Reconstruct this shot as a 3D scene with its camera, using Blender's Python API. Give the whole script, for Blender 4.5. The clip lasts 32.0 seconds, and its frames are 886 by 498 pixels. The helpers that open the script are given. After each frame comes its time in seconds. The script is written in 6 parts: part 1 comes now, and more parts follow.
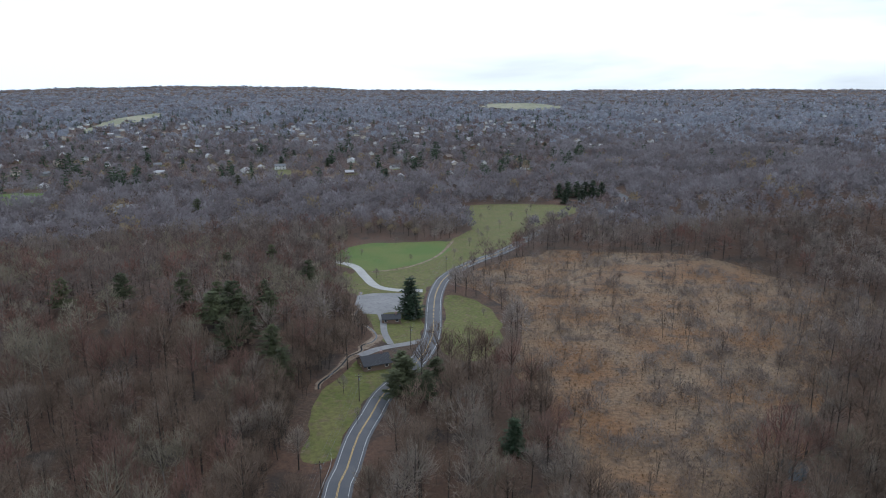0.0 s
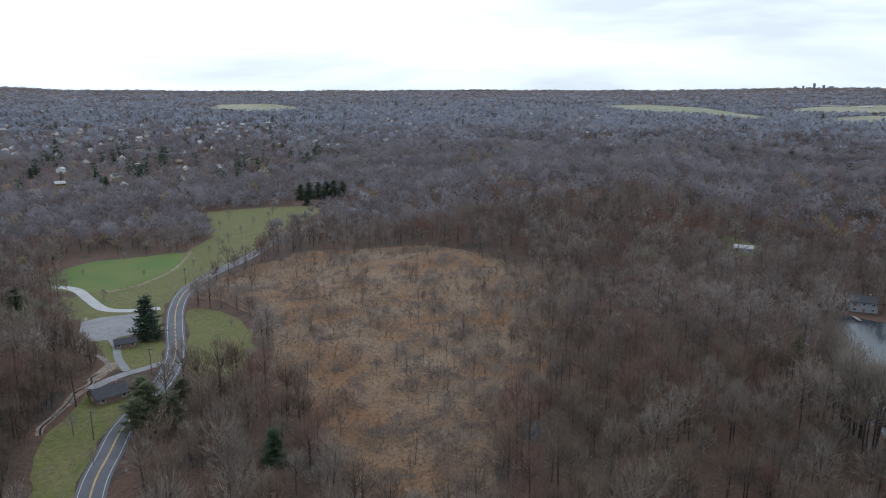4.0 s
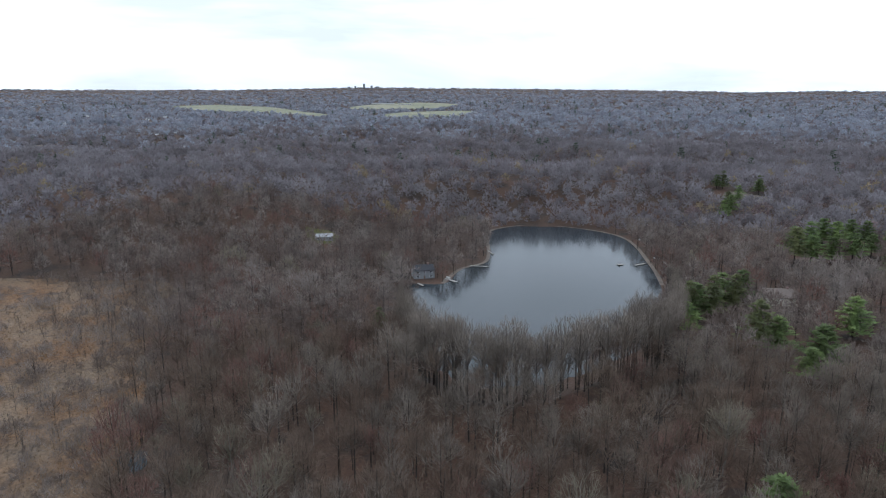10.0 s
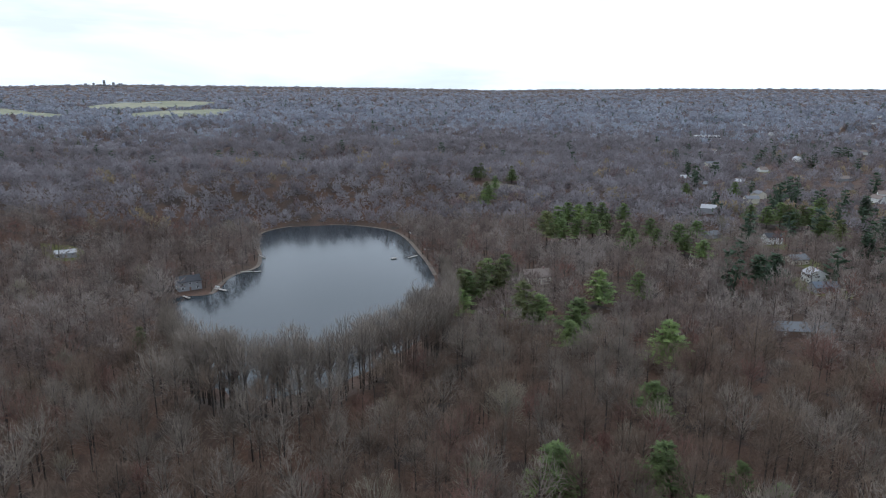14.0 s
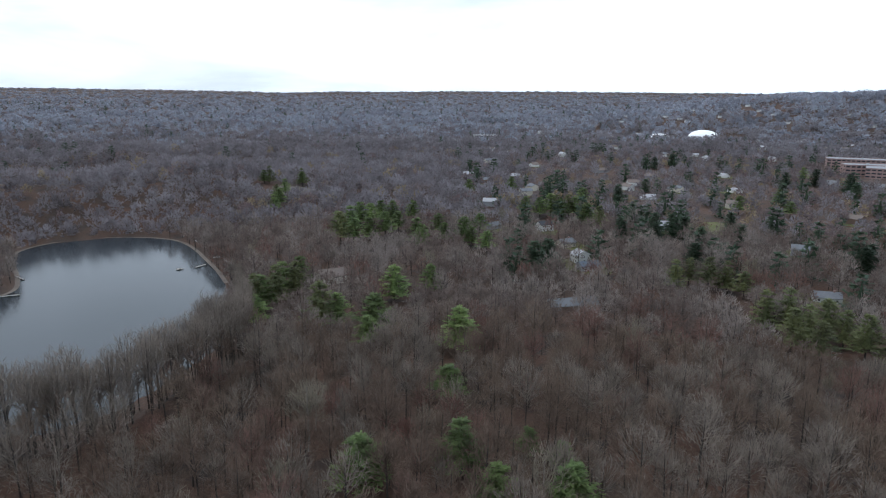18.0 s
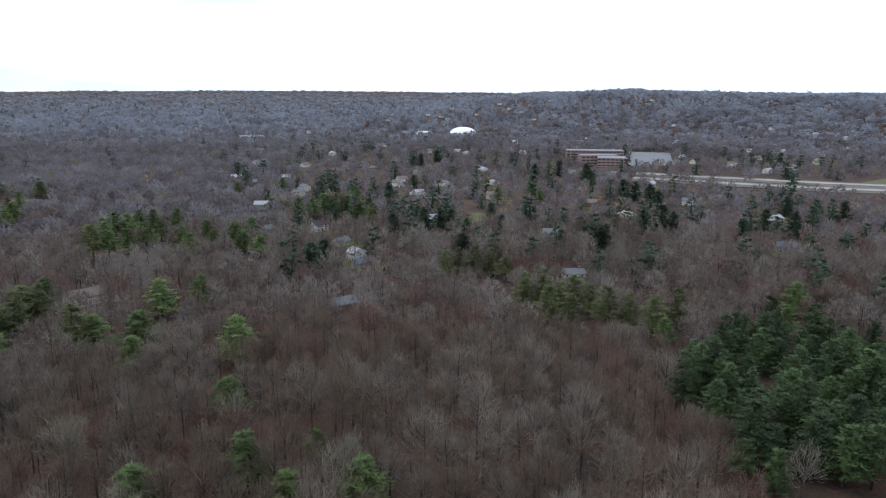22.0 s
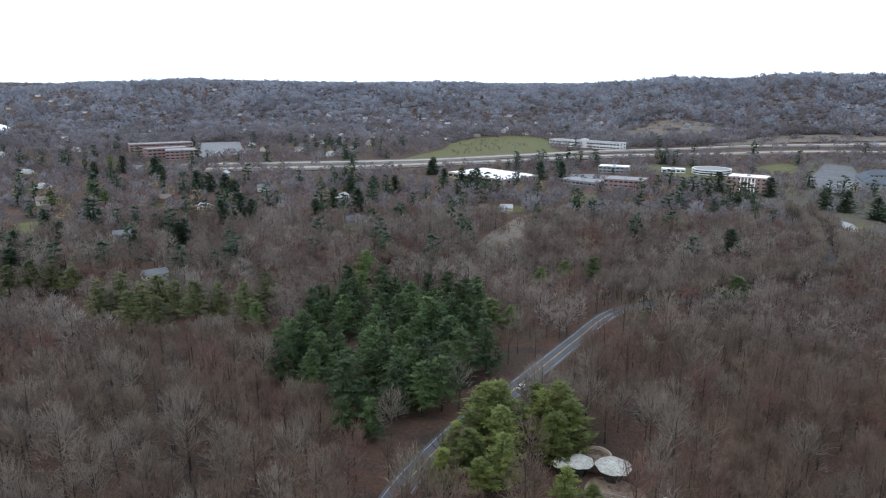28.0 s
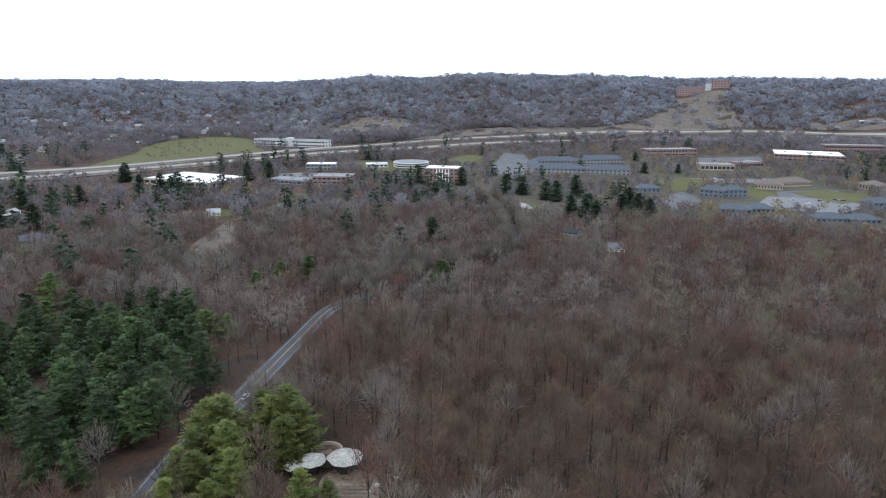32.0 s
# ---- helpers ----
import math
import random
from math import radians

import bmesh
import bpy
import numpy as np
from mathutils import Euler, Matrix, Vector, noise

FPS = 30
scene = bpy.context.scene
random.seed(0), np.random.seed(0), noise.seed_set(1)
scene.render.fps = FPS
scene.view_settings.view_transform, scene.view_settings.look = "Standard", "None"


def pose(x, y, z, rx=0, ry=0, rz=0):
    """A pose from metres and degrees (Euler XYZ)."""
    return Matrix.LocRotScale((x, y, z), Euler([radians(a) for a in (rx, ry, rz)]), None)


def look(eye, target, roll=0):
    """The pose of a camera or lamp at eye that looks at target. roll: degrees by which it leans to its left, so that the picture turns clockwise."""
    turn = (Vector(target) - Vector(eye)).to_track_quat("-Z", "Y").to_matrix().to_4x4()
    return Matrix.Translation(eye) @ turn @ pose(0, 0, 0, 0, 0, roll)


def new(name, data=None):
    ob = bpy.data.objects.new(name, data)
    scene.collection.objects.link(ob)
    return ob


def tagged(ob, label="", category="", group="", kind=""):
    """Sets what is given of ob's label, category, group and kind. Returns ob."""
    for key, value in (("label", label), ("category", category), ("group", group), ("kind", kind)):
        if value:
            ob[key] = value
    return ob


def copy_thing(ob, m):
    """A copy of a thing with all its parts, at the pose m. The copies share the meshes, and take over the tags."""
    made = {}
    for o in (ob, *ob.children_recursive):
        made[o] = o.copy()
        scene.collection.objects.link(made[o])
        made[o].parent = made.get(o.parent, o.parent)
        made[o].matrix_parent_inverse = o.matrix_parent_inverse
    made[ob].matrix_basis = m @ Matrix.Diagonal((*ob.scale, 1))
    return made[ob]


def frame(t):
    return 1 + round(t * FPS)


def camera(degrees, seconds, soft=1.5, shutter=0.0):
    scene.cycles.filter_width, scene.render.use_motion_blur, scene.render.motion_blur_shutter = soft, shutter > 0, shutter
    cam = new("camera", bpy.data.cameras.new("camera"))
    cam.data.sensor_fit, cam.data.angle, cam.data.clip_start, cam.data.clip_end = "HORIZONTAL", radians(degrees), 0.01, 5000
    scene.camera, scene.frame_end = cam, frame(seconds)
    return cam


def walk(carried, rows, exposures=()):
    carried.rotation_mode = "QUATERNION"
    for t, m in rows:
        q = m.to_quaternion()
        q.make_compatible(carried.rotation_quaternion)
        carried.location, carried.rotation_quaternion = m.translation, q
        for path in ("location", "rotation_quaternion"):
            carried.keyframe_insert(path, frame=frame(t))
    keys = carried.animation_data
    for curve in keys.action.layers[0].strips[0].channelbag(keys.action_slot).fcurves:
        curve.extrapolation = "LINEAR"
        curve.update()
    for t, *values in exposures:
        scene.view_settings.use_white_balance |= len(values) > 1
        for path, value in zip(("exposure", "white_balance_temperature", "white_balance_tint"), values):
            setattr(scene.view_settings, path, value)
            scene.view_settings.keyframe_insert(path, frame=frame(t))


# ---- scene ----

# ---------------------------------------------------------------- camera
# seconds, east, north, up, heading (clockwise from north), pitch, roll
PATH = (
    (0.0, 0.00, 0.00, 115.00, -0.000, -13.163, -0.10),
    (0.5, 0.00, 0.12, 114.91, 1.977, -13.155, -0.16),
    (1.0, 0.04, 0.27, 114.84, 4.326, -13.149, -0.20),
    (1.5, 0.14, 0.44, 114.82, 6.999, -13.134, -0.09),
    (2.0, 0.34, 0.58, 114.82, 9.612, -13.137, -0.08),
    (2.5, 0.58, 0.62, 114.84, 12.297, -13.133, -0.07),
    (3.0, 0.78, 0.53, 114.90, 15.230, -13.125, -0.07),
    (3.5, 0.93, 0.33, 115.00, 18.347, -13.160, -0.07),
    (4.0, 0.98, 0.09, 115.16, 21.653, -13.171, -0.08),
    (4.5, 0.88, -0.14, 115.33, 24.933, -13.161, -0.01),
    (6.5, 0.70, -0.40, 115.50, 36.670, -13.126, 0.12),
    (7.0, 0.69, -0.71, 115.62, 39.648, -13.134, 0.05),
    (7.5, 0.94, -1.04, 115.70, 42.575, -13.093, -0.14),
    (8.0, 1.29, -1.27, 115.77, 45.352, -13.084, -0.17),
    (8.5, 1.61, -1.37, 115.84, 48.015, -13.112, -0.19),
    (9.0, 1.83, -1.36, 115.79, 50.484, -13.263, -0.11),
    (9.5, 1.93, -1.26, 115.54, 53.208, -13.196, -0.17),
    (10.0, 1.97, -1.09, 115.17, 56.114, -13.239, -0.12),
    (10.5, 2.02, -0.82, 114.85, 59.025, -13.276, -0.08),
    (11.0, 2.24, -0.43, 114.61, 61.880, -13.288, -0.07),
    (11.5, 2.79, 0.03, 114.49, 64.663, -13.328, -0.04),
    (12.0, 3.65, 0.47, 114.45, 67.501, -13.353, -0.02),
    (12.5, 4.68, 0.85, 114.42, 70.197, -13.378, 0.03),
    (13.0, 5.74, 1.20, 114.35, 72.280, -13.420, 0.02),
    (13.5, 6.74, 1.48, 114.30, 73.848, -13.424, 0.02),
    (14.0, 7.46, 1.55, 114.25, 75.562, -13.429, 0.02),
    (14.5, 7.62, 1.27, 114.07, 77.364, -13.406, 0.13),
    (16.5, 7.15, 0.69, 113.73, 85.744, -13.347, 0.20),
    (17.0, 6.38, 0.13, 113.37, 88.086, -13.269, 0.22),
    (17.5, 5.63, -0.28, 113.08, 90.599, -13.193, 0.13),
    (18.0, 4.99, -0.65, 112.88, 93.022, -13.189, 0.19),
    (18.5, 4.48, -1.00, 112.77, 95.077, -13.130, 0.18),
    (19.0, 4.06, -1.28, 112.75, 97.308, -13.149, 0.29),
    (19.5, 3.72, -1.47, 112.79, 99.607, -13.134, 0.34),
    (20.0, 3.48, -1.61, 112.88, 102.002, -13.120, 0.33),
    (20.5, 3.34, -1.73, 113.01, 104.486, -13.118, 0.31),
    (21.0, 3.29, -1.84, 113.16, 107.032, -13.122, 0.22),
    (21.5, 3.26, -1.94, 113.27, 109.540, -13.147, 0.24),
    (22.0, 3.18, -2.02, 113.33, 112.053, -13.185, 0.23),
    (22.5, 2.97, -2.07, 113.32, 114.577, -13.235, 0.21),
    (23.0, 2.66, -2.09, 113.29, 117.415, -13.264, 0.15),
    (23.5, 2.36, -2.11, 113.26, 120.695, -13.342, 0.10),
    (24.0, 2.14, -2.21, 113.22, 124.009, -13.426, 0.07),
    (24.5, 2.01, -2.40, 113.15, 127.343, -13.503, 0.11),
    (25.0, 1.92, -2.64, 113.00, 130.683, -13.593, 0.13),
    (25.5, 1.77, -2.84, 112.80, 133.915, -13.652, 0.15),
    (27.5, 1.53, -2.94, 112.59, 143.857, -13.881, 0.16),
    (28.0, 1.28, -3.03, 112.47, 146.903, -13.890, 0.16),
    (28.5, 1.05, -3.15, 112.44, 149.984, -13.895, 0.23),
    (29.0, 0.79, -3.32, 112.46, 153.127, -13.914, 0.17),
    (29.5, 0.54, -3.49, 112.49, 156.211, -13.911, 0.13),
    (30.0, 0.37, -3.64, 112.52, 159.094, -13.874, 0.21),
    (30.5, 0.22, -3.77, 112.55, 162.044, -13.862, 0.33),
    (31.0, 0.06, -3.86, 112.57, 165.173, -13.868, 0.37),
    (31.5, -0.10, -3.90, 112.60, 168.228, -13.884, 0.38),
    (32.0, -0.23, -3.89, 112.63, 171.153, -13.904, 0.39),
)

cam = camera(66.31, 32.0, soft=1.05)
rows = [(t, pose(x, y, z, 90 + pitch, 0, -heading) @ pose(0, 0, 0, 0, 0, roll)) for t, x, y, z, heading, pitch, roll in PATH]
walk(cam, rows, ((0.0, -0.08, 6300, 10), (4.5, -0.08, 6300, 10), (8.0, 0.06, 6300, 10), (14.0, 0.08, 6300, 10), (19.0, -0.02, 6300, 10), (23.0, 0.04, 6300, 10), (26.0, 0.14, 6300, 10), (32.0, 0.2, 6300, 10)))

# ---------------------------------------------------------------- sky and light
world = bpy.data.worlds.new("overcast_sky")
scene.world = world
world.use_nodes = True
wt = world.node_tree
wt.nodes.clear()


def wnode(kind, **settings):
    n = wt.nodes.new(kind)
    for key, value in settings.items():
        n.inputs[key].default_value = value
    return n


SUN_AZ, SUN_EL = 20.0, 48.0
sky = wt.nodes.new("ShaderNodeTexSky")
sky.sky_type, sky.sun_disc = "NISHITA", False
sky.sun_elevation, sky.sun_rotation = radians(SUN_EL), radians(SUN_AZ)
sky.dust_density = 3.0
coords = wt.nodes.new("ShaderNodeTexCoord")
stretch = wnode("ShaderNodeMapping", Scale=(1.0, 1.0, 5.0))
wt.links.new(coords.outputs["Generated"], stretch.inputs["Vector"])
cloud_noise = wnode("ShaderNodeTexNoise", Scale=2.1, Detail=6.0, Roughness=0.52, Distortion=0.4)
wt.links.new(stretch.outputs["Vector"], cloud_noise.inputs["Vector"])
cloud_ramp = wt.nodes.new("ShaderNodeValToRGB")
cloud_ramp.color_ramp.elements[0].position = 0.30
cloud_ramp.color_ramp.elements[0].color = (0.84, 0.96, 1.08, 1)
cloud_ramp.color_ramp.elements[1].position = 0.47
cloud_ramp.color_ramp.elements[1].color = (1.20, 1.36, 1.56, 1)
# the cloud is thinner, and so brighter, away from the north-east
toward = wt.nodes.new("ShaderNodeVectorMath")
toward.operation = "DOT_PRODUCT"
toward.inputs[1].default_value = (0.82, 0.57, 0.0)
wt.links.new(coords.outputs["Generated"], toward.inputs[0])
thin = wnode("ShaderNodeMath")
thin.operation = "MULTIPLY_ADD"
thin.inputs[1].default_value, thin.inputs[2].default_value = -0.20, 0.13
wt.links.new(toward.outputs["Value"], thin.inputs[0])
veil = wnode("ShaderNodeMath")
veil.operation = "ADD"
wt.links.new(cloud_noise.outputs["Fac"], veil.inputs[0])
wt.links.new(thin.outputs["Value"], veil.inputs[1])
wt.links.new(veil.outputs["Value"], cloud_ramp.inputs["Fac"])
sky_gain = wnode("ShaderNodeMix")
sky_gain.data_type = "RGBA"
sky_gain.inputs[0].default_value = 0.86
dim = wt.nodes.new("ShaderNodeVectorMath")
dim.operation = "SCALE"
dim.inputs["Scale"].default_value = 0.10
wt.links.new(sky.outputs["Color"], dim.inputs[0])
wt.links.new(dim.outputs["Vector"], sky_gain.inputs[6])
wt.links.new(cloud_ramp.outputs["Color"], sky_gain.inputs[7])
ground_light = wnode("ShaderNodeBackground", Strength=1.0)
wt.links.new(sky_gain.outputs[2], ground_light.inputs["Color"])
world_out = wt.nodes.new("ShaderNodeOutputWorld")
wt.links.new(ground_light.outputs["Background"], world_out.inputs["Surface"])

sun_data = bpy.data.lights.new("veiled_sun", "SUN")
sun_data.energy, sun_data.angle, sun_data.color = 0.6, radians(18), (1.0, 0.97, 0.93)
sun = new("veiled_sun", sun_data)
sun.matrix_world = look((300 * math.sin(radians(SUN_AZ)), 300 * math.cos(radians(SUN_AZ)), 330), (0, 0, 0))

# ---------------------------------------------------------------- materials
def surface(name, a, b, grain=1.0, patch=0.05, rough=0.9, bump=0.3, metal=0.0, spread=0.25, third=None, ior=1.45, vary=0.0, thin=0.0):
    """A rough surface between two colours: broad patches, fine grain, a little relief. grain and patch: noise per metre."""
    m = bpy.data.materials.new(name)
    m.use_nodes = True
    nt = m.node_tree
    bsdf = nt.nodes["Principled BSDF"]
    bsdf.inputs["Roughness"].default_value, bsdf.inputs["Metallic"].default_value = rough, metal
    bsdf.inputs["IOR"].default_value = ior
    where = nt.nodes.new("ShaderNodeNewGeometry")
    broad = nt.nodes.new("ShaderNodeTexNoise")
    broad.inputs["Scale"].default_value, broad.inputs["Detail"].default_value = patch, 3.0
    fine = nt.nodes.new("ShaderNodeTexNoise")
    fine.inputs["Scale"].default_value, fine.inputs["Detail"].default_value, fine.inputs["Roughness"].default_value = grain, 4.0, 0.65
    for n in (broad, fine):
        nt.links.new(where.outputs["Position"], n.inputs["Vector"])
    ramp = nt.nodes.new("ShaderNodeMapRange")
    ramp.inputs["From Min"].default_value, ramp.inputs["From Max"].default_value = 0.36, 0.64
    nt.links.new(broad.outputs["Fac"], ramp.inputs["Value"])
    mix = nt.nodes.new("ShaderNodeMix")
    mix.data_type = "RGBA"
    mix.inputs[6].default_value, mix.inputs[7].default_value = (*a, 1), (*b, 1)
    nt.links.new(ramp.outputs["Result"], mix.inputs[0])
    colour = mix.outputs[2]
    if third:
        mid = nt.nodes.new("ShaderNodeTexNoise")
        mid.inputs["Scale"].default_value, mid.inputs["Detail"].default_value = patch * 3.7, 2.0
        nt.links.new(where.outputs["Position"], mid.inputs["Vector"])
        gate = nt.nodes.new("ShaderNodeMapRange")
        gate.inputs["From Min"].default_value, gate.inputs["From Max"].default_value = 0.52, 0.68
        nt.links.new(mid.outputs["Fac"], gate.inputs["Value"])
        over = nt.nodes.new("ShaderNodeMix")
        over.data_type = "RGBA"
        over.inputs[7].default_value = (*third, 1)
        nt.links.new(colour, over.inputs[6])
        nt.links.new(gate.outputs["Result"], over.inputs[0])
        colour = over.outputs[2]
    span = nt.nodes.new("ShaderNodeMapRange")
    span.inputs["From Min"].default_value, span.inputs["From Max"].default_value = 0.25, 0.75
    span.inputs["To Min"].default_value, span.inputs["To Max"].default_value = 1 - spread, 1 + spread
    nt.links.new(fine.outputs["Fac"], span.inputs["Value"])
    shade = nt.nodes.new("ShaderNodeVectorMath")
    shade.operation = "SCALE"
    nt.links.new(colour, shade.inputs[0])
    nt.links.new(span.outputs["Result"], shade.inputs["Scale"])
    colour = shade.outputs["Vector"]
    if vary:
        own = nt.nodes.new("ShaderNodeObjectInfo")
        each = nt.nodes.new("ShaderNodeMapRange")
        each.inputs["To Min"].default_value, each.inputs["To Max"].default_value = 1 - vary, 1 + vary
        nt.links.new(own.outputs["Random"], each.inputs["Value"])
        tint = nt.nodes.new("ShaderNodeVectorMath")
        tint.operation = "SCALE"
        nt.links.new(colour, tint.inputs[0])
        nt.links.new(each.outputs["Result"], tint.inputs["Scale"])
        colour = tint.outputs["Vector"]
    nt.links.new(colour, bsdf.inputs["Base Color"])
    if thin:
        # light that filters through a spray of twigs or needles
        through_light = nt.nodes.new("ShaderNodeBsdfTranslucent")
        nt.links.new(colour, through_light.inputs["Color"])
        both = nt.nodes.new("ShaderNodeMixShader")
        both.inputs[0].default_value = thin
        nt.links.new(bsdf.outputs[0], both.inputs[1])
        nt.links.new(through_light.outputs[0], both.inputs[2])
        nt.links.new(both.outputs[0], nt.nodes["Material Output"].inputs["Surface"])
    if bump:
        relief = nt.nodes.new("ShaderNodeBump")
        relief.inputs["Strength"].default_value, relief.inputs["Distance"].default_value = bump, 0.4 / grain
        nt.links.new(fine.outputs["Fac"], relief.inputs["Height"])
        nt.links.new(relief.outputs["Normal"], bsdf.inputs["Normal"])
    return m


LITTER = surface("leaf_litter", (0.052, 0.031, 0.02), (0.078, 0.039, 0.024), 0.7, 0.02, bump=0.6, spread=0.5, third=(0.032, 0.022, 0.017))
GRASS = surface("spring_grass", (0.074, 0.084, 0.016), (0.100, 0.094, 0.028), 0.6, 0.09, bump=0.5, spread=0.4, third=(0.104, 0.082, 0.040))
TURF = surface("winter_turf", (0.066, 0.058, 0.037), (0.085, 0.068, 0.051), 0.25, 0.02, bump=0.4, spread=0.35, third=(0.066, 0.076, 0.029))
FIELD_GREEN = surface("mown_grass", (0.062, 0.105, 0.018), (0.089, 0.111, 0.024), 1.0, 0.04, bump=0.4)
HAY = surface("dry_hay", (0.23, 0.215, 0.15), (0.165, 0.17, 0.105), 0.05, 0.008, bump=0.4, third=(0.12, 0.14, 0.08))
DRY = surface("dry_bank", (0.153, 0.123, 0.098), (0.123, 0.100, 0.081), 0.3, 0.02, bump=0.5, spread=0.4, third=(0.089, 0.071, 0.060))
REED = surface("marsh_thatch", (0.137, 0.069, 0.03), (0.152, 0.106, 0.069), 0.6, 0.028, bump=0.8, spread=0.6, third=(0.067, 0.046, 0.034))
REED_BLADE = surface("dead_reed", (0.182, 0.099, 0.043), (0.207, 0.149, 0.097), 0.6, 0.028, bump=0, spread=0.6, third=(0.101, 0.069, 0.046))
ASPHALT = surface("worn_asphalt", (0.07, 0.074, 0.085), (0.09, 0.093, 0.103), 2.5, 0.12, 0.85, 0.2, spread=0.12)
LOT_GREY = surface("bleached_asphalt", (0.170, 0.170, 0.178), (0.204, 0.201, 0.204), 1.5, 0.12, 0.9, 0.2, spread=0.12, third=(0.145, 0.145, 0.153))
PARK_GREY = surface("worn_car_park_asphalt", (0.105, 0.107, 0.115), (0.14, 0.14, 0.145), 0.4, 0.05, 0.9, 0.2, spread=0.3, third=(0.085, 0.085, 0.09))
CONCRETE = surface("pale_concrete", (0.30, 0.30, 0.30), (0.36, 0.355, 0.345), 1.5, 0.2, 0.85, 0.15, spread=0.1)
LINE_WHITE = surface("worn_white_line", (0.36, 0.36, 0.37), (0.46, 0.46, 0.46), 3, 0.3, 0.7, 0, spread=0.25)
LINE_YELLOW = surface("worn_yellow_line", (0.44, 0.29, 0.10), (0.5, 0.34, 0.13), 3, 0.3, 0.7, 0, spread=0.15)
SAND = surface("stream_sand", (0.140, 0.098, 0.068), (0.215, 0.165, 0.125), 0.8, 0.15, 0.9, 0.6, third=(0.063, 0.038, 0.025))
HIGHWAY = surface("highway_concrete", (0.27, 0.255, 0.235), (0.32, 0.30, 0.275), 0.5, 0.03, 0.85, 0.1, spread=0.1)
BARK_GREY = surface("grey_bark", (0.153, 0.131, 0.111), (0.204, 0.181, 0.162), 2.0, 0.08, 0.95, 0.5)
BARK_DARK = surface("dark_bark", (0.035, 0.028, 0.024), (0.049, 0.039, 0.033), 2.0, 0.08, 0.95, 0.5)
TWIG_GREY = surface("grey_twigs", (0.152, 0.124, 0.101), (0.218, 0.181, 0.151), 0.16, 0.03, 0.95, 0, spread=0.45, thin=0.22)
TWIG_BROWN = surface("brown_twigs", (0.122, 0.085, 0.064), (0.166, 0.122, 0.091), 0.16, 0.03, 0.95, 0, spread=0.45, thin=0.22)
TWIG_RED = surface("budding_red_twigs", (0.161, 0.087, 0.07), (0.152, 0.095, 0.076), 0.14, 0.05, 0.95, 0, spread=0.45, thin=0.22)
TWIG_ROSE = surface("rosy_budding_twigs", (0.215, 0.105, 0.085), (0.195, 0.112, 0.093), 0.14, 0.05, 0.95, 0, spread=0.4, thin=0.22)
TWIG_PALE = surface("pale_twigs", (0.205, 0.172, 0.132), (0.185, 0.16, 0.118), 0.14, 0.05, 0.95, 0, spread=0.45, thin=0.22)
TWIG_GOLD = surface("golden_willow_twigs", (0.267, 0.206, 0.128), (0.235, 0.190, 0.132), 0.14, 0.05, 0.95, 0, spread=0.5, thin=0.22)
# paler than the near twigs, a step towards the haze-painted woods colours
MID_GREY = surface("mid_grey_twigs", (0.18, 0.148, 0.131), (0.242, 0.205, 0.183), 0.11, 0.02, 0.95, 0, spread=0.45, thin=0.22)
MID_BROWN = surface("mid_brown_twigs", (0.132, 0.099, 0.084), (0.182, 0.142, 0.123), 0.11, 0.02, 0.95, 0, spread=0.45, thin=0.22)
# distance haze is painted into these woods colours: paler and bluer further off
WOODS_GREY = surface("hazed_grey_woods", (0.196, 0.179, 0.187), (0.264, 0.248, 0.261), 0.07, 0.012, 0.95, 0, spread=0.22, thin=0.42)
WOODS_DARK = surface("hazed_oak_woods", (0.157, 0.138, 0.145), (0.218, 0.196, 0.206), 0.07, 0.012, 0.95, 0, spread=0.22, thin=0.42)
# a darker tone for random patches, with the same haze in the colour
WOODS_SHADE = surface("hazed_darker_woods", (0.186, 0.196, 0.227), (0.255, 0.264, 0.309), 0.045, 0.012, 0.95, 0, spread=0.22, thin=0.42)
WOODS = surface("hazed_violet_woods", (0.254, 0.273, 0.319), (0.333, 0.357, 0.408), 0.045, 0.012, 0.95, 0, spread=0.22, thin=0.42, third=(0.262, 0.251, 0.273))
WOODS_BROWN = surface("hazed_brown_woods", (0.241, 0.247, 0.279), (0.317, 0.322, 0.366), 0.045, 0.012, 0.95, 0, spread=0.22, thin=0.42, third=(0.257, 0.225, 0.233))
WOODS_RED = surface("hazed_budding_woods", (0.18, 0.133, 0.131), (0.176, 0.147, 0.147), 0.07, 0.012, 0.95, 0, spread=0.45, thin=0.22)
NEEDLE = surface("pine_needles", (0.048, 0.082, 0.030), (0.074, 0.112, 0.038), 0.5, 0.06, 0.7, 0, vary=0.4, spread=0.65, thin=0.25)
NEEDLE_FRESH = surface("fresh_pine_needles", (0.098, 0.144, 0.046), (0.139, 0.186, 0.058), 0.5, 0.06, 0.7, 0, vary=0.35, spread=0.6, thin=0.25)
NEEDLE_GOLD = surface("yellow_green_needles", (0.143, 0.165, 0.037), (0.114, 0.138, 0.038), 0.8, 0.09, 0.7, 0, vary=0.35, spread=0.35, thin=0.25)
NEEDLE_DARK = surface("dark_spruce_needles", (0.037, 0.064, 0.036), (0.056, 0.084, 0.045), 0.8, 0.09, 0.7, 0, vary=0.35, spread=0.4, thin=0.25)
NEEDLE_OLIVE = surface("olive_needles", (0.127, 0.135, 0.049), (0.096, 0.112, 0.047), 0.8, 0.09, 0.7, 0, vary=0.3, spread=0.4, thin=0.25)
NEEDLE_DULL = surface("dull_green_needles", (0.062, 0.074, 0.036), (0.080, 0.090, 0.042), 0.8, 0.09, 0.75, 0, vary=0.3, spread=0.5, thin=0.25)

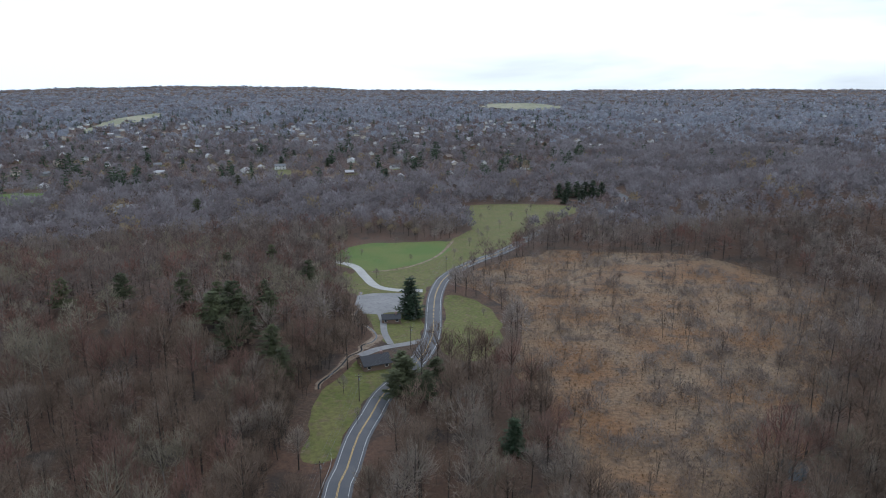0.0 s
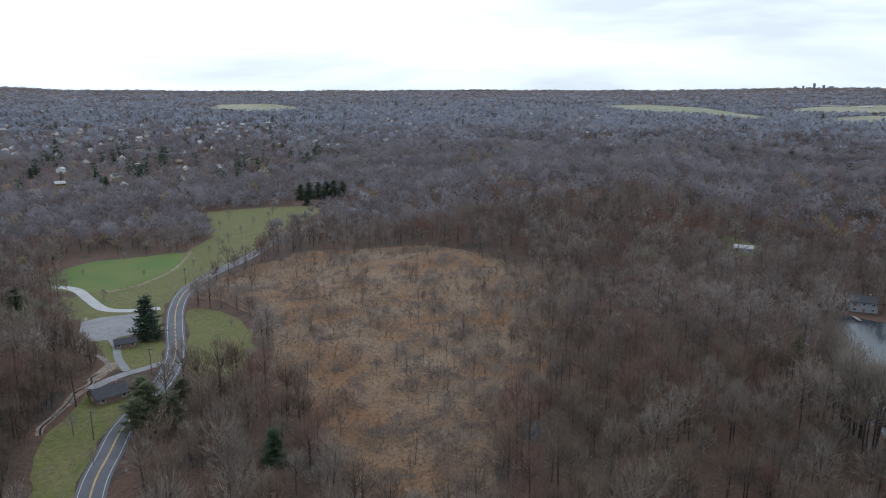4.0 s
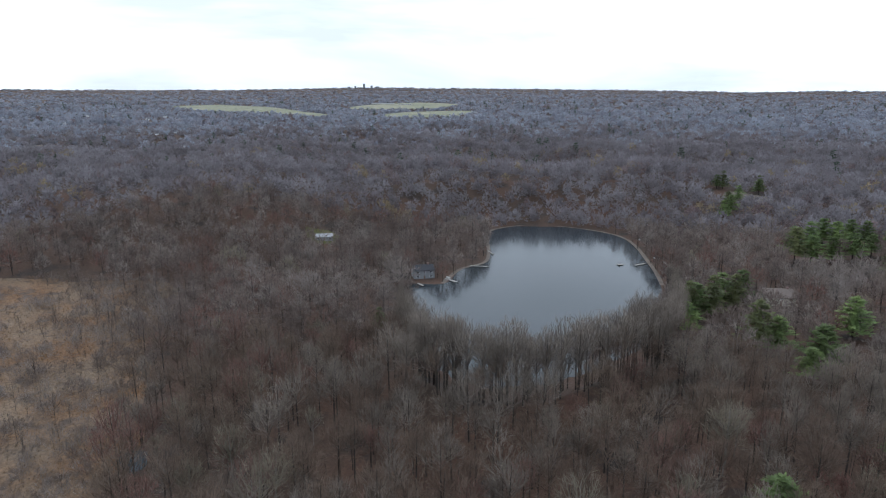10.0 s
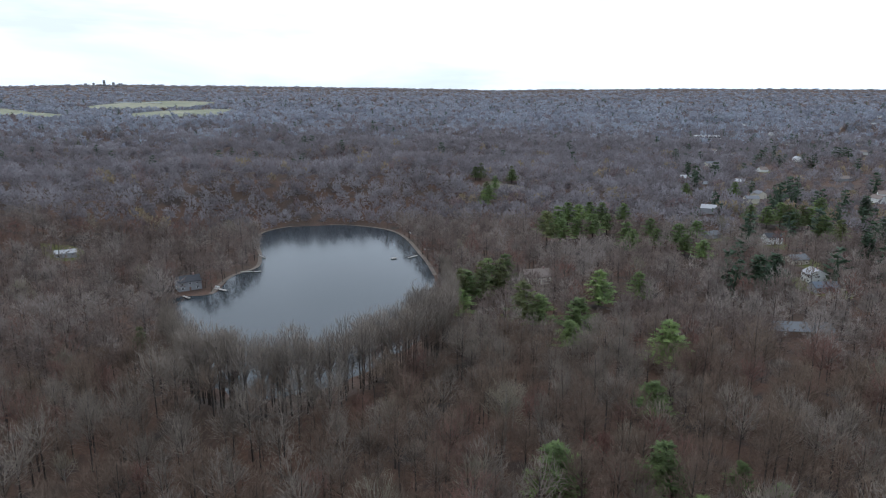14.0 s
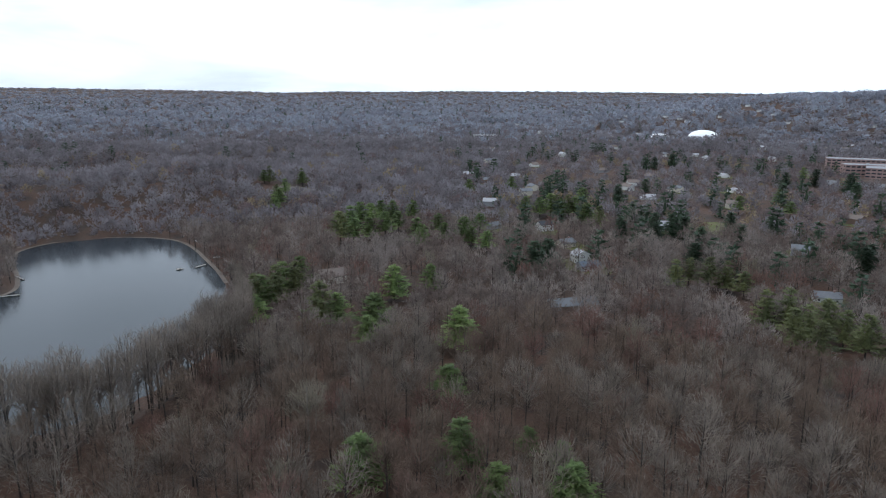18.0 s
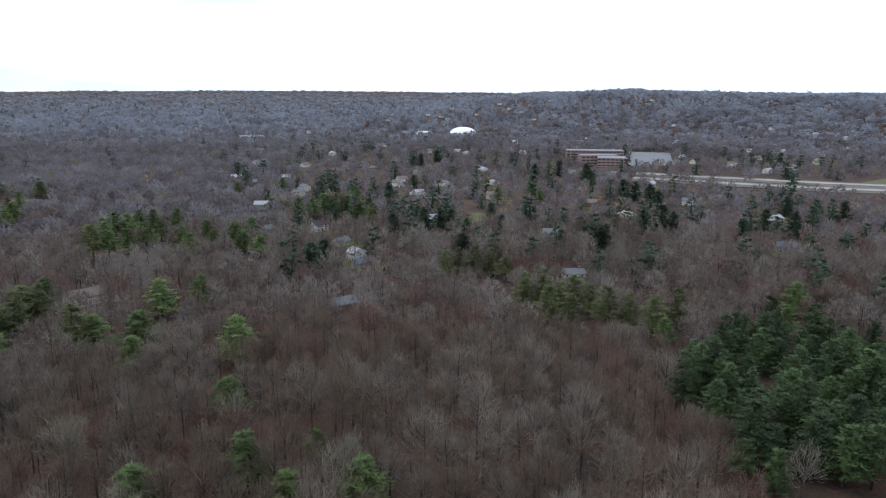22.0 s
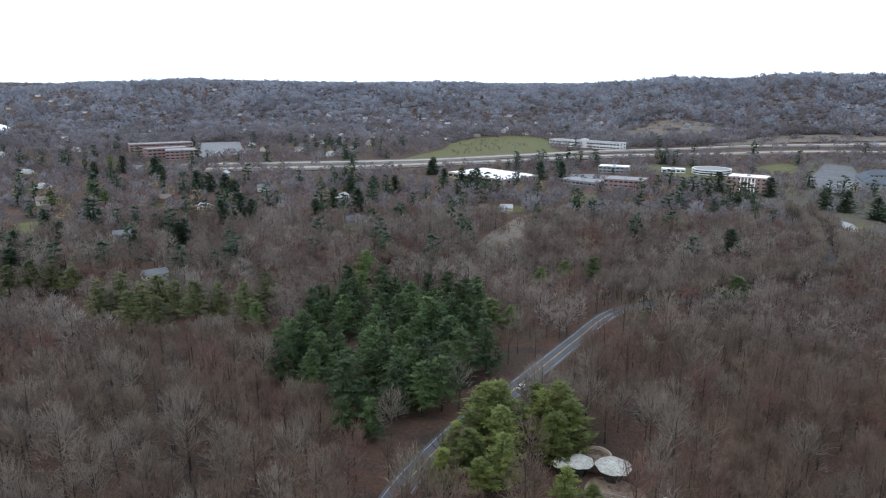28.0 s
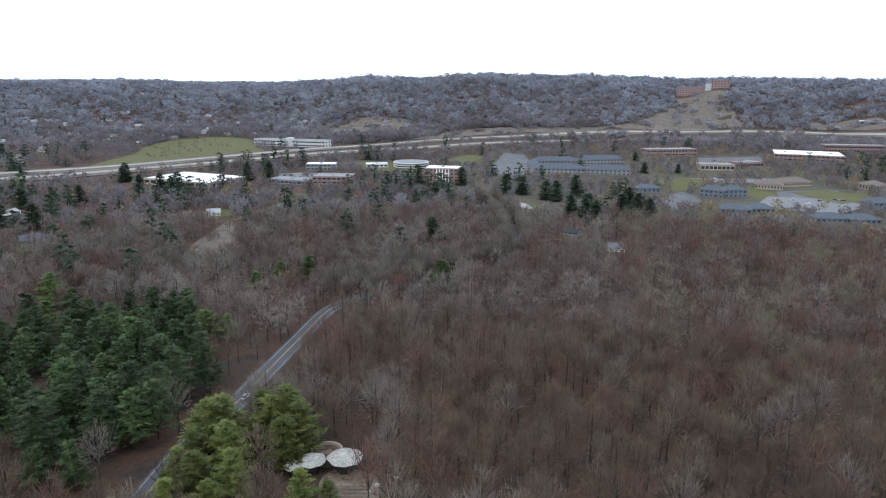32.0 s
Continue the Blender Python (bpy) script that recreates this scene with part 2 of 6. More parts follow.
WATER = bpy.data.materials.new("pond_water")
WATER.use_nodes = True
nt = WATER.node_tree
bsdf = nt.nodes["Principled BSDF"]
bsdf.inputs["Base Color"].default_value = (0.022, 0.029, 0.034, 1)
bsdf.inputs["Roughness"].default_value, bsdf.inputs["IOR"].default_value = 0.13, 1.333
ripple = nt.nodes.new("ShaderNodeTexNoise")
ripple.inputs["Scale"].default_value, ripple.inputs["Detail"].default_value = 0.5, 3.0
where = nt.nodes.new("ShaderNodeNewGeometry")
nt.links.new(where.outputs["Position"], ripple.inputs["Vector"])
relief = nt.nodes.new("ShaderNodeBump")
relief.inputs["Strength"].default_value, relief.inputs["Distance"].default_value = 0.06, 0.25
nt.links.new(ripple.outputs["Fac"], relief.inputs["Height"])
nt.links.new(relief.outputs["Normal"], bsdf.inputs["Normal"])

# ---------------------------------------------------------------- ground and helpers
def sstep(a, b, v):
    u = np.clip((v - a) / (b - a), 0, 1)
    return u * u * (3 - 2 * u)


def height(x, y):
    """Ground height: a flat valley, a wooded knoll, a plain that rises slowly to the rim and a long ridge."""
    x, y = np.asarray(x, float), np.asarray(y, float)
    r, az = np.hypot(x, y), np.degrees(np.arctan2(x, y))
    az = np.where(az < -60, az + 360, az)
    rim = np.interp(az, [-60, -34, -29, -21, -11, -7, 5, 23, 40, 50, 58, 68, 79, 97, 110, 125, 240, 300],
                    [102, 102, 121, 136, 130, 112, 103, 108, 104, 118, 110, 102, 84, 95, 90, 82, 88, 102])
    z = rim * np.clip((r - 1300) / 3450, 0, 1) ** 1.4
    crest = np.interp(az, [100, 113, 120, 124, 127, 130, 138, 148, 153, 158, 163, 165, 169, 174, 180, 185, 190, 194, 203, 215, 240],
                      [0, 60, 94, 98, 108, 102, 93, 96, 89, 90, 105, 117, 108, 124, 122, 118, 114, 116, 112, 110, 0])
    foot = np.interp(az, [100, 130, 150, 165, 172, 178, 190, 240], [1500, 1600, 1500, 1450, 1330, 1330, 1450, 1500])
    z = np.maximum(z, crest * sstep(0, 900, r - foot))
    z = z + 20 * np.exp(-((x + 150) ** 2 + (y - 310) ** 2) / 2 / 60 ** 2)
    z = z + 8 * sstep(4480, 4680, r)
    # a wooded rise beyond the pond
    d, side = np.hypot(x - 400, y - 180), sstep(-20, 80, (x - 400) * 0.9 + (y - 180) * 0.43)
    z = z + (3 + 19 * sstep(82, 70, az)) * sstep(150, 250, d) * sstep(640, 330, d) * side
    z = z + 3.0 * np.sin(x / 97) * np.sin(y / 113 + 1) * sstep(520, 900, r)
    # a low bank along the near shore of the pond
    shore_r = np.interp(az, [50, 55, 60, 66, 70, 74], [285, 262, 244, 249, 268, 300])
    z = z + 7.5 * np.exp(-((r - shore_r + 28) / 15) ** 2) * sstep(48, 54, az) * sstep(77, 72, az)
    # the wooded slope behind the marsh
    z = z + 13 * sstep(17, 25, az) * sstep(46, 36, az) * sstep(450, 545, r) * sstep(900, 640, r)
    # rolling woods to the north-east
    roll = np.sin(x / 58 + 1.4 * np.sin(y / 171)) * np.sin(y / 66 + 1.1 * np.sin(x / 143)) + 0.5 * np.sin((x + y) / 121)
    z = z + 10 * roll * sstep(580, 780, r) * sstep(2600, 1700, r) * sstep(16, 30, az) * sstep(86, 72, az)
    # spurs and gullies on the face of the southern ridge
    spur = np.sin(az * 0.62 + 0.8 * np.sin(r / 260)) + 0.6 * np.sin(az * 1.31 + r / 310)
    z = z + 9 * spur * sstep(120, 450, r - foot) * sstep(880, 620, r - foot) * sstep(108, 116, az) * sstep(214, 208, az)
    return z


def ground_z(x, y):
    return float(height(x, y))


def mesh_object(name, verts, faces, material, parent=None, label=""):
    """One mesh object from vertices and faces, at top level or under a thing."""
    me = bpy.data.meshes.new(name)
    me.from_pydata([tuple(v) for v in verts], [], [tuple(f) for f in faces])
    me.materials.append(material)
    ob = new(name, me)
    ob.parent = parent
    return tagged(ob, label)


def triangles_object(name, verts, material, parent=None):
    """One mesh of loose triangles: verts is an array of n x 3 x 3."""
    v = np.asarray(verts, np.float32).reshape(-1, 3)
    n = len(v) // 3
    me = bpy.data.meshes.new(name)
    me.vertices.add(len(v))
    me.vertices.foreach_set("co", v.ravel())
    me.loops.add(n * 3)
    me.loops.foreach_set("vertex_index", np.arange(n * 3, dtype=np.int32))
    me.polygons.add(n)
    me.polygons.foreach_set("loop_start", np.arange(0, n * 3, 3, dtype=np.int32))
    me.update(calc_edges=True)
    me.materials.append(material)
    ob = new(name, me)
    ob.parent = parent
    return ob


def part(name, bm, material, parent, label=""):
    """Links a bmesh as one mesh object under a thing or a part."""
    me = bpy.data.meshes.new(name)
    bm.to_mesh(me)
    bm.free()
    me.materials.append(material)
    ob = new(name, me)
    ob.parent = parent
    return tagged(ob, label)


def curve_points(pts, step=4.0, closed=False):
    """A smooth line through the points (Catmull-Rom)."""
    p = np.asarray(pts, float)
    n = len(p)
    out = []
    for i in range(n if closed else n - 1):
        if closed:
            a, b, c, d = p[i - 1], p[i], p[(i + 1) % n], p[(i + 2) % n]
        else:
            a, b, c, d = p[max(i - 1, 0)], p[i], p[i + 1], p[min(i + 2, n - 1)]
        k = max(2, int(np.hypot(*(c - b)) / step))
        for u in np.arange(k) / k:
            out.append(0.5 * (2 * b + (c - a) * u + (2 * a - 5 * b + 4 * c - d) * u ** 2 + (3 * b - a - 3 * c + d) * u ** 3))
    if not closed:
        out.append(p[-1])
    return np.array(out)


def inside(px, py, poly):
    """Which of the points lie inside the outline."""
    poly = np.asarray(poly, float)
    hit = np.zeros(np.shape(px), bool)
    for (x0, y0), (x1, y1) in zip(poly, np.roll(poly, -1, 0)):
        if y0 == y1:
            continue
        cross = (y0 > py) != (y1 > py)
        hit ^= cross & (px < (x1 - x0) * (py - y0) / (y1 - y0) + x0)
    return hit


def near_line(px, py, line, gap):
    """Which of the points lie within gap of the line."""
    hit = np.zeros(np.shape(px), bool)
    for (x0, y0), (x1, y1) in zip(line[:-1], line[1:]):
        dx, dy = x1 - x0, y1 - y0
        u = np.clip(((px - x0) * dx + (py - y0) * dy) / (dx * dx + dy * dy + 1e-9), 0, 1)
        hit |= np.hypot(px - x0 - u * dx, py - y0 - u * dy) < gap
    return hit


def patch(name, outline, material, lift, label, category, step=6.0, cut=None, ragged=0.0, straight=False):
    """A sheet of land with a smooth outline, laid a little above the ground."""
    line = np.array(outline, float) if straight else curve_points(outline, step, True)
    if ragged:
        for k in range(len(line)):
            line[k] += ragged * Vector(noise.noise_vector((line[k][0] * 0.3 / (1 + ragged), line[k][1] * 0.3 / (1 + ragged), 3.0))).to_2d()
    bm = bmesh.new()
    face = bm.faces.new([bm.verts.new((x, y, 0)) for x, y in line])
    bmesh.ops.triangulate(bm, faces=[face])
    if cut:
        for _ in range(5):
            long_edges = [e for e in bm.edges if e.calc_length() > cut]
            if not long_edges:
                break
            bmesh.ops.subdivide_edges(bm, edges=long_edges, cuts=1)
            bmesh.ops.triangulate(bm, faces=bm.faces[:])
    for v in bm.verts:
        v.co.z = ground_z(v.co.x, v.co.y) + lift
    bmesh.ops.recalc_face_normals(bm, faces=bm.faces[:])
    if sum(f.normal.z for f in bm.faces) < 0:
        bmesh.ops.reverse_faces(bm, faces=bm.faces[:])
    ob = part(name, bm, material, None)
    return tagged(ob, label, category, kind="structure"), line


def ribbon(name, line, width, material, lift, label="", category="", offset=0.0, parent=None, thick=0.12, dash=None):
    """A strip along a line, with edges that reach down to the ground."""
    line = np.asarray(line, float)
    along = np.gradient(line, axis=0)
    along /= np.linalg.norm(along, axis=1)[:, None]
    side = np.stack([along[:, 1], -along[:, 0]], 1)
    verts, faces = [], []
    for k in range(len(line)):
        for s, down in ((-1, thick), (-1, 0), (1, 0), (1, thick)):
            p = line[k] + side[k] * (offset + s * width / 2)
            verts.append((p[0], p[1], ground_z(*p) + lift - down))
    for k in range(len(line) - 1):
        if dash and k % 4 >= 2:
            continue
        a, b = 4 * k, 4 * k + 4
        for j in range(3):
            faces.append((a + j, a + j + 1, b + j + 1, b + j))
    ob = mesh_object(name, verts, faces, material, parent)
    if category:
        tagged(ob, label, category, kind="structure")
    return ob


# ---------------------------------------------------------------- the land
def build_ground():
    radii = [0.0, 60.0] + [60.0 * 1.0355 ** k for k in range(1, 125)] + [4740.0, 4860.0, 4950.0]
    turns = 420
    verts, faces = [(0, 0, 0)], []
    for r in radii[1:]:
        a = np.arange(turns) * 2 * math.pi / turns
        x, y = r * np.sin(a), r * np.cos(a)
        z = height(x, y)
        verts += list(zip(x, y, z))
    for k in range(turns):
        faces.append((0, 1 + (k + 1) % turns, 1 + k))
    for ring in range(len(radii) - 2):
        a = 1 + ring * turns
        for k in range(turns):
            j = (k + 1) % turns
            faces.append((a + k, a + j, a + turns + j, a + turns + k))
    ob = mesh_object("ground", verts, faces, LITTER)
    for p in ob.data.polygons:
        p.use_smooth = True
    if ob.data.polygons[2000].normal.z < 0:
        ob.data.flip_normals()
    return tagged(ob, "valley floor covered in brown leaf litter", "ground", kind="structure")


build_ground()

ROAD_A = [(106, -318), (107, -276), (107, -240), (107, -206), (108, -170), (98, -120), (60, -60), (0, 60), (-26, 130), (-31, 175), (-30, 190), (-29, 209), (-26, 225), (-23, 241),
          (-15, 262), (-8, 286), (-5, 310), (-5, 344), (-4, 377), (1, 410), (12, 436), (26, 459), (42, 480), (60, 513), (78, 549), (98, 575), (126, 603),
          (159, 645), (186, 687), (195, 728), (190, 770), (170, 850)]
ROAD_B = [(106, -318), (94, -344), (77, -365), (65, -381), (42, -404), (20, -450), (35, -560), (60, -640), (62, -760), (45, -900), (30, -1040)]
road_line = curve_points(ROAD_A[::-1] + ROAD_B[1:], 5.0)
road = ribbon("road", road_line, 8.8, ASPHALT, 0.16, "grey two-lane asphalt road winding through the valley", "road")
marked = road_line[(road_line[:, 1] > -325) & (road_line[:, 1] < 700)]
tagged(ribbon("shoulder_line", marked, 0.17, LINE_WHITE, 0.175, offset=3.4, parent=road, thick=0.012))
tagged(ribbon("shoulder_line", marked, 0.17, LINE_WHITE, 0.175, offset=-3.4, parent=road, thick=0.012))
tagged(ribbon("centre_line", marked, 0.17, LINE_YELLOW, 0.175, offset=0.17, parent=road, thick=0.012))
tagged(ribbon("centre_line", marked, 0.17, LINE_YELLOW, 0.175, offset=-0.17, parent=road, thick=0.012))

drive_line = curve_points([(-75, 452), (-65, 445), (-57, 434), (-49, 411), (-40, 388), (-28, 381), (-12, 381)], 3.0)
ribbon("park_drive", drive_line, 6.0, CONCRETE, 0.14, "pale concrete drive into the park meadow", "driveway")
lane_line = curve_points([(-33, 335), (-30, 322), (-28, 306), (-24, 292)], 3.0)
ribbon("service_lane", lane_line, 3.2, LOT_GREY, 0.13, "narrow grey lane beside the lodge", "lane")
drive2_line = curve_points([(-9, 299), (-17, 293), (-24, 289), (-31, 283), (-36, 276)], 3.0)
ribbon("house_drive", drive2_line, 4.0, LOT_GREY, 0.145, "bleached asphalt drive off the road", "driveway")
creek_line = curve_points([(-47, 372), (-46, 356), (-43, 342), (-45, 328), (-41, 317), (-35, 309), (-31.5, 300), (-33, 292), (-37, 287), (-36.5, 281), (-41, 274), (-42.5, 266), (-46, 255), (-49, 247), (-48, 238), (-51, 228), (-49, 214), (-50, 196), (-47, 173), (-44, 150)], 2.0)

_, lot_line = patch("parking_lot", [(-48, 364), (-40, 371), (-16, 376), (-17, 358), (-19, 339), (-28, 337), (-33, 332), (-42, 331), (-47, 346)], LOT_GREY, 0.12, "bleached grey asphalt parking lot with cracks", "parking lot", straight=True)

lawn_lines = []
for name, outline, mat, label in (
        ("lawn", [(-44, 193), (-46, 210), (-47, 225), (-46, 243), (-41, 258), (-36, 273), (-28, 276), (-21, 266), (-23, 252), (-30, 232), (-34, 210), (-35, 195)], GRASS, "strip of green verge beside the road"),
        ("lawn", [(-24, 293), (-11, 300), (-11, 334), (-11, 376), (-16, 373), (-21, 344), (-20, 319), (-29, 317), (-28, 306)], GRASS, "small lawn round the park lodge"),
        ("lawn", [(-42, 392), (-51, 408), (-45, 416), (-24, 428), (-5, 446), (23, 473), (35, 476), (20, 450), (-2, 416), (-9, 390)], GRASS, "grass triangle between drive and road"),
        ("meadow", [(-86, 449), (-76, 485), (-58, 510), (-28, 514), (3, 517), (7, 494), (-6, 459), (-24, 440), (-46, 427), (-60, 441), (-76, 455)], FIELD_GREEN, "bright green mown meadow"),
        ("meadow", [(22, 557), (43, 585), (48, 520), (30, 488), (8, 476), (3, 509)], GRASS, "rough green meadow among shrubs"),
        ("meadow", [(27, 683), (68, 691), (129, 678), (122, 634), (90, 601), (57, 581), (33, 594), (28, 636)], GRASS, "yellow-green meadow beyond the bend"),
        ("lawn", [(2, 372), (17, 366), (25, 350), (29, 330), (28, 304), (22, 284), (12, 276), (2, 282), (0, 300), (1, 327)], GRASS, "roadside lawn at the edge of the marsh"),
        ("lawn", [(-63, 426), (-52, 396), (-45, 381), (-51, 368), (-61, 394)], GRASS, "grass patch beside the park drive"),
        ("far_field", [(-493, 749), (-447, 756), (-418, 696), (-449, 679)], FIELD_GREEN, "small green field in the woods"),
        ("far_field", [(-244, 992), (-222, 991), (-199, 873), (-211, 872)], GRASS, "back lawns of a house"),
):
    _, ln = patch(name, outline, mat, 0.07, label, "lawn" if name == "lawn" else "meadow", 3.0, ragged=2.2)
    lawn_lines.append(ln)

_, ln = patch("park_grass", [(-84, 452), (-74, 486), (-56, 510), (2, 516), (24, 560), (30, 682), (126, 676), (118, 632), (72, 560), (52, 508), (24, 470), (-2, 425), (-10, 384), (-14, 300), (-30, 300), (-50, 372), (-62, 398), (-58, 428)], GRASS, 0.055, "rough park grass between the meadows", "grass", 4.0, cut=9.0, ragged=2.0)
lawn_lines.append(ln)
_, marsh_line = patch("marsh", [(30, 440), (60, 470), (94, 486), (158, 470), (202, 424), (234, 384), (232, 341), (185, 291), (143, 241), (118, 205), (95, 179), (77, 150), (44, 165), (44, 200),
                                (36, 229), (30, 257), (36, 290), (38, 320), (36, 352), (25, 380), (10, 392), (18, 420)], REED, 0.05, "broad marsh of dead orange-brown reeds", "marsh", 5.0, ragged=9.0)

LAKE = [(318, 238), (332, 220), (366, 229), (391, 225), (421, 239), (470, 269), (496, 274), (521, 261), (533, 235), (532, 201), (520, 176), (494, 156), (455, 135), (430, 122), (401, 109),
        (368, 98), (328, 87), (290, 82), (255, 90), (228, 106), (213, 122), (216, 142), (234, 164), (258, 186), (288, 214)]
water, lake_line = patch("water", LAKE, WATER, 0.05, "still dark pond that mirrors the overcast sky", "pond", 5.0)
for v in water.data.vertices:
    v.co.z = 0.05

HWY_U = [(-1300, -1330), (-940, -1440), (-668, -1508), (-456, -1567), (-274, -1560), (-79, -1509), (83, -1391), (227, -1286), (356, -1130), (445, -970), (520, -870), (575, -805), (640, -728), (700, -650), (760, -592)]
HWY_L = [(-1290, -1270), (-900, -1390), (-645, -1451), (-423, -1468), (-257, -1454), (-96, -1402), (75, -1284), (206, -1179), (320, -1067), (425, -905), (530, -791), (600, -700), (665, -620), (725, -560)]
highway_lines = []
for line in (HWY_U, HWY_L):
    ln = curve_points(line, 25.0)
    highway_lines.append(ln)
    ribbon("verge", ln, 44.0, DRY, 1.0, "dry tan verge along the highway", "verge", thick=2.0)
    ribbon("highway", ln, 15.0, HIGHWAY, 1.8, "pale concrete highway carriageway", "highway", thick=1.0)

far_lines, hill_lines = [], []
for name, outline, mat, label, lift in (
        ("far_field", [(1816, 2605), (2047, 2582), (1999, 2220), (1837, 1735), (1721, 1653), (1741, 2062), (1728, 2402)], HAY, "pale straw-coloured farm field", 3.0),
        ("far_field", [(2174, 1924), (2644, 1948), (2667, 1710), (2363, 1624), (2132, 1708)], HAY, "green and straw farm field", 3.0),
        ("far_field", [(1907, 1527), (2257, 1524), (2310, 1390), (1993, 1276), (1811, 1356)], HAY, "straw-coloured farm field beside hedges", 3.0),
        ("far_field", [(-938, 1800), (-1014, 2120), (-1007, 2470), (-919, 2220), (-904, 1937), (-869, 1692)], HAY, "yellow-green farm field", 3.0),
        ("far_field", [(207, 3317), (397, 3324), (504, 3070), (414, 2873), (248, 2860)], HAY, "pale far farm field", 3.0),
        ("far_field", [(160, 2960), (172, 3160), (330, 3110), (520, 3090), (490, 2950), (320, 2990)], HAY, "tan and green field on the far plain", 3.0),
        ("car_park", [(294, 1387), (313, 1481), (472, 1497), (442, 1401)], CONCRETE, "pale paved yard beyond the woods", 0.5),
        ("car_park", [(-317, 639), (-344, 695), (-315, 698), (-290, 640)], LOT_GREY, "grey paved yard among the trees", 0.3),
        ("clearing", [(706, 136), (742, 138), (762, 100), (724, 98)], DRY, "tan clearing on the wooded rise", 0.2),
        ("far_field", [(636, -971), (700, -1130), (656, -1275), (583, -1265), (500, -1110), (443, -1010), (505, -915), (595, -815)], GRASS, "green slope beside the highway", 0.6),
        ("hillside", [(-341, -1991), (-441, -1971), (-441, -1838), (-424, -1704), (-410, -1610), (-129, -1570), (-157, -1611), (-233, -1707), (-310, -1876)], DRY, "bare tan hillside below the long building", 1.0),
        ("hillside", [(532, -1521), (451, -1615), (344, -1632), (309, -1530), (328, -1441), (490, -1398)], DRY, "bare tan ground cleared on the slope", 1.0),
        ("hillside", [(260, -1345), (208, -1456), (91, -1509), (-106, -1575), (-104, -1545), (85, -1440), (249, -1310)], DRY, "tan cutting above the highway", 1.0),
        ("clearing", [(224, -384), (243, -430), (256, -508), (254, -558), (235, -634), (215, -640), (222, -577), (228, -529), (224, -481), (214, -440), (198, -390)], DRY, "tan strip of dry grass through the woods", 0.1),
        ("far_field", [(266, -894), (267, -952), (170, -966), (162, -857), (221, -841)], GRASS, "mown lawn before the offices", 0.3),
        ("far_field", [(149, -1046), (109, -1088), (96, -964), (133, -937)], GRASS, "green lawn by the highway", 0.3),
        ("lawn", [(26, -661), (-12, -671), (-6, -583), (18, -591)], GRASS, "lawn behind a house", 0.1),
        ("far_field", [(-225, -812), (-237, -748), (-223, -688), (-207, -744)], GRASS, "mown lawn between the offices", 0.3),
        ("far_field", [(-295, -755), (-333, -773), (-297, -686), (-276, -695)], GRASS, "mown lawn beside a car park", 0.3),
        ("far_field", [(-138, -796), (-170, -816), (-163, -780), (-133, -764)], GRASS, "narrow lawn beside a street", 0.3),
        ("far_field", [(263, -646), (244, -660), (229, -619), (251, -615)], GRASS, "lawn at the edge of the woods", 0.3),
        ("far_field", [(308, -539), (281, -564), (275, -545), (294, -517)], GRASS, "back lawn of a small house", 0.12),
        ("far_field", [(580, -260), (568, -279), (525, -258), (544, -240)], GRASS, "back lawns among suburb trees", 0.12),
        ("car_park", [(77, -900), (75, -1120), (40, -1100), (26, -980), (24, -870), (54, -830)], PARK_GREY, "grey asphalt car park beside the apartments", 0.35),
        ("car_park", [(-100, -686), (-142, -756), (-150, -735), (-152, -668), (-119, -646)], PARK_GREY, "grey asphalt car park among the offices", 0.35),
        ("car_park", [(-243, -775), (-311, -792), (-290, -715), (-254, -662), (-225, -690)], PARK_GREY, "grey asphalt car park with planted trees", 0.35),
        ("car_park", [(-222, -1083), (-329, -1150), (-309, -1031), (-201, -951)], PARK_GREY, "wide grey car park before the warehouse", 0.35),
        ("car_park", [(206, -847), (158, -836), (149, -785), (193, -780)], PARK_GREY, "grey asphalt car park behind the brick office", 0.35),
        ("car_park", [(1079, -812), (1022, -870), (843, -726), (850, -660)], LOT_GREY, "pale car park beside the brick offices", 0.5),
        ("car_park", [(853, -540), (790, -592), (760, -564), (806, -515)], PARK_GREY, "car park before the brick offices", 0.5),
        ("hillside", [(-420, -1300), (-568, -1655), (-698, -1632), (-673, -1548), (-510, -1594)], DRY, "dry slope beyond the highway", 1.0),
):
    _, ln = patch(name, outline, mat, lift, label, "field" if "field" in name else name.replace("_", " "), 20.0 if lift > 0.5 else 12.0, cut=60.0, ragged=10.0 if lift == 3.0 else 0.0 if name == "car_park" else 14.0 if name == "hillside" else 3.0, straight=name == "car_park")
    far_lines.append(ln)
    if name == "hillside":
        hill_lines.append(ln)
patch("turf", [(130, -720), (20, -640), (-80, -575), (-290, -585), (-420, -760), (-480, -1100), (-350, -1200), (-120, -1200), (90, -1170), (110, -900)], TURF, 0.2, "winter turf round the offices", "turf", 20.0, cut=30.0, ragged=8.0)
patch("turf", [(300, -880), (140, -870), (90, -930), (90, -1080), (180, -1010), (290, -960)], TURF, 0.2, "winter turf beside the round building", "turf", 20.0, cut=30.0, ragged=5.0)
# ---------------------------------------------------------------- buildings
def plain(name, colour, rough=0.8, spread=0.08, bump=0.1, metal=0.0):
    b = tuple(min(1.0, c * 1.12) for c in colour)
    return surface(name, colour, b, 2.0, 0.25, rough, bump, metal, spread)


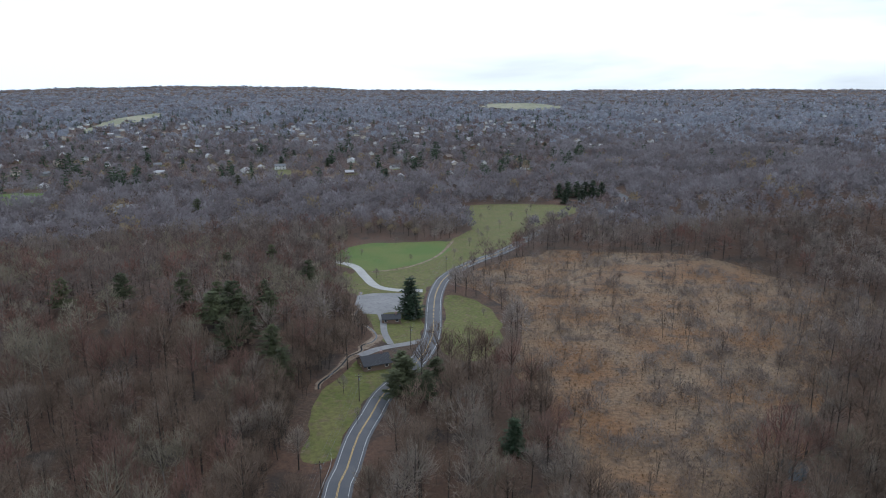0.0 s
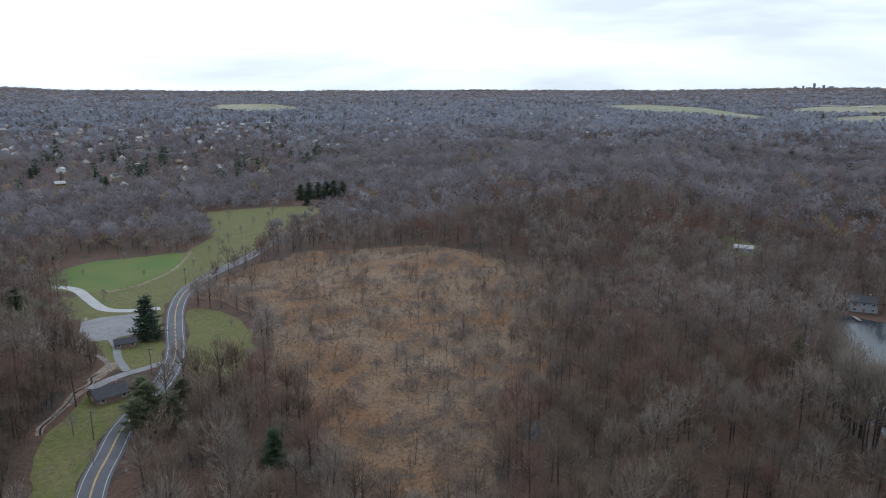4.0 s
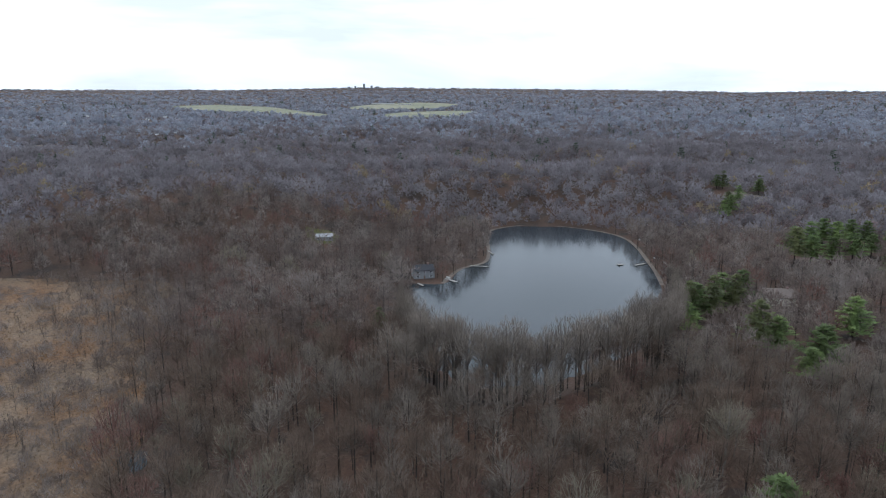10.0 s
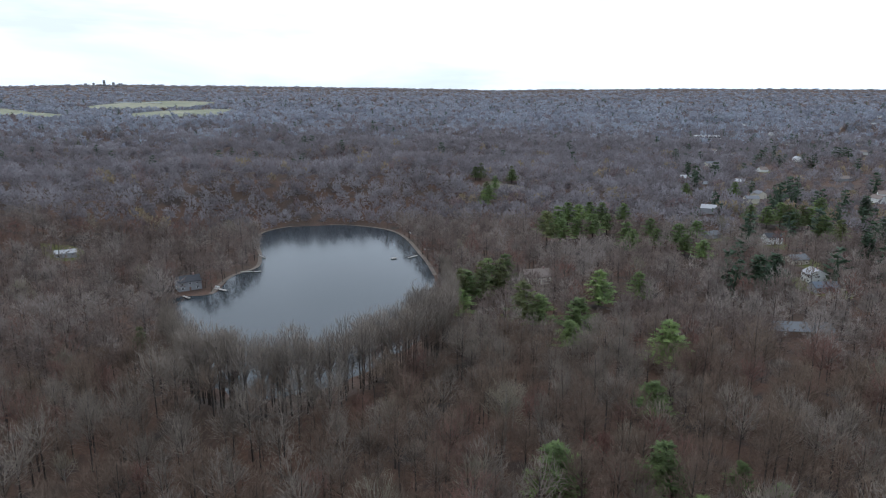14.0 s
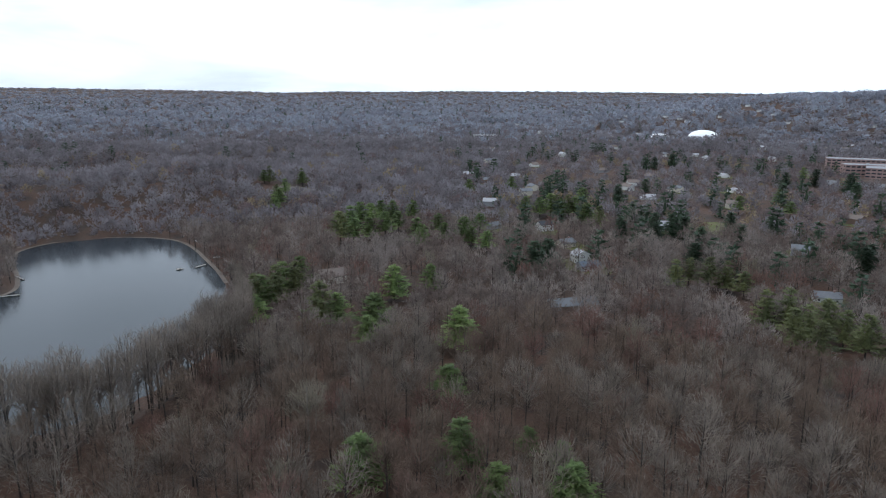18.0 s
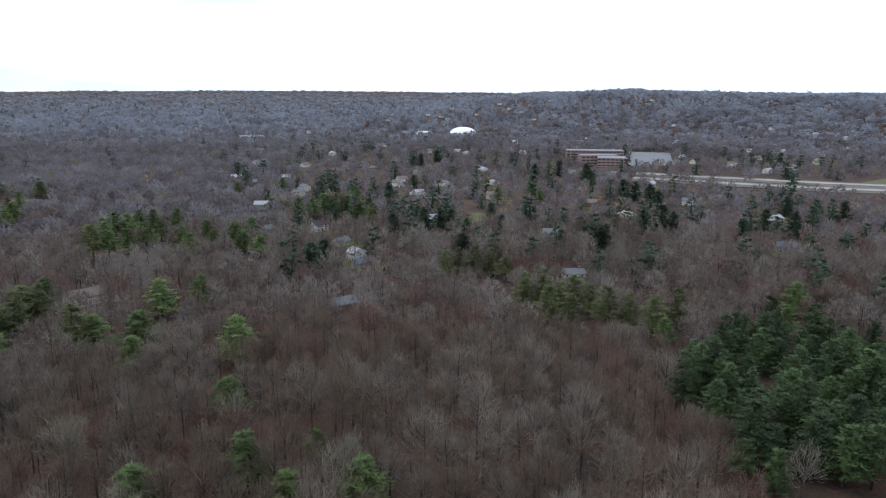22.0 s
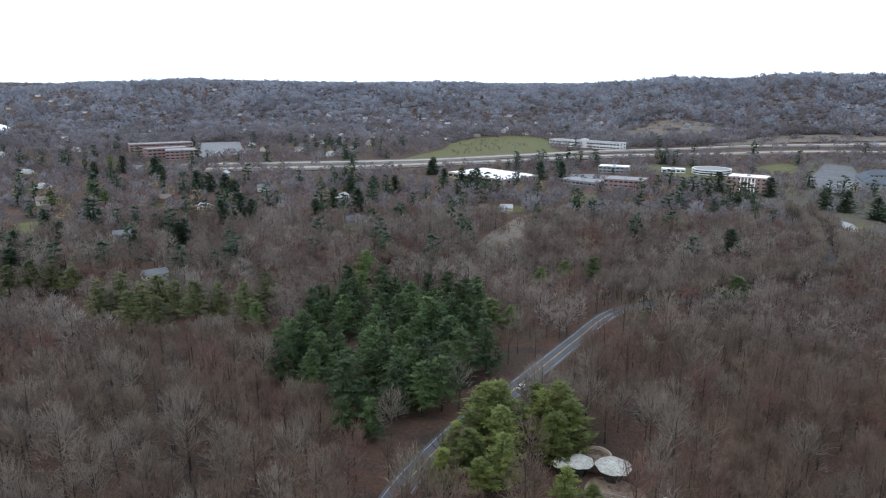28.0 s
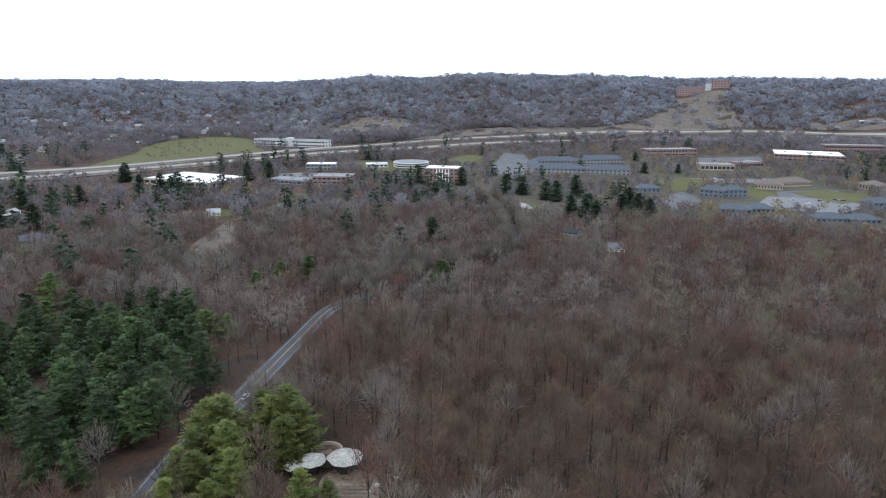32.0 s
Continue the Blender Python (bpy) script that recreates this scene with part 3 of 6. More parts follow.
WHITE_SIDING = plain("white_siding", (0.52, 0.52, 0.51))
BEIGE_SIDING = plain("beige_siding", (0.46, 0.42, 0.35))
GREY_SIDING = plain("grey_siding", (0.22, 0.225, 0.235))
BLUE_SIDING = plain("slate_blue_siding", (0.135, 0.155, 0.185))
BROWN_SIDING = plain("brown_siding", (0.15, 0.10, 0.075))
BRICK = plain("red_brick", (0.245, 0.165, 0.15), 0.9, 0.2)
PINK_BRICK = plain("weathered_pink_brick", (0.29, 0.20, 0.185), 0.9, 0.15)
TAN_BRICK = plain("tan_brick", (0.33, 0.27, 0.22), 0.9, 0.15)
SHINGLE_GREY = plain("grey_shingles", (0.135, 0.14, 0.15), 0.9, 0.15)
SHINGLE_DARK = plain("dark_shingles", (0.038, 0.039, 0.045), 0.9, 0.2)
SHINGLE_BROWN = plain("brown_shingles", (0.15, 0.12, 0.105), 0.9, 0.15)
SHINGLE_PALE = plain("pale_shingles", (0.33, 0.33, 0.34), 0.9, 0.1)
SHINGLE_BLUE = plain("slate_blue_shingles", (0.082, 0.095, 0.115), 0.9, 0.15)
ROOF_WHITE = plain("white_roof_membrane", (0.80, 0.80, 0.80), 0.6, 0.05)
ROOF_GREY = plain("grey_roof_gravel", (0.24, 0.24, 0.25), 0.9, 0.15)
TRIM = plain("white_trim", (0.70, 0.70, 0.68), 0.6)
GLASS = surface("dark_window_glass", (0.025, 0.03, 0.036), (0.04, 0.046, 0.052), 1.0, 0.3, 0.12, 0, spread=0.1, ior=1.5)
SHELL = surface("weathered_white_shell", (0.43, 0.42, 0.38), (0.33, 0.32, 0.29), 1.3, 0.5, 0.85, 0.3, spread=0.3, third=(0.24, 0.235, 0.21))
WOOD_GREY = plain("silvered_wood", (0.27, 0.25, 0.225), 0.9, 0.2, 0.3)
POLE_WOOD = plain("tarred_pole", (0.075, 0.06, 0.05), 0.9, 0.2, 0.3)
CABLE = plain("black_cable", (0.09, 0.09, 0.095), 0.7)
STEEL = plain("galvanised_steel", (0.42, 0.43, 0.44), 0.45, 0.05, 0.05, 0.8)
CAR_WHITE = plain("white_car_paint", (0.72, 0.72, 0.72), 0.3)
CAR_GREY = plain("silver_car_paint", (0.36, 0.37, 0.39), 0.3)
CAR_DARK = plain("dark_car_paint", (0.04, 0.045, 0.055), 0.3)
CAR_RED = plain("red_car_paint", (0.30, 0.03, 0.03), 0.3)
TYRE = plain("tyre_rubber", (0.025, 0.025, 0.026), 0.9)


def box(bm, x0, y0, z0, x1, y1, z1):
    """Adds a closed box to a bmesh."""
    v = [bm.verts.new(p) for p in ((x0, y0, z0), (x1, y0, z0), (x1, y1, z0), (x0, y1, z0), (x0, y0, z1), (x1, y0, z1), (x1, y1, z1), (x0, y1, z1))]
    for f in ((3, 2, 1, 0), (4, 5, 6, 7), (0, 1, 5, 4), (1, 2, 6, 5), (2, 3, 7, 6), (3, 0, 4, 7)):
        bm.faces.new([v[i] for i in f])
    return bm


def solid(bm, verts, faces):
    """Adds a faceted body to a bmesh."""
    v = [bm.verts.new(p) for p in verts]
    for f in faces:
        bm.faces.new([v[i] for i in f])
    return bm


def box_part(name, x0, y0, z0, x1, y1, z1, material, parent, label=""):
    return part(name, box(bmesh.new(), x0, y0, z0, x1, y1, z1), material, parent, label)


def thing(name, m, label, category, group=""):
    ob = new(name)
    ob.matrix_basis = m
    ob.empty_display_size = 0.5
    return tagged(ob, label, category, group)


def window(parent, mesh_bank, x, y, z, w, h, face, split=False):
    """A framed pane set 4 cm proud of a wall that faces -y, +y, -x or +x; panes of one size share a mesh."""
    key = (round(w, 2), round(h, 2), face)
    if key not in mesh_bank:
        fr, gl = bmesh.new(), bmesh.new()
        t = 0.09
        for x0, z0, x1, z1 in ((-w / 2, -h / 2, w / 2, -h / 2 + t), (-w / 2, h / 2 - t, w / 2, h / 2), (-w / 2, -h / 2 + t, -w / 2 + t, h / 2 - t), (w / 2 - t, -h / 2 + t, w / 2, h / 2 - t)):
            box(fr, x0, -0.05, z0, x1, 0.06, z1)
        box(gl, -w / 2 + t, -0.02, -h / 2 + t, w / 2 - t, 0.05, h / 2 - t)
        turn = Matrix.Rotation({"front": 0, "right": math.pi / 2, "back": math.pi, "left": -math.pi / 2}[face], 4, "Z")
        for b in (fr, gl):
            bmesh.ops.transform(b, matrix=turn, verts=b.verts)
        meshes = []
        for nm, b, mat in (("window", fr, TRIM), ("pane", gl, GLASS)):
            me = bpy.data.meshes.new(nm)
            b.to_mesh(me)
            b.free()
            me.materials.append(mat)
            meshes.append(me)
        mesh_bank[key] = meshes
    ob = new("window", mesh_bank[key][0 if split else 1])
    ob.parent, ob.location = parent, (x, y, z)
    if split:
        pane = new("pane", mesh_bank[key][1])
        pane.parent = ob
    return ob


BANK = {}


def house(m, w, d, wall_h, roof_h, wall_mat, roof_mat, label, detail=2, chimney=True, group="houses of the suburb", wing=False):
    """A gabled house: wall, roof, chimney, door, windows; the ridge runs along its length."""
    base = thing("house", m, label, "house", group)
    bm = bmesh.new()
    solid(bm, [(-w / 2, -d / 2, -0.5), (w / 2, -d / 2, -0.5), (w / 2, d / 2, -0.5), (-w / 2, d / 2, -0.5), (-w / 2, -d / 2, wall_h), (w / 2, -d / 2, wall_h), (w / 2, d / 2, wall_h), (-w / 2, d / 2, wall_h), (-w / 2, 0, wall_h + roof_h - 0.1), (w / 2, 0, wall_h + roof_h - 0.1)],
          [(3, 2, 1, 0), (0, 1, 5, 4), (2, 3, 7, 6), (1, 2, 6, 9, 5), (3, 0, 4, 8, 7), (4, 5, 9, 8), (7, 8, 9, 6)])
    if wing:
        box(bm, w / 2 + 0.01, -d / 2 + 0.6, -0.5, w / 2 + 5.6, d / 2 - 0.6, wall_h * 0.55)
    part("wall", bm, wall_mat, base)
    o, e, t = 0.45, 0.35, 0.22
    slope = roof_h / (d / 2)
    bm = bmesh.new()
    for s in (-1, 1):
        y0, z0 = s * (d / 2 + o), wall_h - slope * o
        solid(bm, [(-w / 2 - e, y0, z0), (w / 2 + e, y0, z0), (w / 2 + e, 0, wall_h + roof_h), (-w / 2 - e, 0, wall_h + roof_h), (-w / 2 - e, y0, z0 + t), (w / 2 + e, y0, z0 + t), (w / 2 + e, 0, wall_h + roof_h + t), (-w / 2 - e, 0, wall_h + roof_h + t)],
              [(3, 2, 1, 0), (4, 5, 6, 7), (0, 1, 5, 4), (1, 2, 6, 5), (2, 3, 7, 6), (3, 0, 4, 7)] if s < 0 else [(0, 1, 2, 3), (7, 6, 5, 4), (4, 5, 1, 0), (5, 6, 2, 1), (6, 7, 3, 2), (7, 4, 0, 3)])
    if wing:
        zt = wall_h * 0.55
        solid(bm, [(w / 2 + 0.02, -d / 2 + 0.3, zt), (w / 2 + 5.9, -d / 2 + 0.3, zt), (w / 2 + 5.9, d / 2 - 0.3, zt), (w / 2 + 0.02, d / 2 - 0.3, zt), (w / 2 + 0.02, 0, zt + 1.5), (w / 2 + 5.9, 0, zt + 1.5)],
              [(3, 2, 1, 0), (0, 1, 5, 4), (2, 3, 4, 5), (1, 2, 5), (3, 0, 4)])
    part("roof", bm, roof_mat, base)
    if detail >= 1 and chimney:
        bm = box(bmesh.new(), w * 0.22, -0.5, wall_h + roof_h * 0.5, w * 0.22 + 0.9, 0.4, wall_h + roof_h + 1.0)
        box(bm, w * 0.22 - 0.08, -0.58, wall_h + roof_h + 1.0, w * 0.22 + 0.98, 0.48, wall_h + roof_h + 1.15)
        part("chimney", bm, BRICK, base)
    storeys = 2 if wall_h > 4 else 1
    if detail >= 2:
        box_part("door", -0.5, -d / 2 - 0.06, 0, 0.5, -d / 2 + 0.02, 2.05, BROWN_SIDING, base)
    for s in range(storeys):
        z = 1.55 + 2.7 * s
        xs = (-w * 0.32, w * 0.32) if (s == 0 or detail < 2) else (-w * 0.32, 0.0, w * 0.32)
        for x in xs:
            window(base, BANK, x, -d / 2 - 0.02, z, 1.5, 1.25, "front", detail == 2)
        if detail >= 2:
            for x in xs:
                window(base, BANK, x, d / 2 + 0.02, z, 1.5, 1.25, "back", detail == 2)
            window(base, BANK, -w / 2 - 0.02, 0.0, z, 1.2, 1.2, "left", detail == 2)
            if not wing:
                window(base, BANK, w / 2 + 0.02, 0.0, z, 1.2, 1.2, "right")
    return base


def facade(a, b):
    """The pose of a building whose front runs from a to b as seen from the valley; x along the front, y away."""
    (ax, ay), (bx, by) = a, b
    turn = math.degrees(math.atan2(by - ay, bx - ax))
    length = math.hypot(bx - ax, by - ay)
    z = min(ground_z(ax, ay), ground_z(bx, by), ground_z((ax + bx) / 2, (ay + by) / 2))
    return pose(ax, ay, z, 0, 0, turn), length


FOOTPRINTS = []


def office(name, a, b, depth, tall, storeys, wall_mat, roof_mat, label, style="ribbon", bay=4.5, hip=0.0, category="office building", plant=True):
    """A flat- or hip-roofed block: plinth and piers, windows storey by storey, roof with parapet, plant on the roof."""
    m, length = facade(a, b)
    FOOTPRINTS.append((m, length, depth, tall))
    base = thing(name, m, label, category)
    box_part("wall", 0, 0, -2.0, length, depth, tall, wall_mat, base)
    if hip:
        o = 0.8
        r = min(depth, length) / 2
        bm = solid(bmesh.new(), [(-o, -o, tall), (length + o, -o, tall), (length + o, depth + o, tall), (-o, depth + o, tall), (r, depth / 2, tall + hip), (length - r, depth / 2, tall + hip)],
                   [(3, 2, 1, 0), (0, 1, 5, 4), (1, 2, 5), (2, 3, 4, 5), (3, 0, 4)])
        part("roof", bm, roof_mat, base)
    else:
        bm = box(bmesh.new(), -0.25, -0.25, tall, length + 0.25, depth + 0.25, tall + 0.25)
        part("roof", bm, roof_mat, base)
        bm = bmesh.new()
        for x0, y0, x1, y1 in ((-0.25, -0.25, length + 0.25, 0.1), (-0.25, depth - 0.1, length + 0.25, depth + 0.25), (-0.25, 0.1, 0.1, depth - 0.1), (length - 0.1, 0.1, length + 0.25, depth - 0.1)):
            box(bm, x0, y0, tall + 0.25, x1, y1, tall + 0.75)
        part("parapet", bm, wall_mat if style != "white" else TRIM, base)
        if plant:
            for k in range(max(1, int(length / 30))):
                x = length * (k + 0.5) / max(1, int(length / 30))
                box_part("roof_unit", x - 1.8, depth * 0.4, tall + 0.25, x + 1.8, depth * 0.4 + 2.6, tall + 2.0, STEEL, base)
    n = max(2, int(length / bay))
    floor_h = tall / storeys
    for s in range(storeys):
        z = floor_h * (s + 0.55)
        for k in range(n):
            window(base, BANK, length * (k + 0.5) / n, -0.03, z, bay * (0.82 if style == "ribbon" else 0.5), floor_h * 0.45, "front")
        if style != "plainside":
            k2 = max(1, int(depth / bay / 1.5))
            for k in range(k2):
                window(base, BANK, -0.03, depth * (k + 0.5) / k2, z, bay * 0.7, floor_h * 0.45, "left")
                window(base, BANK, length + 0.03, depth * (k + 0.5) / k2, z, bay * 0.7, floor_h * 0.45, "right")
    if style == "columns":
        bm_list = np.linspace(length * 0.36, length * 0.72, 5)
        for x in bm_list:
            box_part("column", x - 0.5, -1.6, -1, x + 0.5, -0.5, tall - 0.4, TRIM, base)
        box_part("porch_beam", length * 0.33, -1.9, tall * 0.62, length * 0.75, -0.2, tall * 0.70, TRIM, base)
    return base


# office park beyond the woods
office("warehouse", (451, -704), (361, -680), 62, 6.5, 1, TAN_BRICK, ROOF_WHITE, "long low warehouse with a bright white roof", bay=9, category="warehouse")
office("office", (310, -720), (264, -712), 26, 5.0, 1, GREY_SIDING, ROOF_GREY, "low grey office with dark windows", bay=5)
office("office", (257, -717), (215, -722), 30, 8.5, 2, BRICK, ROOF_GREY, "two-storey red brick office with window bands", bay=5)
office("office", (308, -836), (271, -844), 22, 8.0, 2, GREY_SIDING, ROOF_WHITE, "pale blue-grey office with a white roof", bay=5)
office("office", (242, -889), (215, -899), 15, 5.0, 1, WHITE_SIDING, ROOF_WHITE, "small white office annex building", bay=5)
office("office", (139, -760), (101, -760), 28, 15.5, 4, BRICK, ROOF_WHITE, "brick office with a white roof and tall white columns", "columns", 4.5)
office("office", (511, -1134), (378, -1121), 26, 11.0, 2, WHITE_SIDING, ROOF_GREY, "long white concrete office below the hill", bay=6)
box_part("stair_tower", 62, -1.5, -2, 72, 10, 15.5, WHITE_SIDING, bpy.data.objects["office.005"], "white stair tower")
office("office", (-149, -1090), (-227, -1117), 26, 11.0, 2, BRICK, ROOF_GREY, "two-storey red brick office beside the highway", bay=5)
office("warehouse", (-340, -1112), (-432, -1089), 75, 10.0, 2, BRICK, ROOF_WHITE, "wide brick building with a bright white roof", bay=6, category="warehouse")
office("office", (-195, -926), (-237, -928), 24, 8.0, 1, TAN_BRICK, ROOF_GREY, "low office of tan brick", bay=5)
office("office", (-255, -969), (-290, -990), 22, 7.5, 1, BRICK, ROOF_GREY, "low office of brown brick", bay=5)
office("office", (-454, -1228), (-550, -1233), 26, 12.0, 2, BRICK, ROOF_GREY, "long red brick office by the highway", bay=5)
office("office", (-678, -1769), (-752, -1739), 22, 12.0, 3, BROWN_SIDING, SHINGLE_DARK, "dark office on the wooded slope", bay=6)
office("office", (-657, -1610), (-717, -1594), 30, 8.0, 1, GREY_SIDING, ROOF_WHITE, "low building with a white roof", bay=8)
office("hilltop_building", (-342, -2023), (-415, -2008), 30, 25.0, 4, PINK_BRICK, ROOF_GREY, "tall red brick building on the hilltop", "punched", 7.0)
office("hilltop_building", (-428, -2006), (-475, -1996), 30, 25.0, 4, PINK_BRICK, ROOF_GREY, "red brick end block on the hilltop", "punched", 7.0)
office("hilltop_building", (-414, -2004), (-429, -2001), 22, 20.0, 4, WHITE_SIDING, ROOF_WHITE, "pale link block of the hilltop building", "punched", 5.0)
office("office", (991, -627), (947, -710), 30, 17.0, 4, BRICK, ROOF_GREY, "long red brick office complex", bay=6)
office("office", (868, -603), (842, -640), 40, 13.0, 3, BRICK, ROOF_GREY, "red brick office wing", bay=6)
office("office", (905, -600), (885, -655), 26, 14.5, 3, BRICK, ROOF_GREY, "red brick office block with roof plant", bay=6)
office("office", (1556, -157), (1563, -207), 26, 10.0, 2, WHITE_SIDING, ROOF_GREY, "white office among far trees", bay=8)
office("farm_building", (2395, 1990), (2470, 1920), 16, 7.0, 1, WHITE_SIDING, ROOF_WHITE, "long white farm building by the fields", bay=8, category="farm building", plant=False)
office("farm_building", (2480, 1905), (2520, 1860), 16, 7.0, 1, WHITE_SIDING, ROOF_WHITE, "white barn by the far fields", bay=8, category="farm building", plant=False)
for x, y, w, h in ((3540, 3010, 14, 34), (3500, 3050, 12, 20), (3575, 2975, 14, 22), (3600, 2950, 22, 16), (3470, 3085, 18, 16)):
    office("tower_block", (x, y), (x + w * 0.65, y - w * 0.75), w, h, 4, GREY_SIDING, ROOF_GREY, "far grey tower block on the skyline", bay=8, category="tower block", plant=False)
# hip-roofed apartments and pavilions
APT = "long slate-blue apartment block with a hipped roof"
office("apartment_building", (18, -865), (-45, -868), 17, 7.0, 2, GREY_SIDING, SHINGLE_BLUE, APT, "punched", 5, 5.5, "apartment building")
office("apartment_building", (-46, -862), (-100, -866), 17, 7.0, 2, GREY_SIDING, SHINGLE_BLUE, APT, "punched", 5, 5.5, "apartment building")
office("apartment_building", (21, -950), (-40, -962), 17, 7.0, 2, GREY_SIDING, SHINGLE_BLUE, APT, "punched", 5, 5.5, "apartment building")
office("apartment_building", (-42, -960), (-103, -985), 17, 7.0, 2, GREY_SIDING, SHINGLE_BLUE, APT, "punched", 5, 5.5, "apartment building")
office("apartment_building", (30, -940), (20, -890), 15, 7.0, 2, GREY_SIDING, SHINGLE_BLUE, APT, "punched", 5, 5.0, "apartment building")
office("office", (-155, -731), (-176, -722), 15, 7.5, 2, BLUE_SIDING, SHINGLE_BLUE, "slate-blue office with a peaked roof", "punched", 4, 4.5)
office("office", (-179, -728), (-202, -733), 15, 7.5, 2, BLUE_SIDING, SHINGLE_BLUE, "slate-blue office with a peaked roof", "punched", 4, 4.5)
office("office", (-154, -634), (-180, -633), 17, 4.0, 1, BLUE_SIDING, SHINGLE_BLUE, "low slate-blue office with a hipped roof", "punched", 4, 4.0)
office("office", (-182, -640), (-203, -644), 15, 4.0, 1, BLUE_SIDING, SHINGLE_BLUE, "low slate-blue office with a hipped roof", "punched", 4, 4.0)
office("office", (-225, -790), (-252, -783), 24, 5.5, 1, TAN_BRICK, SHINGLE_BROWN, "tan pavilion with a hipped brown roof", "punched", 3, 4.5)
office("office", (-260, -806), (-295, -821), 24, 5.5, 1, TAN_BRICK, SHINGLE_BROWN, "tan pavilion with a hipped brown roof", "punched", 3, 4.5)
office("office", (-343, -796), (-367, -800), 22, 5.5, 1, TAN_BRICK, SHINGLE_BROWN, "tan pavilion with a hipped brown roof", "punched", 3, 4.5)
office("office", (-293, -674), (-315, -676), 15, 6.5, 2, BLUE_SIDING, SHINGLE_BLUE, "slate-blue office with a peaked roof", "punched", 4, 4.5)
office("office", (-223, -602), (-248, -604), 15, 4.0, 1, BLUE_SIDING, SHINGLE_BLUE, "low slate-blue office with a hipped roof", "punched", 4, 4.0)
office("office", (-249, -601), (-274, -604), 15, 4.0, 1, BLUE_SIDING, SHINGLE_BLUE, "low slate-blue office with a hipped roof", "punched", 4, 4.0)
office("office", (-95, -740), (-118, -745), 14, 5.0, 1, BLUE_SIDING, SHINGLE_BLUE, "slate-blue office behind the spruces", "punched", 4, 4.0)


def round_building(x, y, radius, tall, label):
    base = thing("round_building", pose(x, y, ground_z(x, y)), label, "office building")
    FOOTPRINTS.append((pose(x - radius, y - radius, 0), 2 * radius, 2 * radius, tall))

    def drum(r0, z0, z1, r1=None):
        bm = bmesh.new()
        bmesh.ops.create_cone(bm, cap_ends=True, segments=40, radius1=r0, radius2=r1 or r0, depth=z1 - z0, matrix=Matrix.Translation((0, 0, (z0 + z1) / 2)))
        return bm
    part("wall", drum(radius * 0.94, -1, tall), GLASS, base, "dark glass drum")
    for z in (tall * 0.28, tall * 0.66, tall):
        part("floor_band", drum(radius, z - 0.7, z + 0.5), WHITE_SIDING, base)
    part("roof", drum(radius * 0.9, tall + 0.5, tall + 2.0, radius * 0.3), ROOF_GREY, base)
    return base


round_building(186, -912, 24, 7.5, "round grey office with white floor bands")


def sports_dome(x, y, rx, ry, tall, turn, label):
    base = thing("sports_dome", pose(x, y, ground_z(x, y), 0, 0, turn), label, "sports dome")
    FOOTPRINTS.append((pose(x - rx, y - rx, 0), 2 * rx, 2 * rx, tall))
    bm = bmesh.new()
    bmesh.ops.create_uvsphere(bm, u_segments=40, v_segments=20, radius=1.0)
    bmesh.ops.delete(bm, geom=[v for v in bm.verts if v.co.z < -0.01], context="VERTS")
    bmesh.ops.transform(bm, matrix=Matrix.Diagonal((rx, ry, tall, 1)), verts=bm.verts)
    bmesh.ops.translate(bm, vec=(0, 0, 2.5), verts=bm.verts)
    for f in bm.faces:
        f.smooth = True
    part("shell", bm, ROOF_WHITE, base, "bright white fabric dome")
    bm = bmesh.new()
    bmesh.ops.create_cone(bm, cap_ends=True, segments=40, radius1=1, radius2=1, depth=4.5, matrix=Matrix.Diagonal((rx, ry, 1, 1)))
    bmesh.ops.translate(bm, vec=(0, 0, 0.35), verts=bm.verts)
    part("base_ring", bm, GREY_SIDING, base)
    return base


sports_dome(1572, -690, 30, 37, 17, 20, "large white air-supported sports dome")
sports_dome(1592, -592, 20, 28, 10, 10, "smaller white air-supported sports dome")

# paved yards of the office park
for outline, mat, label in (
        ([(52, -880), (42, -930), (24, -935), (20, -880), (30, -815), (52, -810)], LOT_GREY, "grey asphalt car park of the apartments"),
        ([(-205, -700), (-225, -740), (-290, -730), (-300, -690), (-260, -650), (-215, -660)], LOT_GREY, "grey asphalt yard between slate-blue offices"),
        ([(-150, -850), (-230, -860), (-300, -880), (-300, -850), (-200, -825)], LOT_GREY, "grey asphalt yard between offices"),
        ([(345, -790), (300, -760), (250, -765), (250, -800), (300, -815)], LOT_GREY, "grey asphalt yard of the office park"),
        ([(886, -664), (838, -650), (835, -730), (905, -800), (945, -740)], LOT_GREY, "wide bleached car park of the brick offices"),
        ([(1500, -640), (1480, -720), (1530, -800), (1560, -560), (1520, -540)], LOT_GREY, "pale yard before the sports domes"),
):
    _, ln = patch("car_park", outline, mat, 0.5, label, "car park", 12.0, cut=40.0, straight=True)
    far_lines.append(ln)
for outline in ([(-140, -690), (-205, -680), (-215, -655), (-150, -648)], [(-255, -770), (-300, -790), (-330, -740), (-280, -700)], [(-110, -800), (-140, -850), (-190, -850), (-170, -800)]):
    _, ln = patch("lawn", outline, GRASS, 0.6, "mown green lawn between offices", "lawn", 8.0, cut=40.0, straight=True)
    far_lines.append(ln)

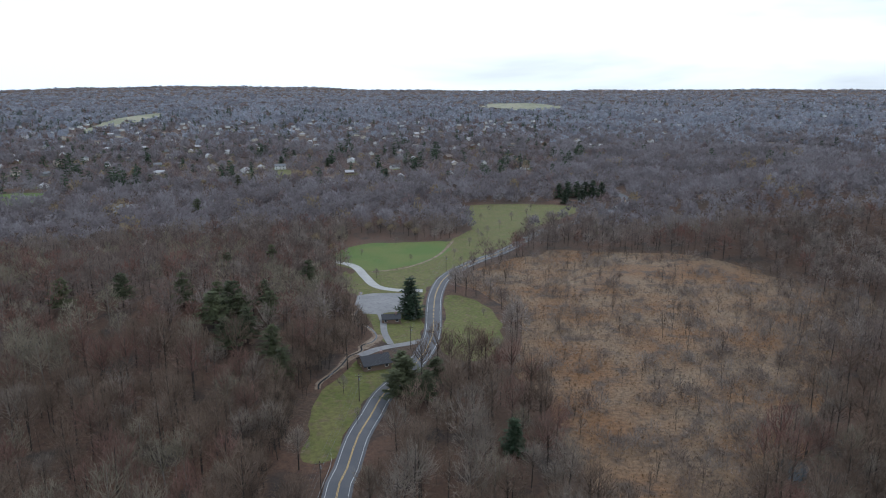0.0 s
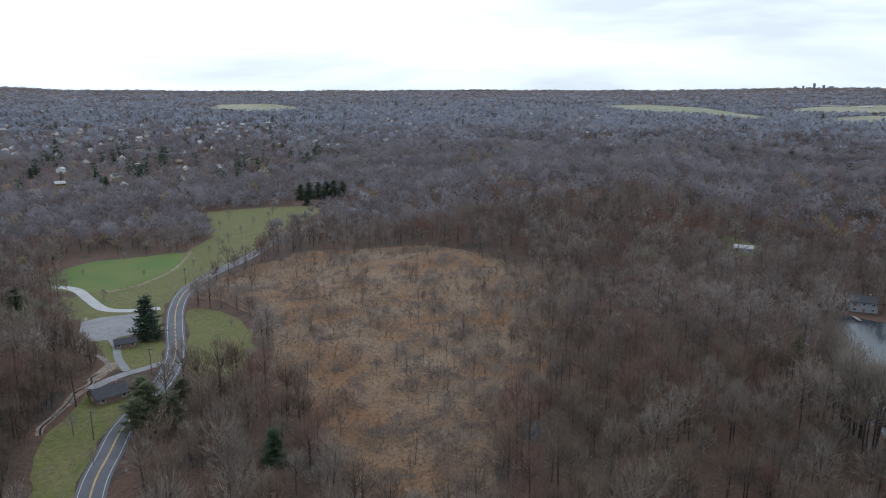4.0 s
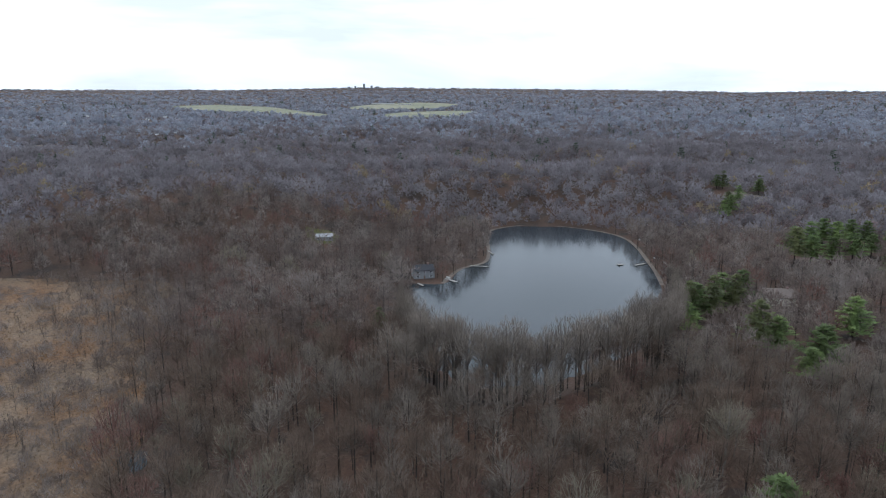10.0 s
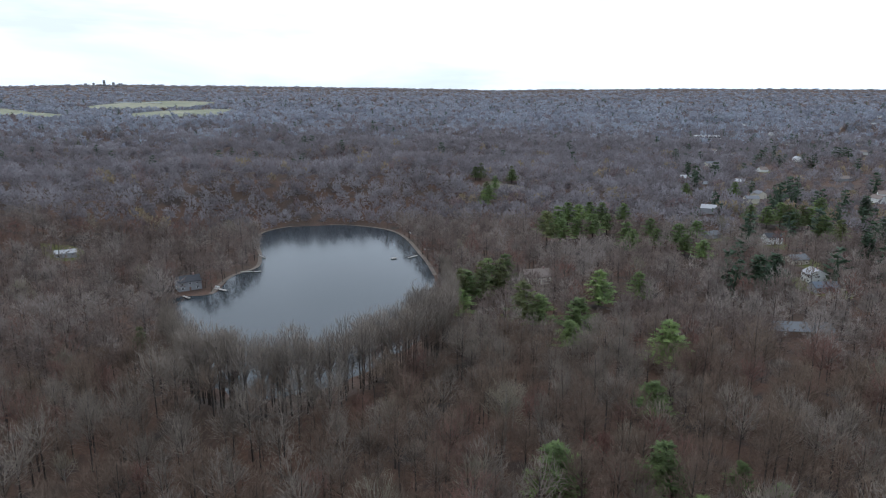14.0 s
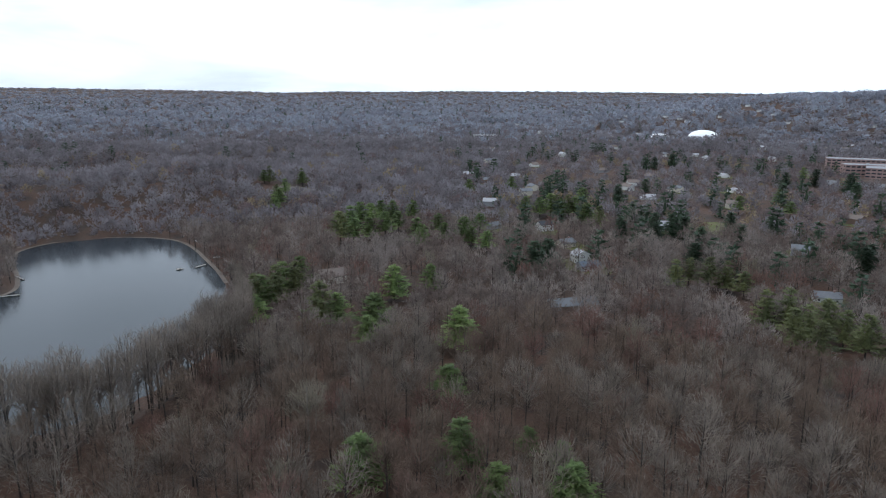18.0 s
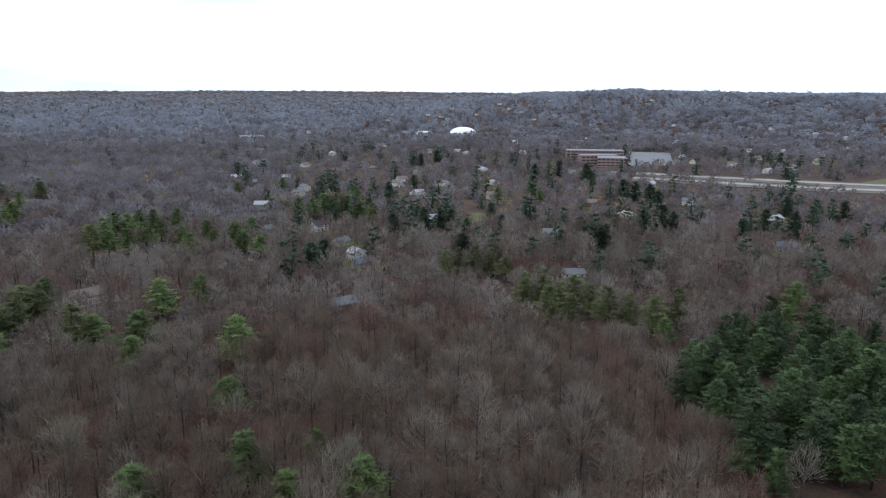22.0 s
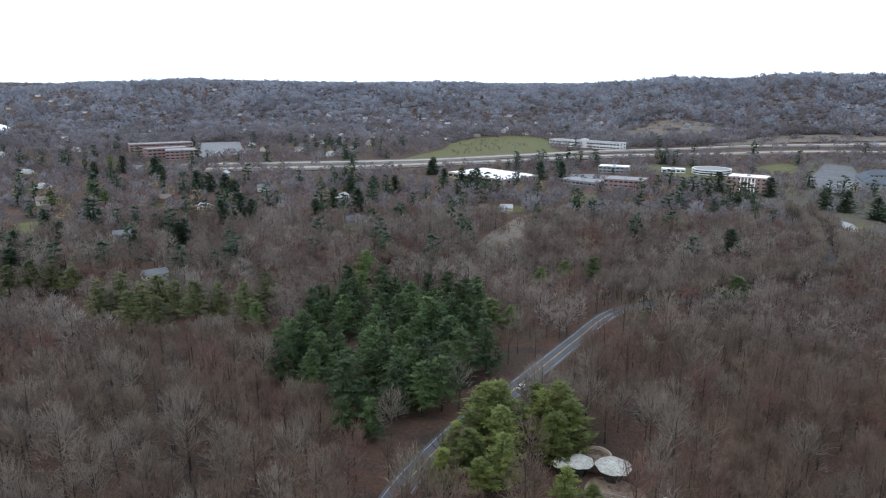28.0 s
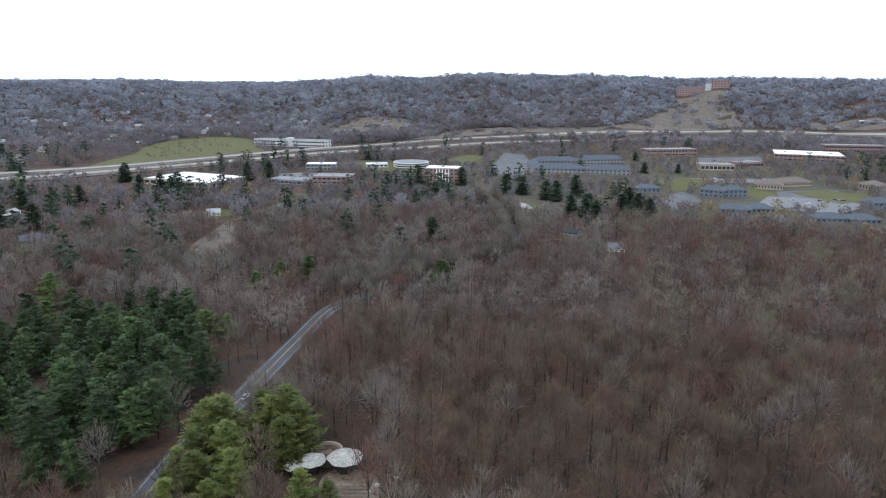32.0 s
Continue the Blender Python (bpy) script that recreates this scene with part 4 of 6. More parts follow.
# cars parked far off
def car(m, paint, label, group="parked cars"):
    base = thing("car", m, label, "car", group)
    bm = solid(bmesh.new(), [(-2.2, -0.88, 0.35), (2.2, -0.88, 0.35), (2.2, 0.88, 0.35), (-2.2, 0.88, 0.35), (-2.25, -0.9, 0.85), (2.25, -0.9, 0.8), (2.25, 0.9, 0.8), (-2.25, 0.9, 0.85)],
               [(3, 2, 1, 0), (4, 5, 6, 7), (0, 1, 5, 4), (1, 2, 6, 5), (2, 3, 7, 6), (3, 0, 4, 7)])
    part("body", bm, paint, base)
    bm = solid(bmesh.new(), [(-1.9, -0.84, 0.86), (1.1, -0.84, 0.84), (1.1, 0.84, 0.84), (-1.9, 0.84, 0.86), (-1.5, -0.7, 1.38), (0.4, -0.7, 1.38), (0.4, 0.7, 1.38), (-1.5, 0.7, 1.38)],
               [(3, 2, 1, 0), (4, 5, 6, 7), (0, 1, 5, 4), (1, 2, 6, 5), (2, 3, 7, 6), (3, 0, 4, 7)])
    part("cabin", bm, GLASS, base, "dark glazed cabin")
    box_part("roof", -1.48, -0.72, 1.385, 0.4, 0.72, 1.46, paint, base)
    for x in (-1.35, 1.35):
        for y in (-0.86, 0.86):
            bm = bmesh.new()
            bmesh.ops.create_cone(bm, cap_ends=True, segments=12, radius1=0.34, radius2=0.34, depth=0.22, matrix=Matrix.Translation((x, y, 0.34)) @ Matrix.Rotation(math.pi / 2, 4, "X"))
            part("wheel", bm, TYRE, base)
    return base


rr = random.Random(31)
car_kinds = {}
for cx, cy, n, spread_x, spread_y in ((-255, -700, 10, 35, 25), (38, -885, 6, 10, 40), (-225, -853, 8, 50, 12), (295, -785, 7, 35, 15), (885, -720, 16, 22, 45)):
    for k in range(n):
        x, y = cx + rr.uniform(-1, 1) * spread_x, cy + rr.uniform(-1, 1) * spread_y
        key = rr.choice(("white", "white", "silver", "dark", "red"))
        m = pose(x, y, ground_z(x, y) + 0.55, 0, 0, rr.choice((20, 110, 200)))
        if any((mm.inverted() @ m.translation).x > -3 and (mm.inverted() @ m.translation).x < L + 3 and -3 < (mm.inverted() @ m.translation).y < d + 3 for mm, L, d, h in FOOTPRINTS):
            continue
        if key in car_kinds:
            copy_thing(car_kinds[key], m)
        else:
            car_kinds[key] = car(m, {"white": CAR_WHITE, "silver": CAR_GREY, "dark": CAR_DARK, "red": CAR_RED}[key], f"{key} car parked in an asphalt yard")

# ---------------------------------------------------------------- houses
HOUSES = []  # x, y, radius to keep clear


def put_house(x, y, turn, *args, clear=11.0, **kw):
    HOUSES.append((x, y, clear))
    return house(pose(x, y, ground_z(x, y), 0, 0, turn), *args, **kw)


# lodge and house in the park
put_house(-26, 322, 8, 9, 5.5, 2.4, 1.6, BROWN_SIDING, SHINGLE_DARK, "dark timber park lodge with a long roof", clear=9, group="houses in the park")
put_house(-29, 267, 25, 12, 9.5, 2.5, 2.6, BROWN_SIDING, SHINGLE_DARK, "house with a broad dark shingle roof", clear=9, group="houses in the park", wing=False)
# houses by the pond and in the near woods
put_house(372, 357, -45, 13, 8, 3.0, 1.6, GREY_SIDING, SHINGLE_PALE, "low house with a pale metal roof in the woods", group="houses by the pond")
put_house(338, 240, -42, 13, 10, 5.4, 2.4, GREY_SIDING, SHINGLE_DARK, "grey two-storey house beside the pond", clear=7, group="houses by the pond")
put_house(258, 192, -30, 13, 10, 3.2, 2.6, BEIGE_SIDING, SHINGLE_GREY, "house with a grey roof at the pond shore", group="houses by the pond")
put_house(402, 45, -65, 17, 11, 4.8, 3.4, BEIGE_SIDING, SHINGLE_BROWN, "house with a brown hip roof on the wooded rise", group="houses by the pond")
put_house(346, -87, -82, 27, 12, 3.0, 2.6, BROWN_SIDING, SHINGLE_GREY, "long low house with a grey roof", clear=8, group="houses of the suburb")
put_house(445, -117, -160, 9, 11, 5.6, 2.6, WHITE_SIDING, SHINGLE_PALE, "white two-storey house with a pale roof")
put_house(424, -117, -75, 14, 9, 3.4, 2.4, GREY_SIDING, SHINGLE_BLUE, "blue-grey house with a slate roof")
put_house(490, -117, -60, 13, 10, 3.6, 2.6, BEIGE_SIDING, SHINGLE_GREY, "beige house with a grey roof")
put_house(548, -113, -70, 12, 9, 5.4, 2.6, WHITE_SIDING, SHINGLE_DARK, "white two-storey house with a dark roof")
put_house(545, -211, -80, 11, 9, 5.4, 2.8, GREY_SIDING, SHINGLE_PALE, "pale two-storey house among spruces")
put_house(455, -276, -120, 12, 9, 5.4, 2.6, GREY_SIDING, SHINGLE_GREY, "grey two-storey house among bare trees")
put_house(352, -412, -130, 15, 10, 4.8, 3.0, GREY_SIDING, SHINGLE_BLUE, "large blue-grey house with a slate roof", wing=True)
put_house(352, -231, -110, 14, 9, 3.0, 2.4, WHITE_SIDING, SHINGLE_GREY, "house with a white gable in the woods")
put_house(281, -536, -150, 11, 9, 3.0, 2.8, BEIGE_SIDING, SHINGLE_PALE, "small beige house with a pale roof")
put_house(299, -527, -160, 8, 6, 2.6, 2.0, BEIGE_SIDING, SHINGLE_BROWN, "tan garage with a gable roof")
put_house(-48, -470, 178, 12, 9, 3.0, 2.6, WHITE_SIDING, SHINGLE_GREY, "white house among bare trees")
put_house(-20, -505, 150, 11, 9, 4.8, 2.6, GREY_SIDING, SHINGLE_DARK, "dark-roofed house among bare trees")
put_house(20, -610, 130, 12, 9, 3.2, 2.8, WHITE_SIDING, SHINGLE_PALE, "white house with a pale roof beside spruces")
put_house(-242, 1011, 10, 16, 10, 5.2, 3.0, WHITE_SIDING, SHINGLE_GREY, "large white house above green lawns")

SUBURBS = (  # heading from, to, distance from, to, spacing, share
    (-34, 9, 900, 2250, 68, 0.50),
    (95, 141, 520, 1330, 58, 0.27),
    (136, 160, 1320, 1900, 62, 0.60),
    (10, 36, 1500, 2700, 95, 0.30),
    (98, 132, 1400, 2300, 85, 0.35),
)
styles = [(w, r, f"{a} house with a {b} roof among bare trees") for w, a in ((WHITE_SIDING, "white"), (WHITE_SIDING, "white"), (BEIGE_SIDING, "beige"), (GREY_SIDING, "grey"), (BROWN_SIDING, "brown"))
          for r, b in ((SHINGLE_GREY, "grey"), (SHINGLE_PALE, "pale"), (SHINGLE_BROWN, "brown"))]
house_rng = np.random.default_rng(77)
spots = []
for a0, a1, r0, r1, cell, share in SUBURBS:
    n = int(2 * r1 / cell) + 2
    gx, gy = np.meshgrid((np.arange(n) - n / 2) * cell, (np.arange(n) - n / 2) * cell)
    gx = gx.ravel() + house_rng.uniform(-0.3, 0.3, n * n) * cell
    gy = gy.ravel() + house_rng.uniform(-0.3, 0.3, n * n) * cell
    r, az = np.hypot(gx, gy), np.degrees(np.arctan2(gx, gy))
    ok = (r > r0) & (r < r1) & (az > a0) & (az < a1) & (house_rng.uniform(0, 1, n * n) < share)
    for ln in far_lines + lawn_lines:
        ok &= ~inside(gx, gy, ln)
    for ln in highway_lines:
        ok &= ~near_line(gx, gy, ln, 34)
    for m, L, d, h in FOOTPRINTS:
        c = m @ Vector((L / 2, d / 2, 0))
        ok &= np.hypot(gx - c.x, gy - c.y) > L / 2 + 14
    for hx, hy, hr in HOUSES:
        ok &= np.hypot(gx - hx, gy - hy) > 24
    spots += list(zip(gx[ok], gy[ok]))
spots.sort(key=lambda p: math.hypot(*p))
house_bank, far_house_tris = {}, []
for k, (x, y) in enumerate(spots):
    HOUSES.append((x, y, 9.0))
    near = math.hypot(x, y) < 1150
    style = int(house_rng.integers(0, len(styles)))
    turn = float(house_rng.choice((15, 105, 40, 130, 75)) + house_rng.uniform(-12, 12))
    m = pose(x, y, ground_z(x, y), 0, 0, turn)
    key = (style, near)
    if k >= 250:
        w, d, h, top = 6.0, 4.3, 4.6, 7.2
        q = [m @ Vector(p) for p in ((-w, -d, 0), (w, -d, 0), (w, d, 0), (-w, d, 0), (-w, -d, h), (w, -d, h), (w, d, h), (-w, d, h), (-w, 0, top), (w, 0, top))]
        far_house_tris.append(q)
    elif key in house_bank:
        copy_thing(house_bank[key], m)
    else:
        w, r, label = styles[style]
        two = style % 2 == 0
        house_bank[key] = house(m, 11 + (style % 4), 8.5 + (style % 3) * 0.7, 5.3 if two else 3.1, 2.4 + 0.3 * (style % 3), w, r, label, 1 if near else 0, near, wing=(style % 5 == 1))
if far_house_tris:
    for nm, faces, mat, lab in (("far_house_walls", ((0, 1, 5, 4), (2, 3, 7, 6), (1, 2, 6, 9, 5), (3, 0, 4, 8, 7)), WHITE_SIDING, "white walls of far houses in the woods"), ("far_house_roofs", ((4, 5, 9, 8), (6, 7, 8, 9)), SHINGLE_GREY, "grey roofs of far houses in the woods")):
        vs, fs = [], []
        for q in far_house_tris:
            b = len(vs)
            vs += q
            fs += [tuple(b + i for i in f) for f in faces]
        tagged(mesh_object(nm, vs, fs, mat), lab, "houses", kind="stuff")

verts, faces = [], []
lawn_rng = random.Random(19)
for hx, hy, hr in HOUSES[2:]:
    if 420 < math.hypot(hx, hy) < 1500:
        n, b0 = 12, len(verts)
        dx, dy = lawn_rng.uniform(-6, 6), lawn_rng.uniform(-6, 6)
        for k in range(n):
            a, rad = 2 * math.pi * k / n, hr * lawn_rng.uniform(1.0, 1.7)
            x, y = hx + dx + rad * math.cos(a), hy + dy + rad * math.sin(a)
            verts.append((x, y, ground_z(x, y) + 0.2 + 0.013 * (len(faces) % 23)))
        faces.append(tuple(range(b0, b0 + n)))
tagged(mesh_object("house_lawns", verts, faces, GRASS), "green and straw lawns round the suburban houses", "lawn", kind="stuff")
HOUSES += [(56, -178, 6.5), (66, -175, 6), (51, -168, 7), (49, -158, 7), (64, -184, 5), (50, -148, 5)]

# ---------------------------------------------------------------- woods
def tube(path, radii, sides=4):
    """Triangles of a tapering branch through the points of path."""
    path = [Vector(p) for p in path]
    rings = []
    for k, p in enumerate(path):
        d = (path[min(k + 1, len(path) - 1)] - path[max(k - 1, 0)]).normalized()
        u = d.orthogonal().normalized()
        w = d.cross(u)
        rings.append([p + (u * math.cos(a) + w * math.sin(a)) * radii[k] for a in (2 * math.pi * s / sides for s in range(sides))])
    tris = []
    for a, b in zip(rings[:-1], rings[1:]):
        for s in range(sides):
            t = (s + 1) % sides
            tris += [(a[s], a[t], b[t]), (a[s], b[t], b[s])]
    return tris


def blade(base, tip, width, rng):
    """One thin twig: a long triangle."""
    d = tip - base
    side = d.cross(Vector((rng.uniform(-1, 1), rng.uniform(-1, 1), rng.uniform(-1, 1)))).normalized() * width / 2
    return (base - side, base + side, tip)


def as_array(tris):
    return np.array([[tuple(v) for v in t] for t in tris], np.float32).reshape(-1, 3, 3)


def bare_tree(seed, tall, spread, limbs, twigs, width, sides=4, bole=0.32, trunk_radius=0.24, pale_limbs=False):
    """A leafless tree: a trunk that forks into steeply rising limbs, and fine upright twigs out to an uneven vase-shaped crown."""
    rng = random.Random(seed)
    wood, fine, lines = [], [], []
    lean = Vector((rng.uniform(-0.8, 0.8), rng.uniform(-0.8, 0.8), 0))
    top = Vector((0, 0, tall * 0.86)) + lean
    wood += tube([(0, 0, -0.6), lean * 0.4 + Vector((0, 0, tall * bole)), top], [trunk_radius, trunk_radius * 0.8, 0.05], sides)
    lines.append((Vector((0, 0, tall * 0.5)) + lean * 0.6, Vector((0, 0, tall * 0.66)) + lean * 0.8, top))
    low, deep = tall * (bole + 0.24), tall * (0.74 - bole)
    lobes = [rng.uniform(0.6, 1.2) for _ in range(7)]
    for k in range(limbs):
        a = k * 2.4 + rng.uniform(-0.5, 0.5)
        z0 = tall * (bole + (0.62 - bole) * k / limbs)
        out = spread * rng.uniform(0.4, 0.95) * (1.0 - 0.3 * k / limbs)
        b = Vector((0, 0, z0)) + lean * 0.6
        e = Vector((math.cos(a) * out, math.sin(a) * out, low + deep * rng.uniform(0.25, 0.9) * (1 - (out / spread) ** 2 * 0.45))) + lean
        m = b.lerp(e, 0.5) + Vector((math.cos(a) * out * 0.18, math.sin(a) * out * 0.18, -tall * 0.012))
        (fine if pale_limbs else wood).extend(tube([b, m, e], [trunk_radius * 0.55, trunk_radius * 0.36, 0.04], 3))
        lines.append((b, m, e))
    for k in range(twigs):
        b, m, e = lines[rng.randrange(len(lines))]
        u = rng.uniform(0.25, 1.0)
        p = b.lerp(m, u * 2) if u < 0.5 else m.lerp(e, u * 2 - 1)
        if rng.random() < 0.5:
            d = Vector((p.x, p.y, 0)) * 0.14 + Vector((rng.gauss(0, 0.4), rng.gauss(0, 0.4), rng.uniform(0.5, 1.4)))
            q = p + d.normalized() * rng.uniform(0.08, 0.2) * tall
        else:
            # out to the edge of the crown
            a = math.atan2(p.y - lean.y, p.x - lean.x) + rng.gauss(0, 0.6)
            f = min(1.0, abs(rng.gauss(0, 0.6)))
            lobe = lobes[int((a % 6.283) / 6.284 * 7)]
            o = spread * lobe * math.sin(f * math.pi / 2) * rng.uniform(0.8, 1.12)
            q = Vector((math.cos(a) * o, math.sin(a) * o, low + deep * (0.55 + 0.45 * lobe) * math.cos(f * math.pi / 2) * rng.uniform(0.8, 1.1))) + lean
            d = q - p
            reach = rng.uniform(0.12, 0.22) * tall
            if d.length > reach:
                p = q - (d.normalized() + Vector((rng.gauss(0, 0.25), rng.gauss(0, 0.25), rng.gauss(0.55, 0.25)))).normalized() * reach
        fine.append(blade(p, q, width * rng.uniform(0.6, 1.4), rng))
    return as_array(wood), as_array(fine)


def conifer(seed, tall, spread, whorls, per, needles, width, start=0.25, droop=0.1, taper=1.0, tuft=1.2):
    """An evergreen: trunk, and whorls of boughs that carry flat plumes of needles with gaps between the tiers."""
    rng = random.Random(seed)
    wood = tube([(0, 0, -0.5), (0, 0, tall * 0.5), (0, 0, tall * 0.97)], [0.30, 0.2, 0.04], 5)
    green = []
    for w in range(whorls):
        f = w / (whorls - 1)
        z = tall * (start + (0.96 - start) * f)
        reach = spread * ((1 - f) ** taper * 0.93 + 0.09) * rng.uniform(0.8, 1.1)
        n = max(3, int(per * (1 - 0.45 * f)))
        for b in range(n):
            a = 2 * math.pi * (b + rng.uniform(-0.38, 0.38)) / n + w * 0.9
            length = reach * rng.uniform(0.55, 1.15)
            d = Vector((math.cos(a), math.sin(a), 0))
            rise = rng.uniform(0.0, 0.25) - droop + 0.4 * f
            root = Vector((0, 0, z + rng.uniform(-0.04, 0.04) * tall))
            tip = root + d * length + Vector((0, 0, length * rise))
            wood += tube([root, tip], [0.07, 0.015], 3)
            for k in range(needles):
                u = rng.uniform(0.12, 1.0) ** 0.65
                p = root.lerp(tip, u) + Vector((rng.gauss(0, 0.17), rng.gauss(0, 0.17), 0)) * length * 0.8 * u + Vector((0, 0, 0.10 * length * u * u + rng.gauss(0, 0.10)))
                go = (d * rng.uniform(0.3, 1.0) + Vector((rng.gauss(0, 0.5), rng.gauss(0, 0.5), rng.uniform(-0.15, 0.32)))).normalized()
                q = p + go * tuft * rng.uniform(0.6, 1.25)
                side = go.cross(Vector((rng.gauss(0, 0.45), rng.gauss(0, 0.45), 1.0))).normalized() * width * rng.uniform(0.6, 1.4) / 2
                green.append((p - side * 0.5, q - go * tuft * 0.2 + side, q) if rng.random() < 0.5 else (p - side, p + side, q))
    # the close inner foliage
    core = [Vector((math.cos(a) * spread * 0.3, math.sin(a) * spread * 0.3, tall * (start + 0.05))) for a in (k * math.pi / 3.5 for k in range(7))]
    for k in range(7):
        green.append((core[k], core[(k + 1) % 7], Vector((0, 0, tall * 0.86))))
    return as_array(wood), as_array(green)


def tuft_tree(seed, tall, spread, blades, width):
    """A tuft: a vase of thin upright blades."""
    rng = random.Random(seed)
    tris = []
    for k in range(blades):
        a = rng.uniform(0, 2 * math.pi)
        o = spread * math.sqrt(rng.uniform(0, 1))
        top = Vector((math.cos(a) * o, math.sin(a) * o, tall * (1 - 0.38 * (o / spread) ** 2) * rng.uniform(0.82, 1.05)))
        base = Vector((math.cos(a) * o * 0.45, math.sin(a) * o * 0.45, tall * rng.uniform(0.05, 0.35)))
        d = (top - base)
        side = d.cross(Vector((rng.uniform(-1, 1), rng.uniform(-1, 1), rng.uniform(-0.3, 0.3)))).normalized() * width * rng.uniform(0.6, 1.3) / 2
        mid = base.lerp(top, 0.55)
        tris.append((mid - side, mid + side, top))
        tris.append((mid + side, mid - side, base))
    return as_array(tris)


def crown_twigs(seed, tall, spread, sprays, per, width, foot=0.45, length=(1.2, 2.6), fan=1.0, flat=0.0):
    """A bare crown: brooms of fine twigs set over an uneven dome, with gaps between them, each fanning outward and up."""
    rng = random.Random(seed)
    mid = tall * foot
    tris = []
    for k in range(sprays):
        a, up = k * 2.4 + rng.uniform(-0.5, 0.5), 1.0 - 1.22 * (k + 0.5) / sprays + rng.uniform(-0.08, 0.08)
        up = min(1.0, up)
        level = math.sqrt(max(0.0, 1 - up * up))
        n = Vector((math.cos(a) * level, math.sin(a) * level, up))
        u = rng.uniform(0.72, 1.08)
        heart = Vector((n.x * spread * u, n.y * spread * u, mid + n.z * u * (tall - mid)))
        axis = (n * 0.75 + Vector((rng.gauss(0, 0.2), rng.gauss(0, 0.2), 0.5))).normalized()
        for j in range(per):
            d = (axis + Vector((rng.gauss(0, 0.42), rng.gauss(0, 0.42), rng.gauss(0, 0.34)))).normalized() * rng.uniform(*length)
            p = heart + Vector((rng.gauss(0, 0.42), rng.gauss(0, 0.42), rng.gauss(0, 0.34))) * fan - axis * length[1] * rng.uniform(0.5, 1.3)
            lie = n * flat + Vector((rng.gauss(0, 1), rng.gauss(0, 1), rng.gauss(0, 1))) * (1 - flat)
            side = d.cross(lie).normalized() * width * rng.uniform(0.5, 1.4) / 2
            tris.append((p - side, p + side, p + d) if rng.random() < 0.6 else (p, p + d * 0.8 - side, p + d + side * 0.4))
    return as_array(tris)


def spray_tree(seed, tall, spread, twigs, width, foot=0.3, reach=(0.4, 0.75)):
    """A far bare tree: twig sprays laid over an uneven rounded crown, over a stem."""
    rng = random.Random(seed)
    lobes = [rng.uniform(0.7, 1.15) for _ in range(6)]
    tris = []
    mid = tall * (0.42 + 0.5 * foot)
    for k in range(twigs):
        a, f = rng.uniform(0, 6.283), min(1.0, math.sqrt(rng.uniform(0, 1.0)))
        lobe = lobes[int(a / 6.284 * 6)]
        o = spread * lobe * math.sin(f * math.pi / 2) * rng.uniform(0.8, 1.08)
        q = Vector((math.cos(a) * o, math.sin(a) * o, mid + (tall - mid) * (0.6 + 0.4 * lobe) * math.cos(f * math.pi / 2) * rng.uniform(0.8, 1.1)))
        n = Vector((q.x / spread, q.y / spread, (q.z - mid) / (tall - mid) + 0.12)).normalized()
        t = Vector((rng.gauss(0, 1), rng.gauss(0, 1), rng.gauss(0, 1))).cross(n).normalized()
        d = (t * 0.9 + n * rng.uniform(-0.1, 0.45) + Vector((0, 0, 0.2))).normalized() * spread * rng.uniform(*reach)
        side = d.cross(n + Vector((rng.gauss(0, 0.15), rng.gauss(0, 0.15), rng.gauss(0, 0.15)))).normalized() * width * rng.uniform(0.6, 1.4) / 2
        p = q - d
        tris.append((p, q - d * 0.25 - side, q - d * rng.uniform(-0.05, 0.15) + side))
    tris.append((Vector((-0.25, 0, 0)), Vector((0.25, 0.1, 0)), Vector((0, 0, tall * 0.7))))
    return as_array(tris)


def scatter(cell, r0, r1, a0, a1, rng):
    """Jittered places on a square grid, inside a ring sector."""
    n = int(2 * r1 / cell) + 2
    gx, gy = np.meshgrid((np.arange(n) - n / 2) * cell, (np.arange(n) - n / 2) * cell)
    gx = gx.ravel() + rng.uniform(-0.48, 0.48, n * n) * cell
    gy = gy.ravel() + rng.uniform(-0.48, 0.48, n * n) * cell
    r, az = np.hypot(gx, gy), np.degrees(np.arctan2(gx, gy))
    az = np.where(az < -100, az + 360, az)
    keep = (r > r0) & (r < r1) & (az > a0) & (az < a1)
    return gx[keep], gy[keep]


def stamp(name, x, y, templates, sizes, rng, material, label, category, sink=0.0, talls=None):
    """Many copies of a few templates, joined into one mesh of trees."""
    z = height(x, y) - sink
    turn = rng.uniform(0, 2 * math.pi, len(x))
    which = rng.integers(0, len(templates), len(x))
    out = []
    for k, tpl in enumerate(templates):
        pick = which == k
        if not pick.any():
            continue
        c, s = np.cos(turn[pick])[:, None, None], np.sin(turn[pick])[:, None, None]
        sc = sizes[pick][:, None, None]
        v = np.empty((pick.sum(), *tpl.shape), np.float32)
        v[..., 0] = (tpl[..., 0] * c - tpl[..., 1] * s) * sc + x[pick][:, None, None]
        v[..., 1] = (tpl[..., 0] * s + tpl[..., 1] * c) * sc + y[pick][:, None, None]
        v[..., 2] = tpl[..., 2] * (sc if talls is None else talls[pick][:, None, None]) + z[pick][:, None, None]
        out.append(v.reshape(-1, 3, 3))
    if not out:
        return None
    ob = triangles_object(name, np.concatenate(out), material)
    return tagged(ob, label, category, kind="stuff")


A0, A1 = -40.0, 212.0


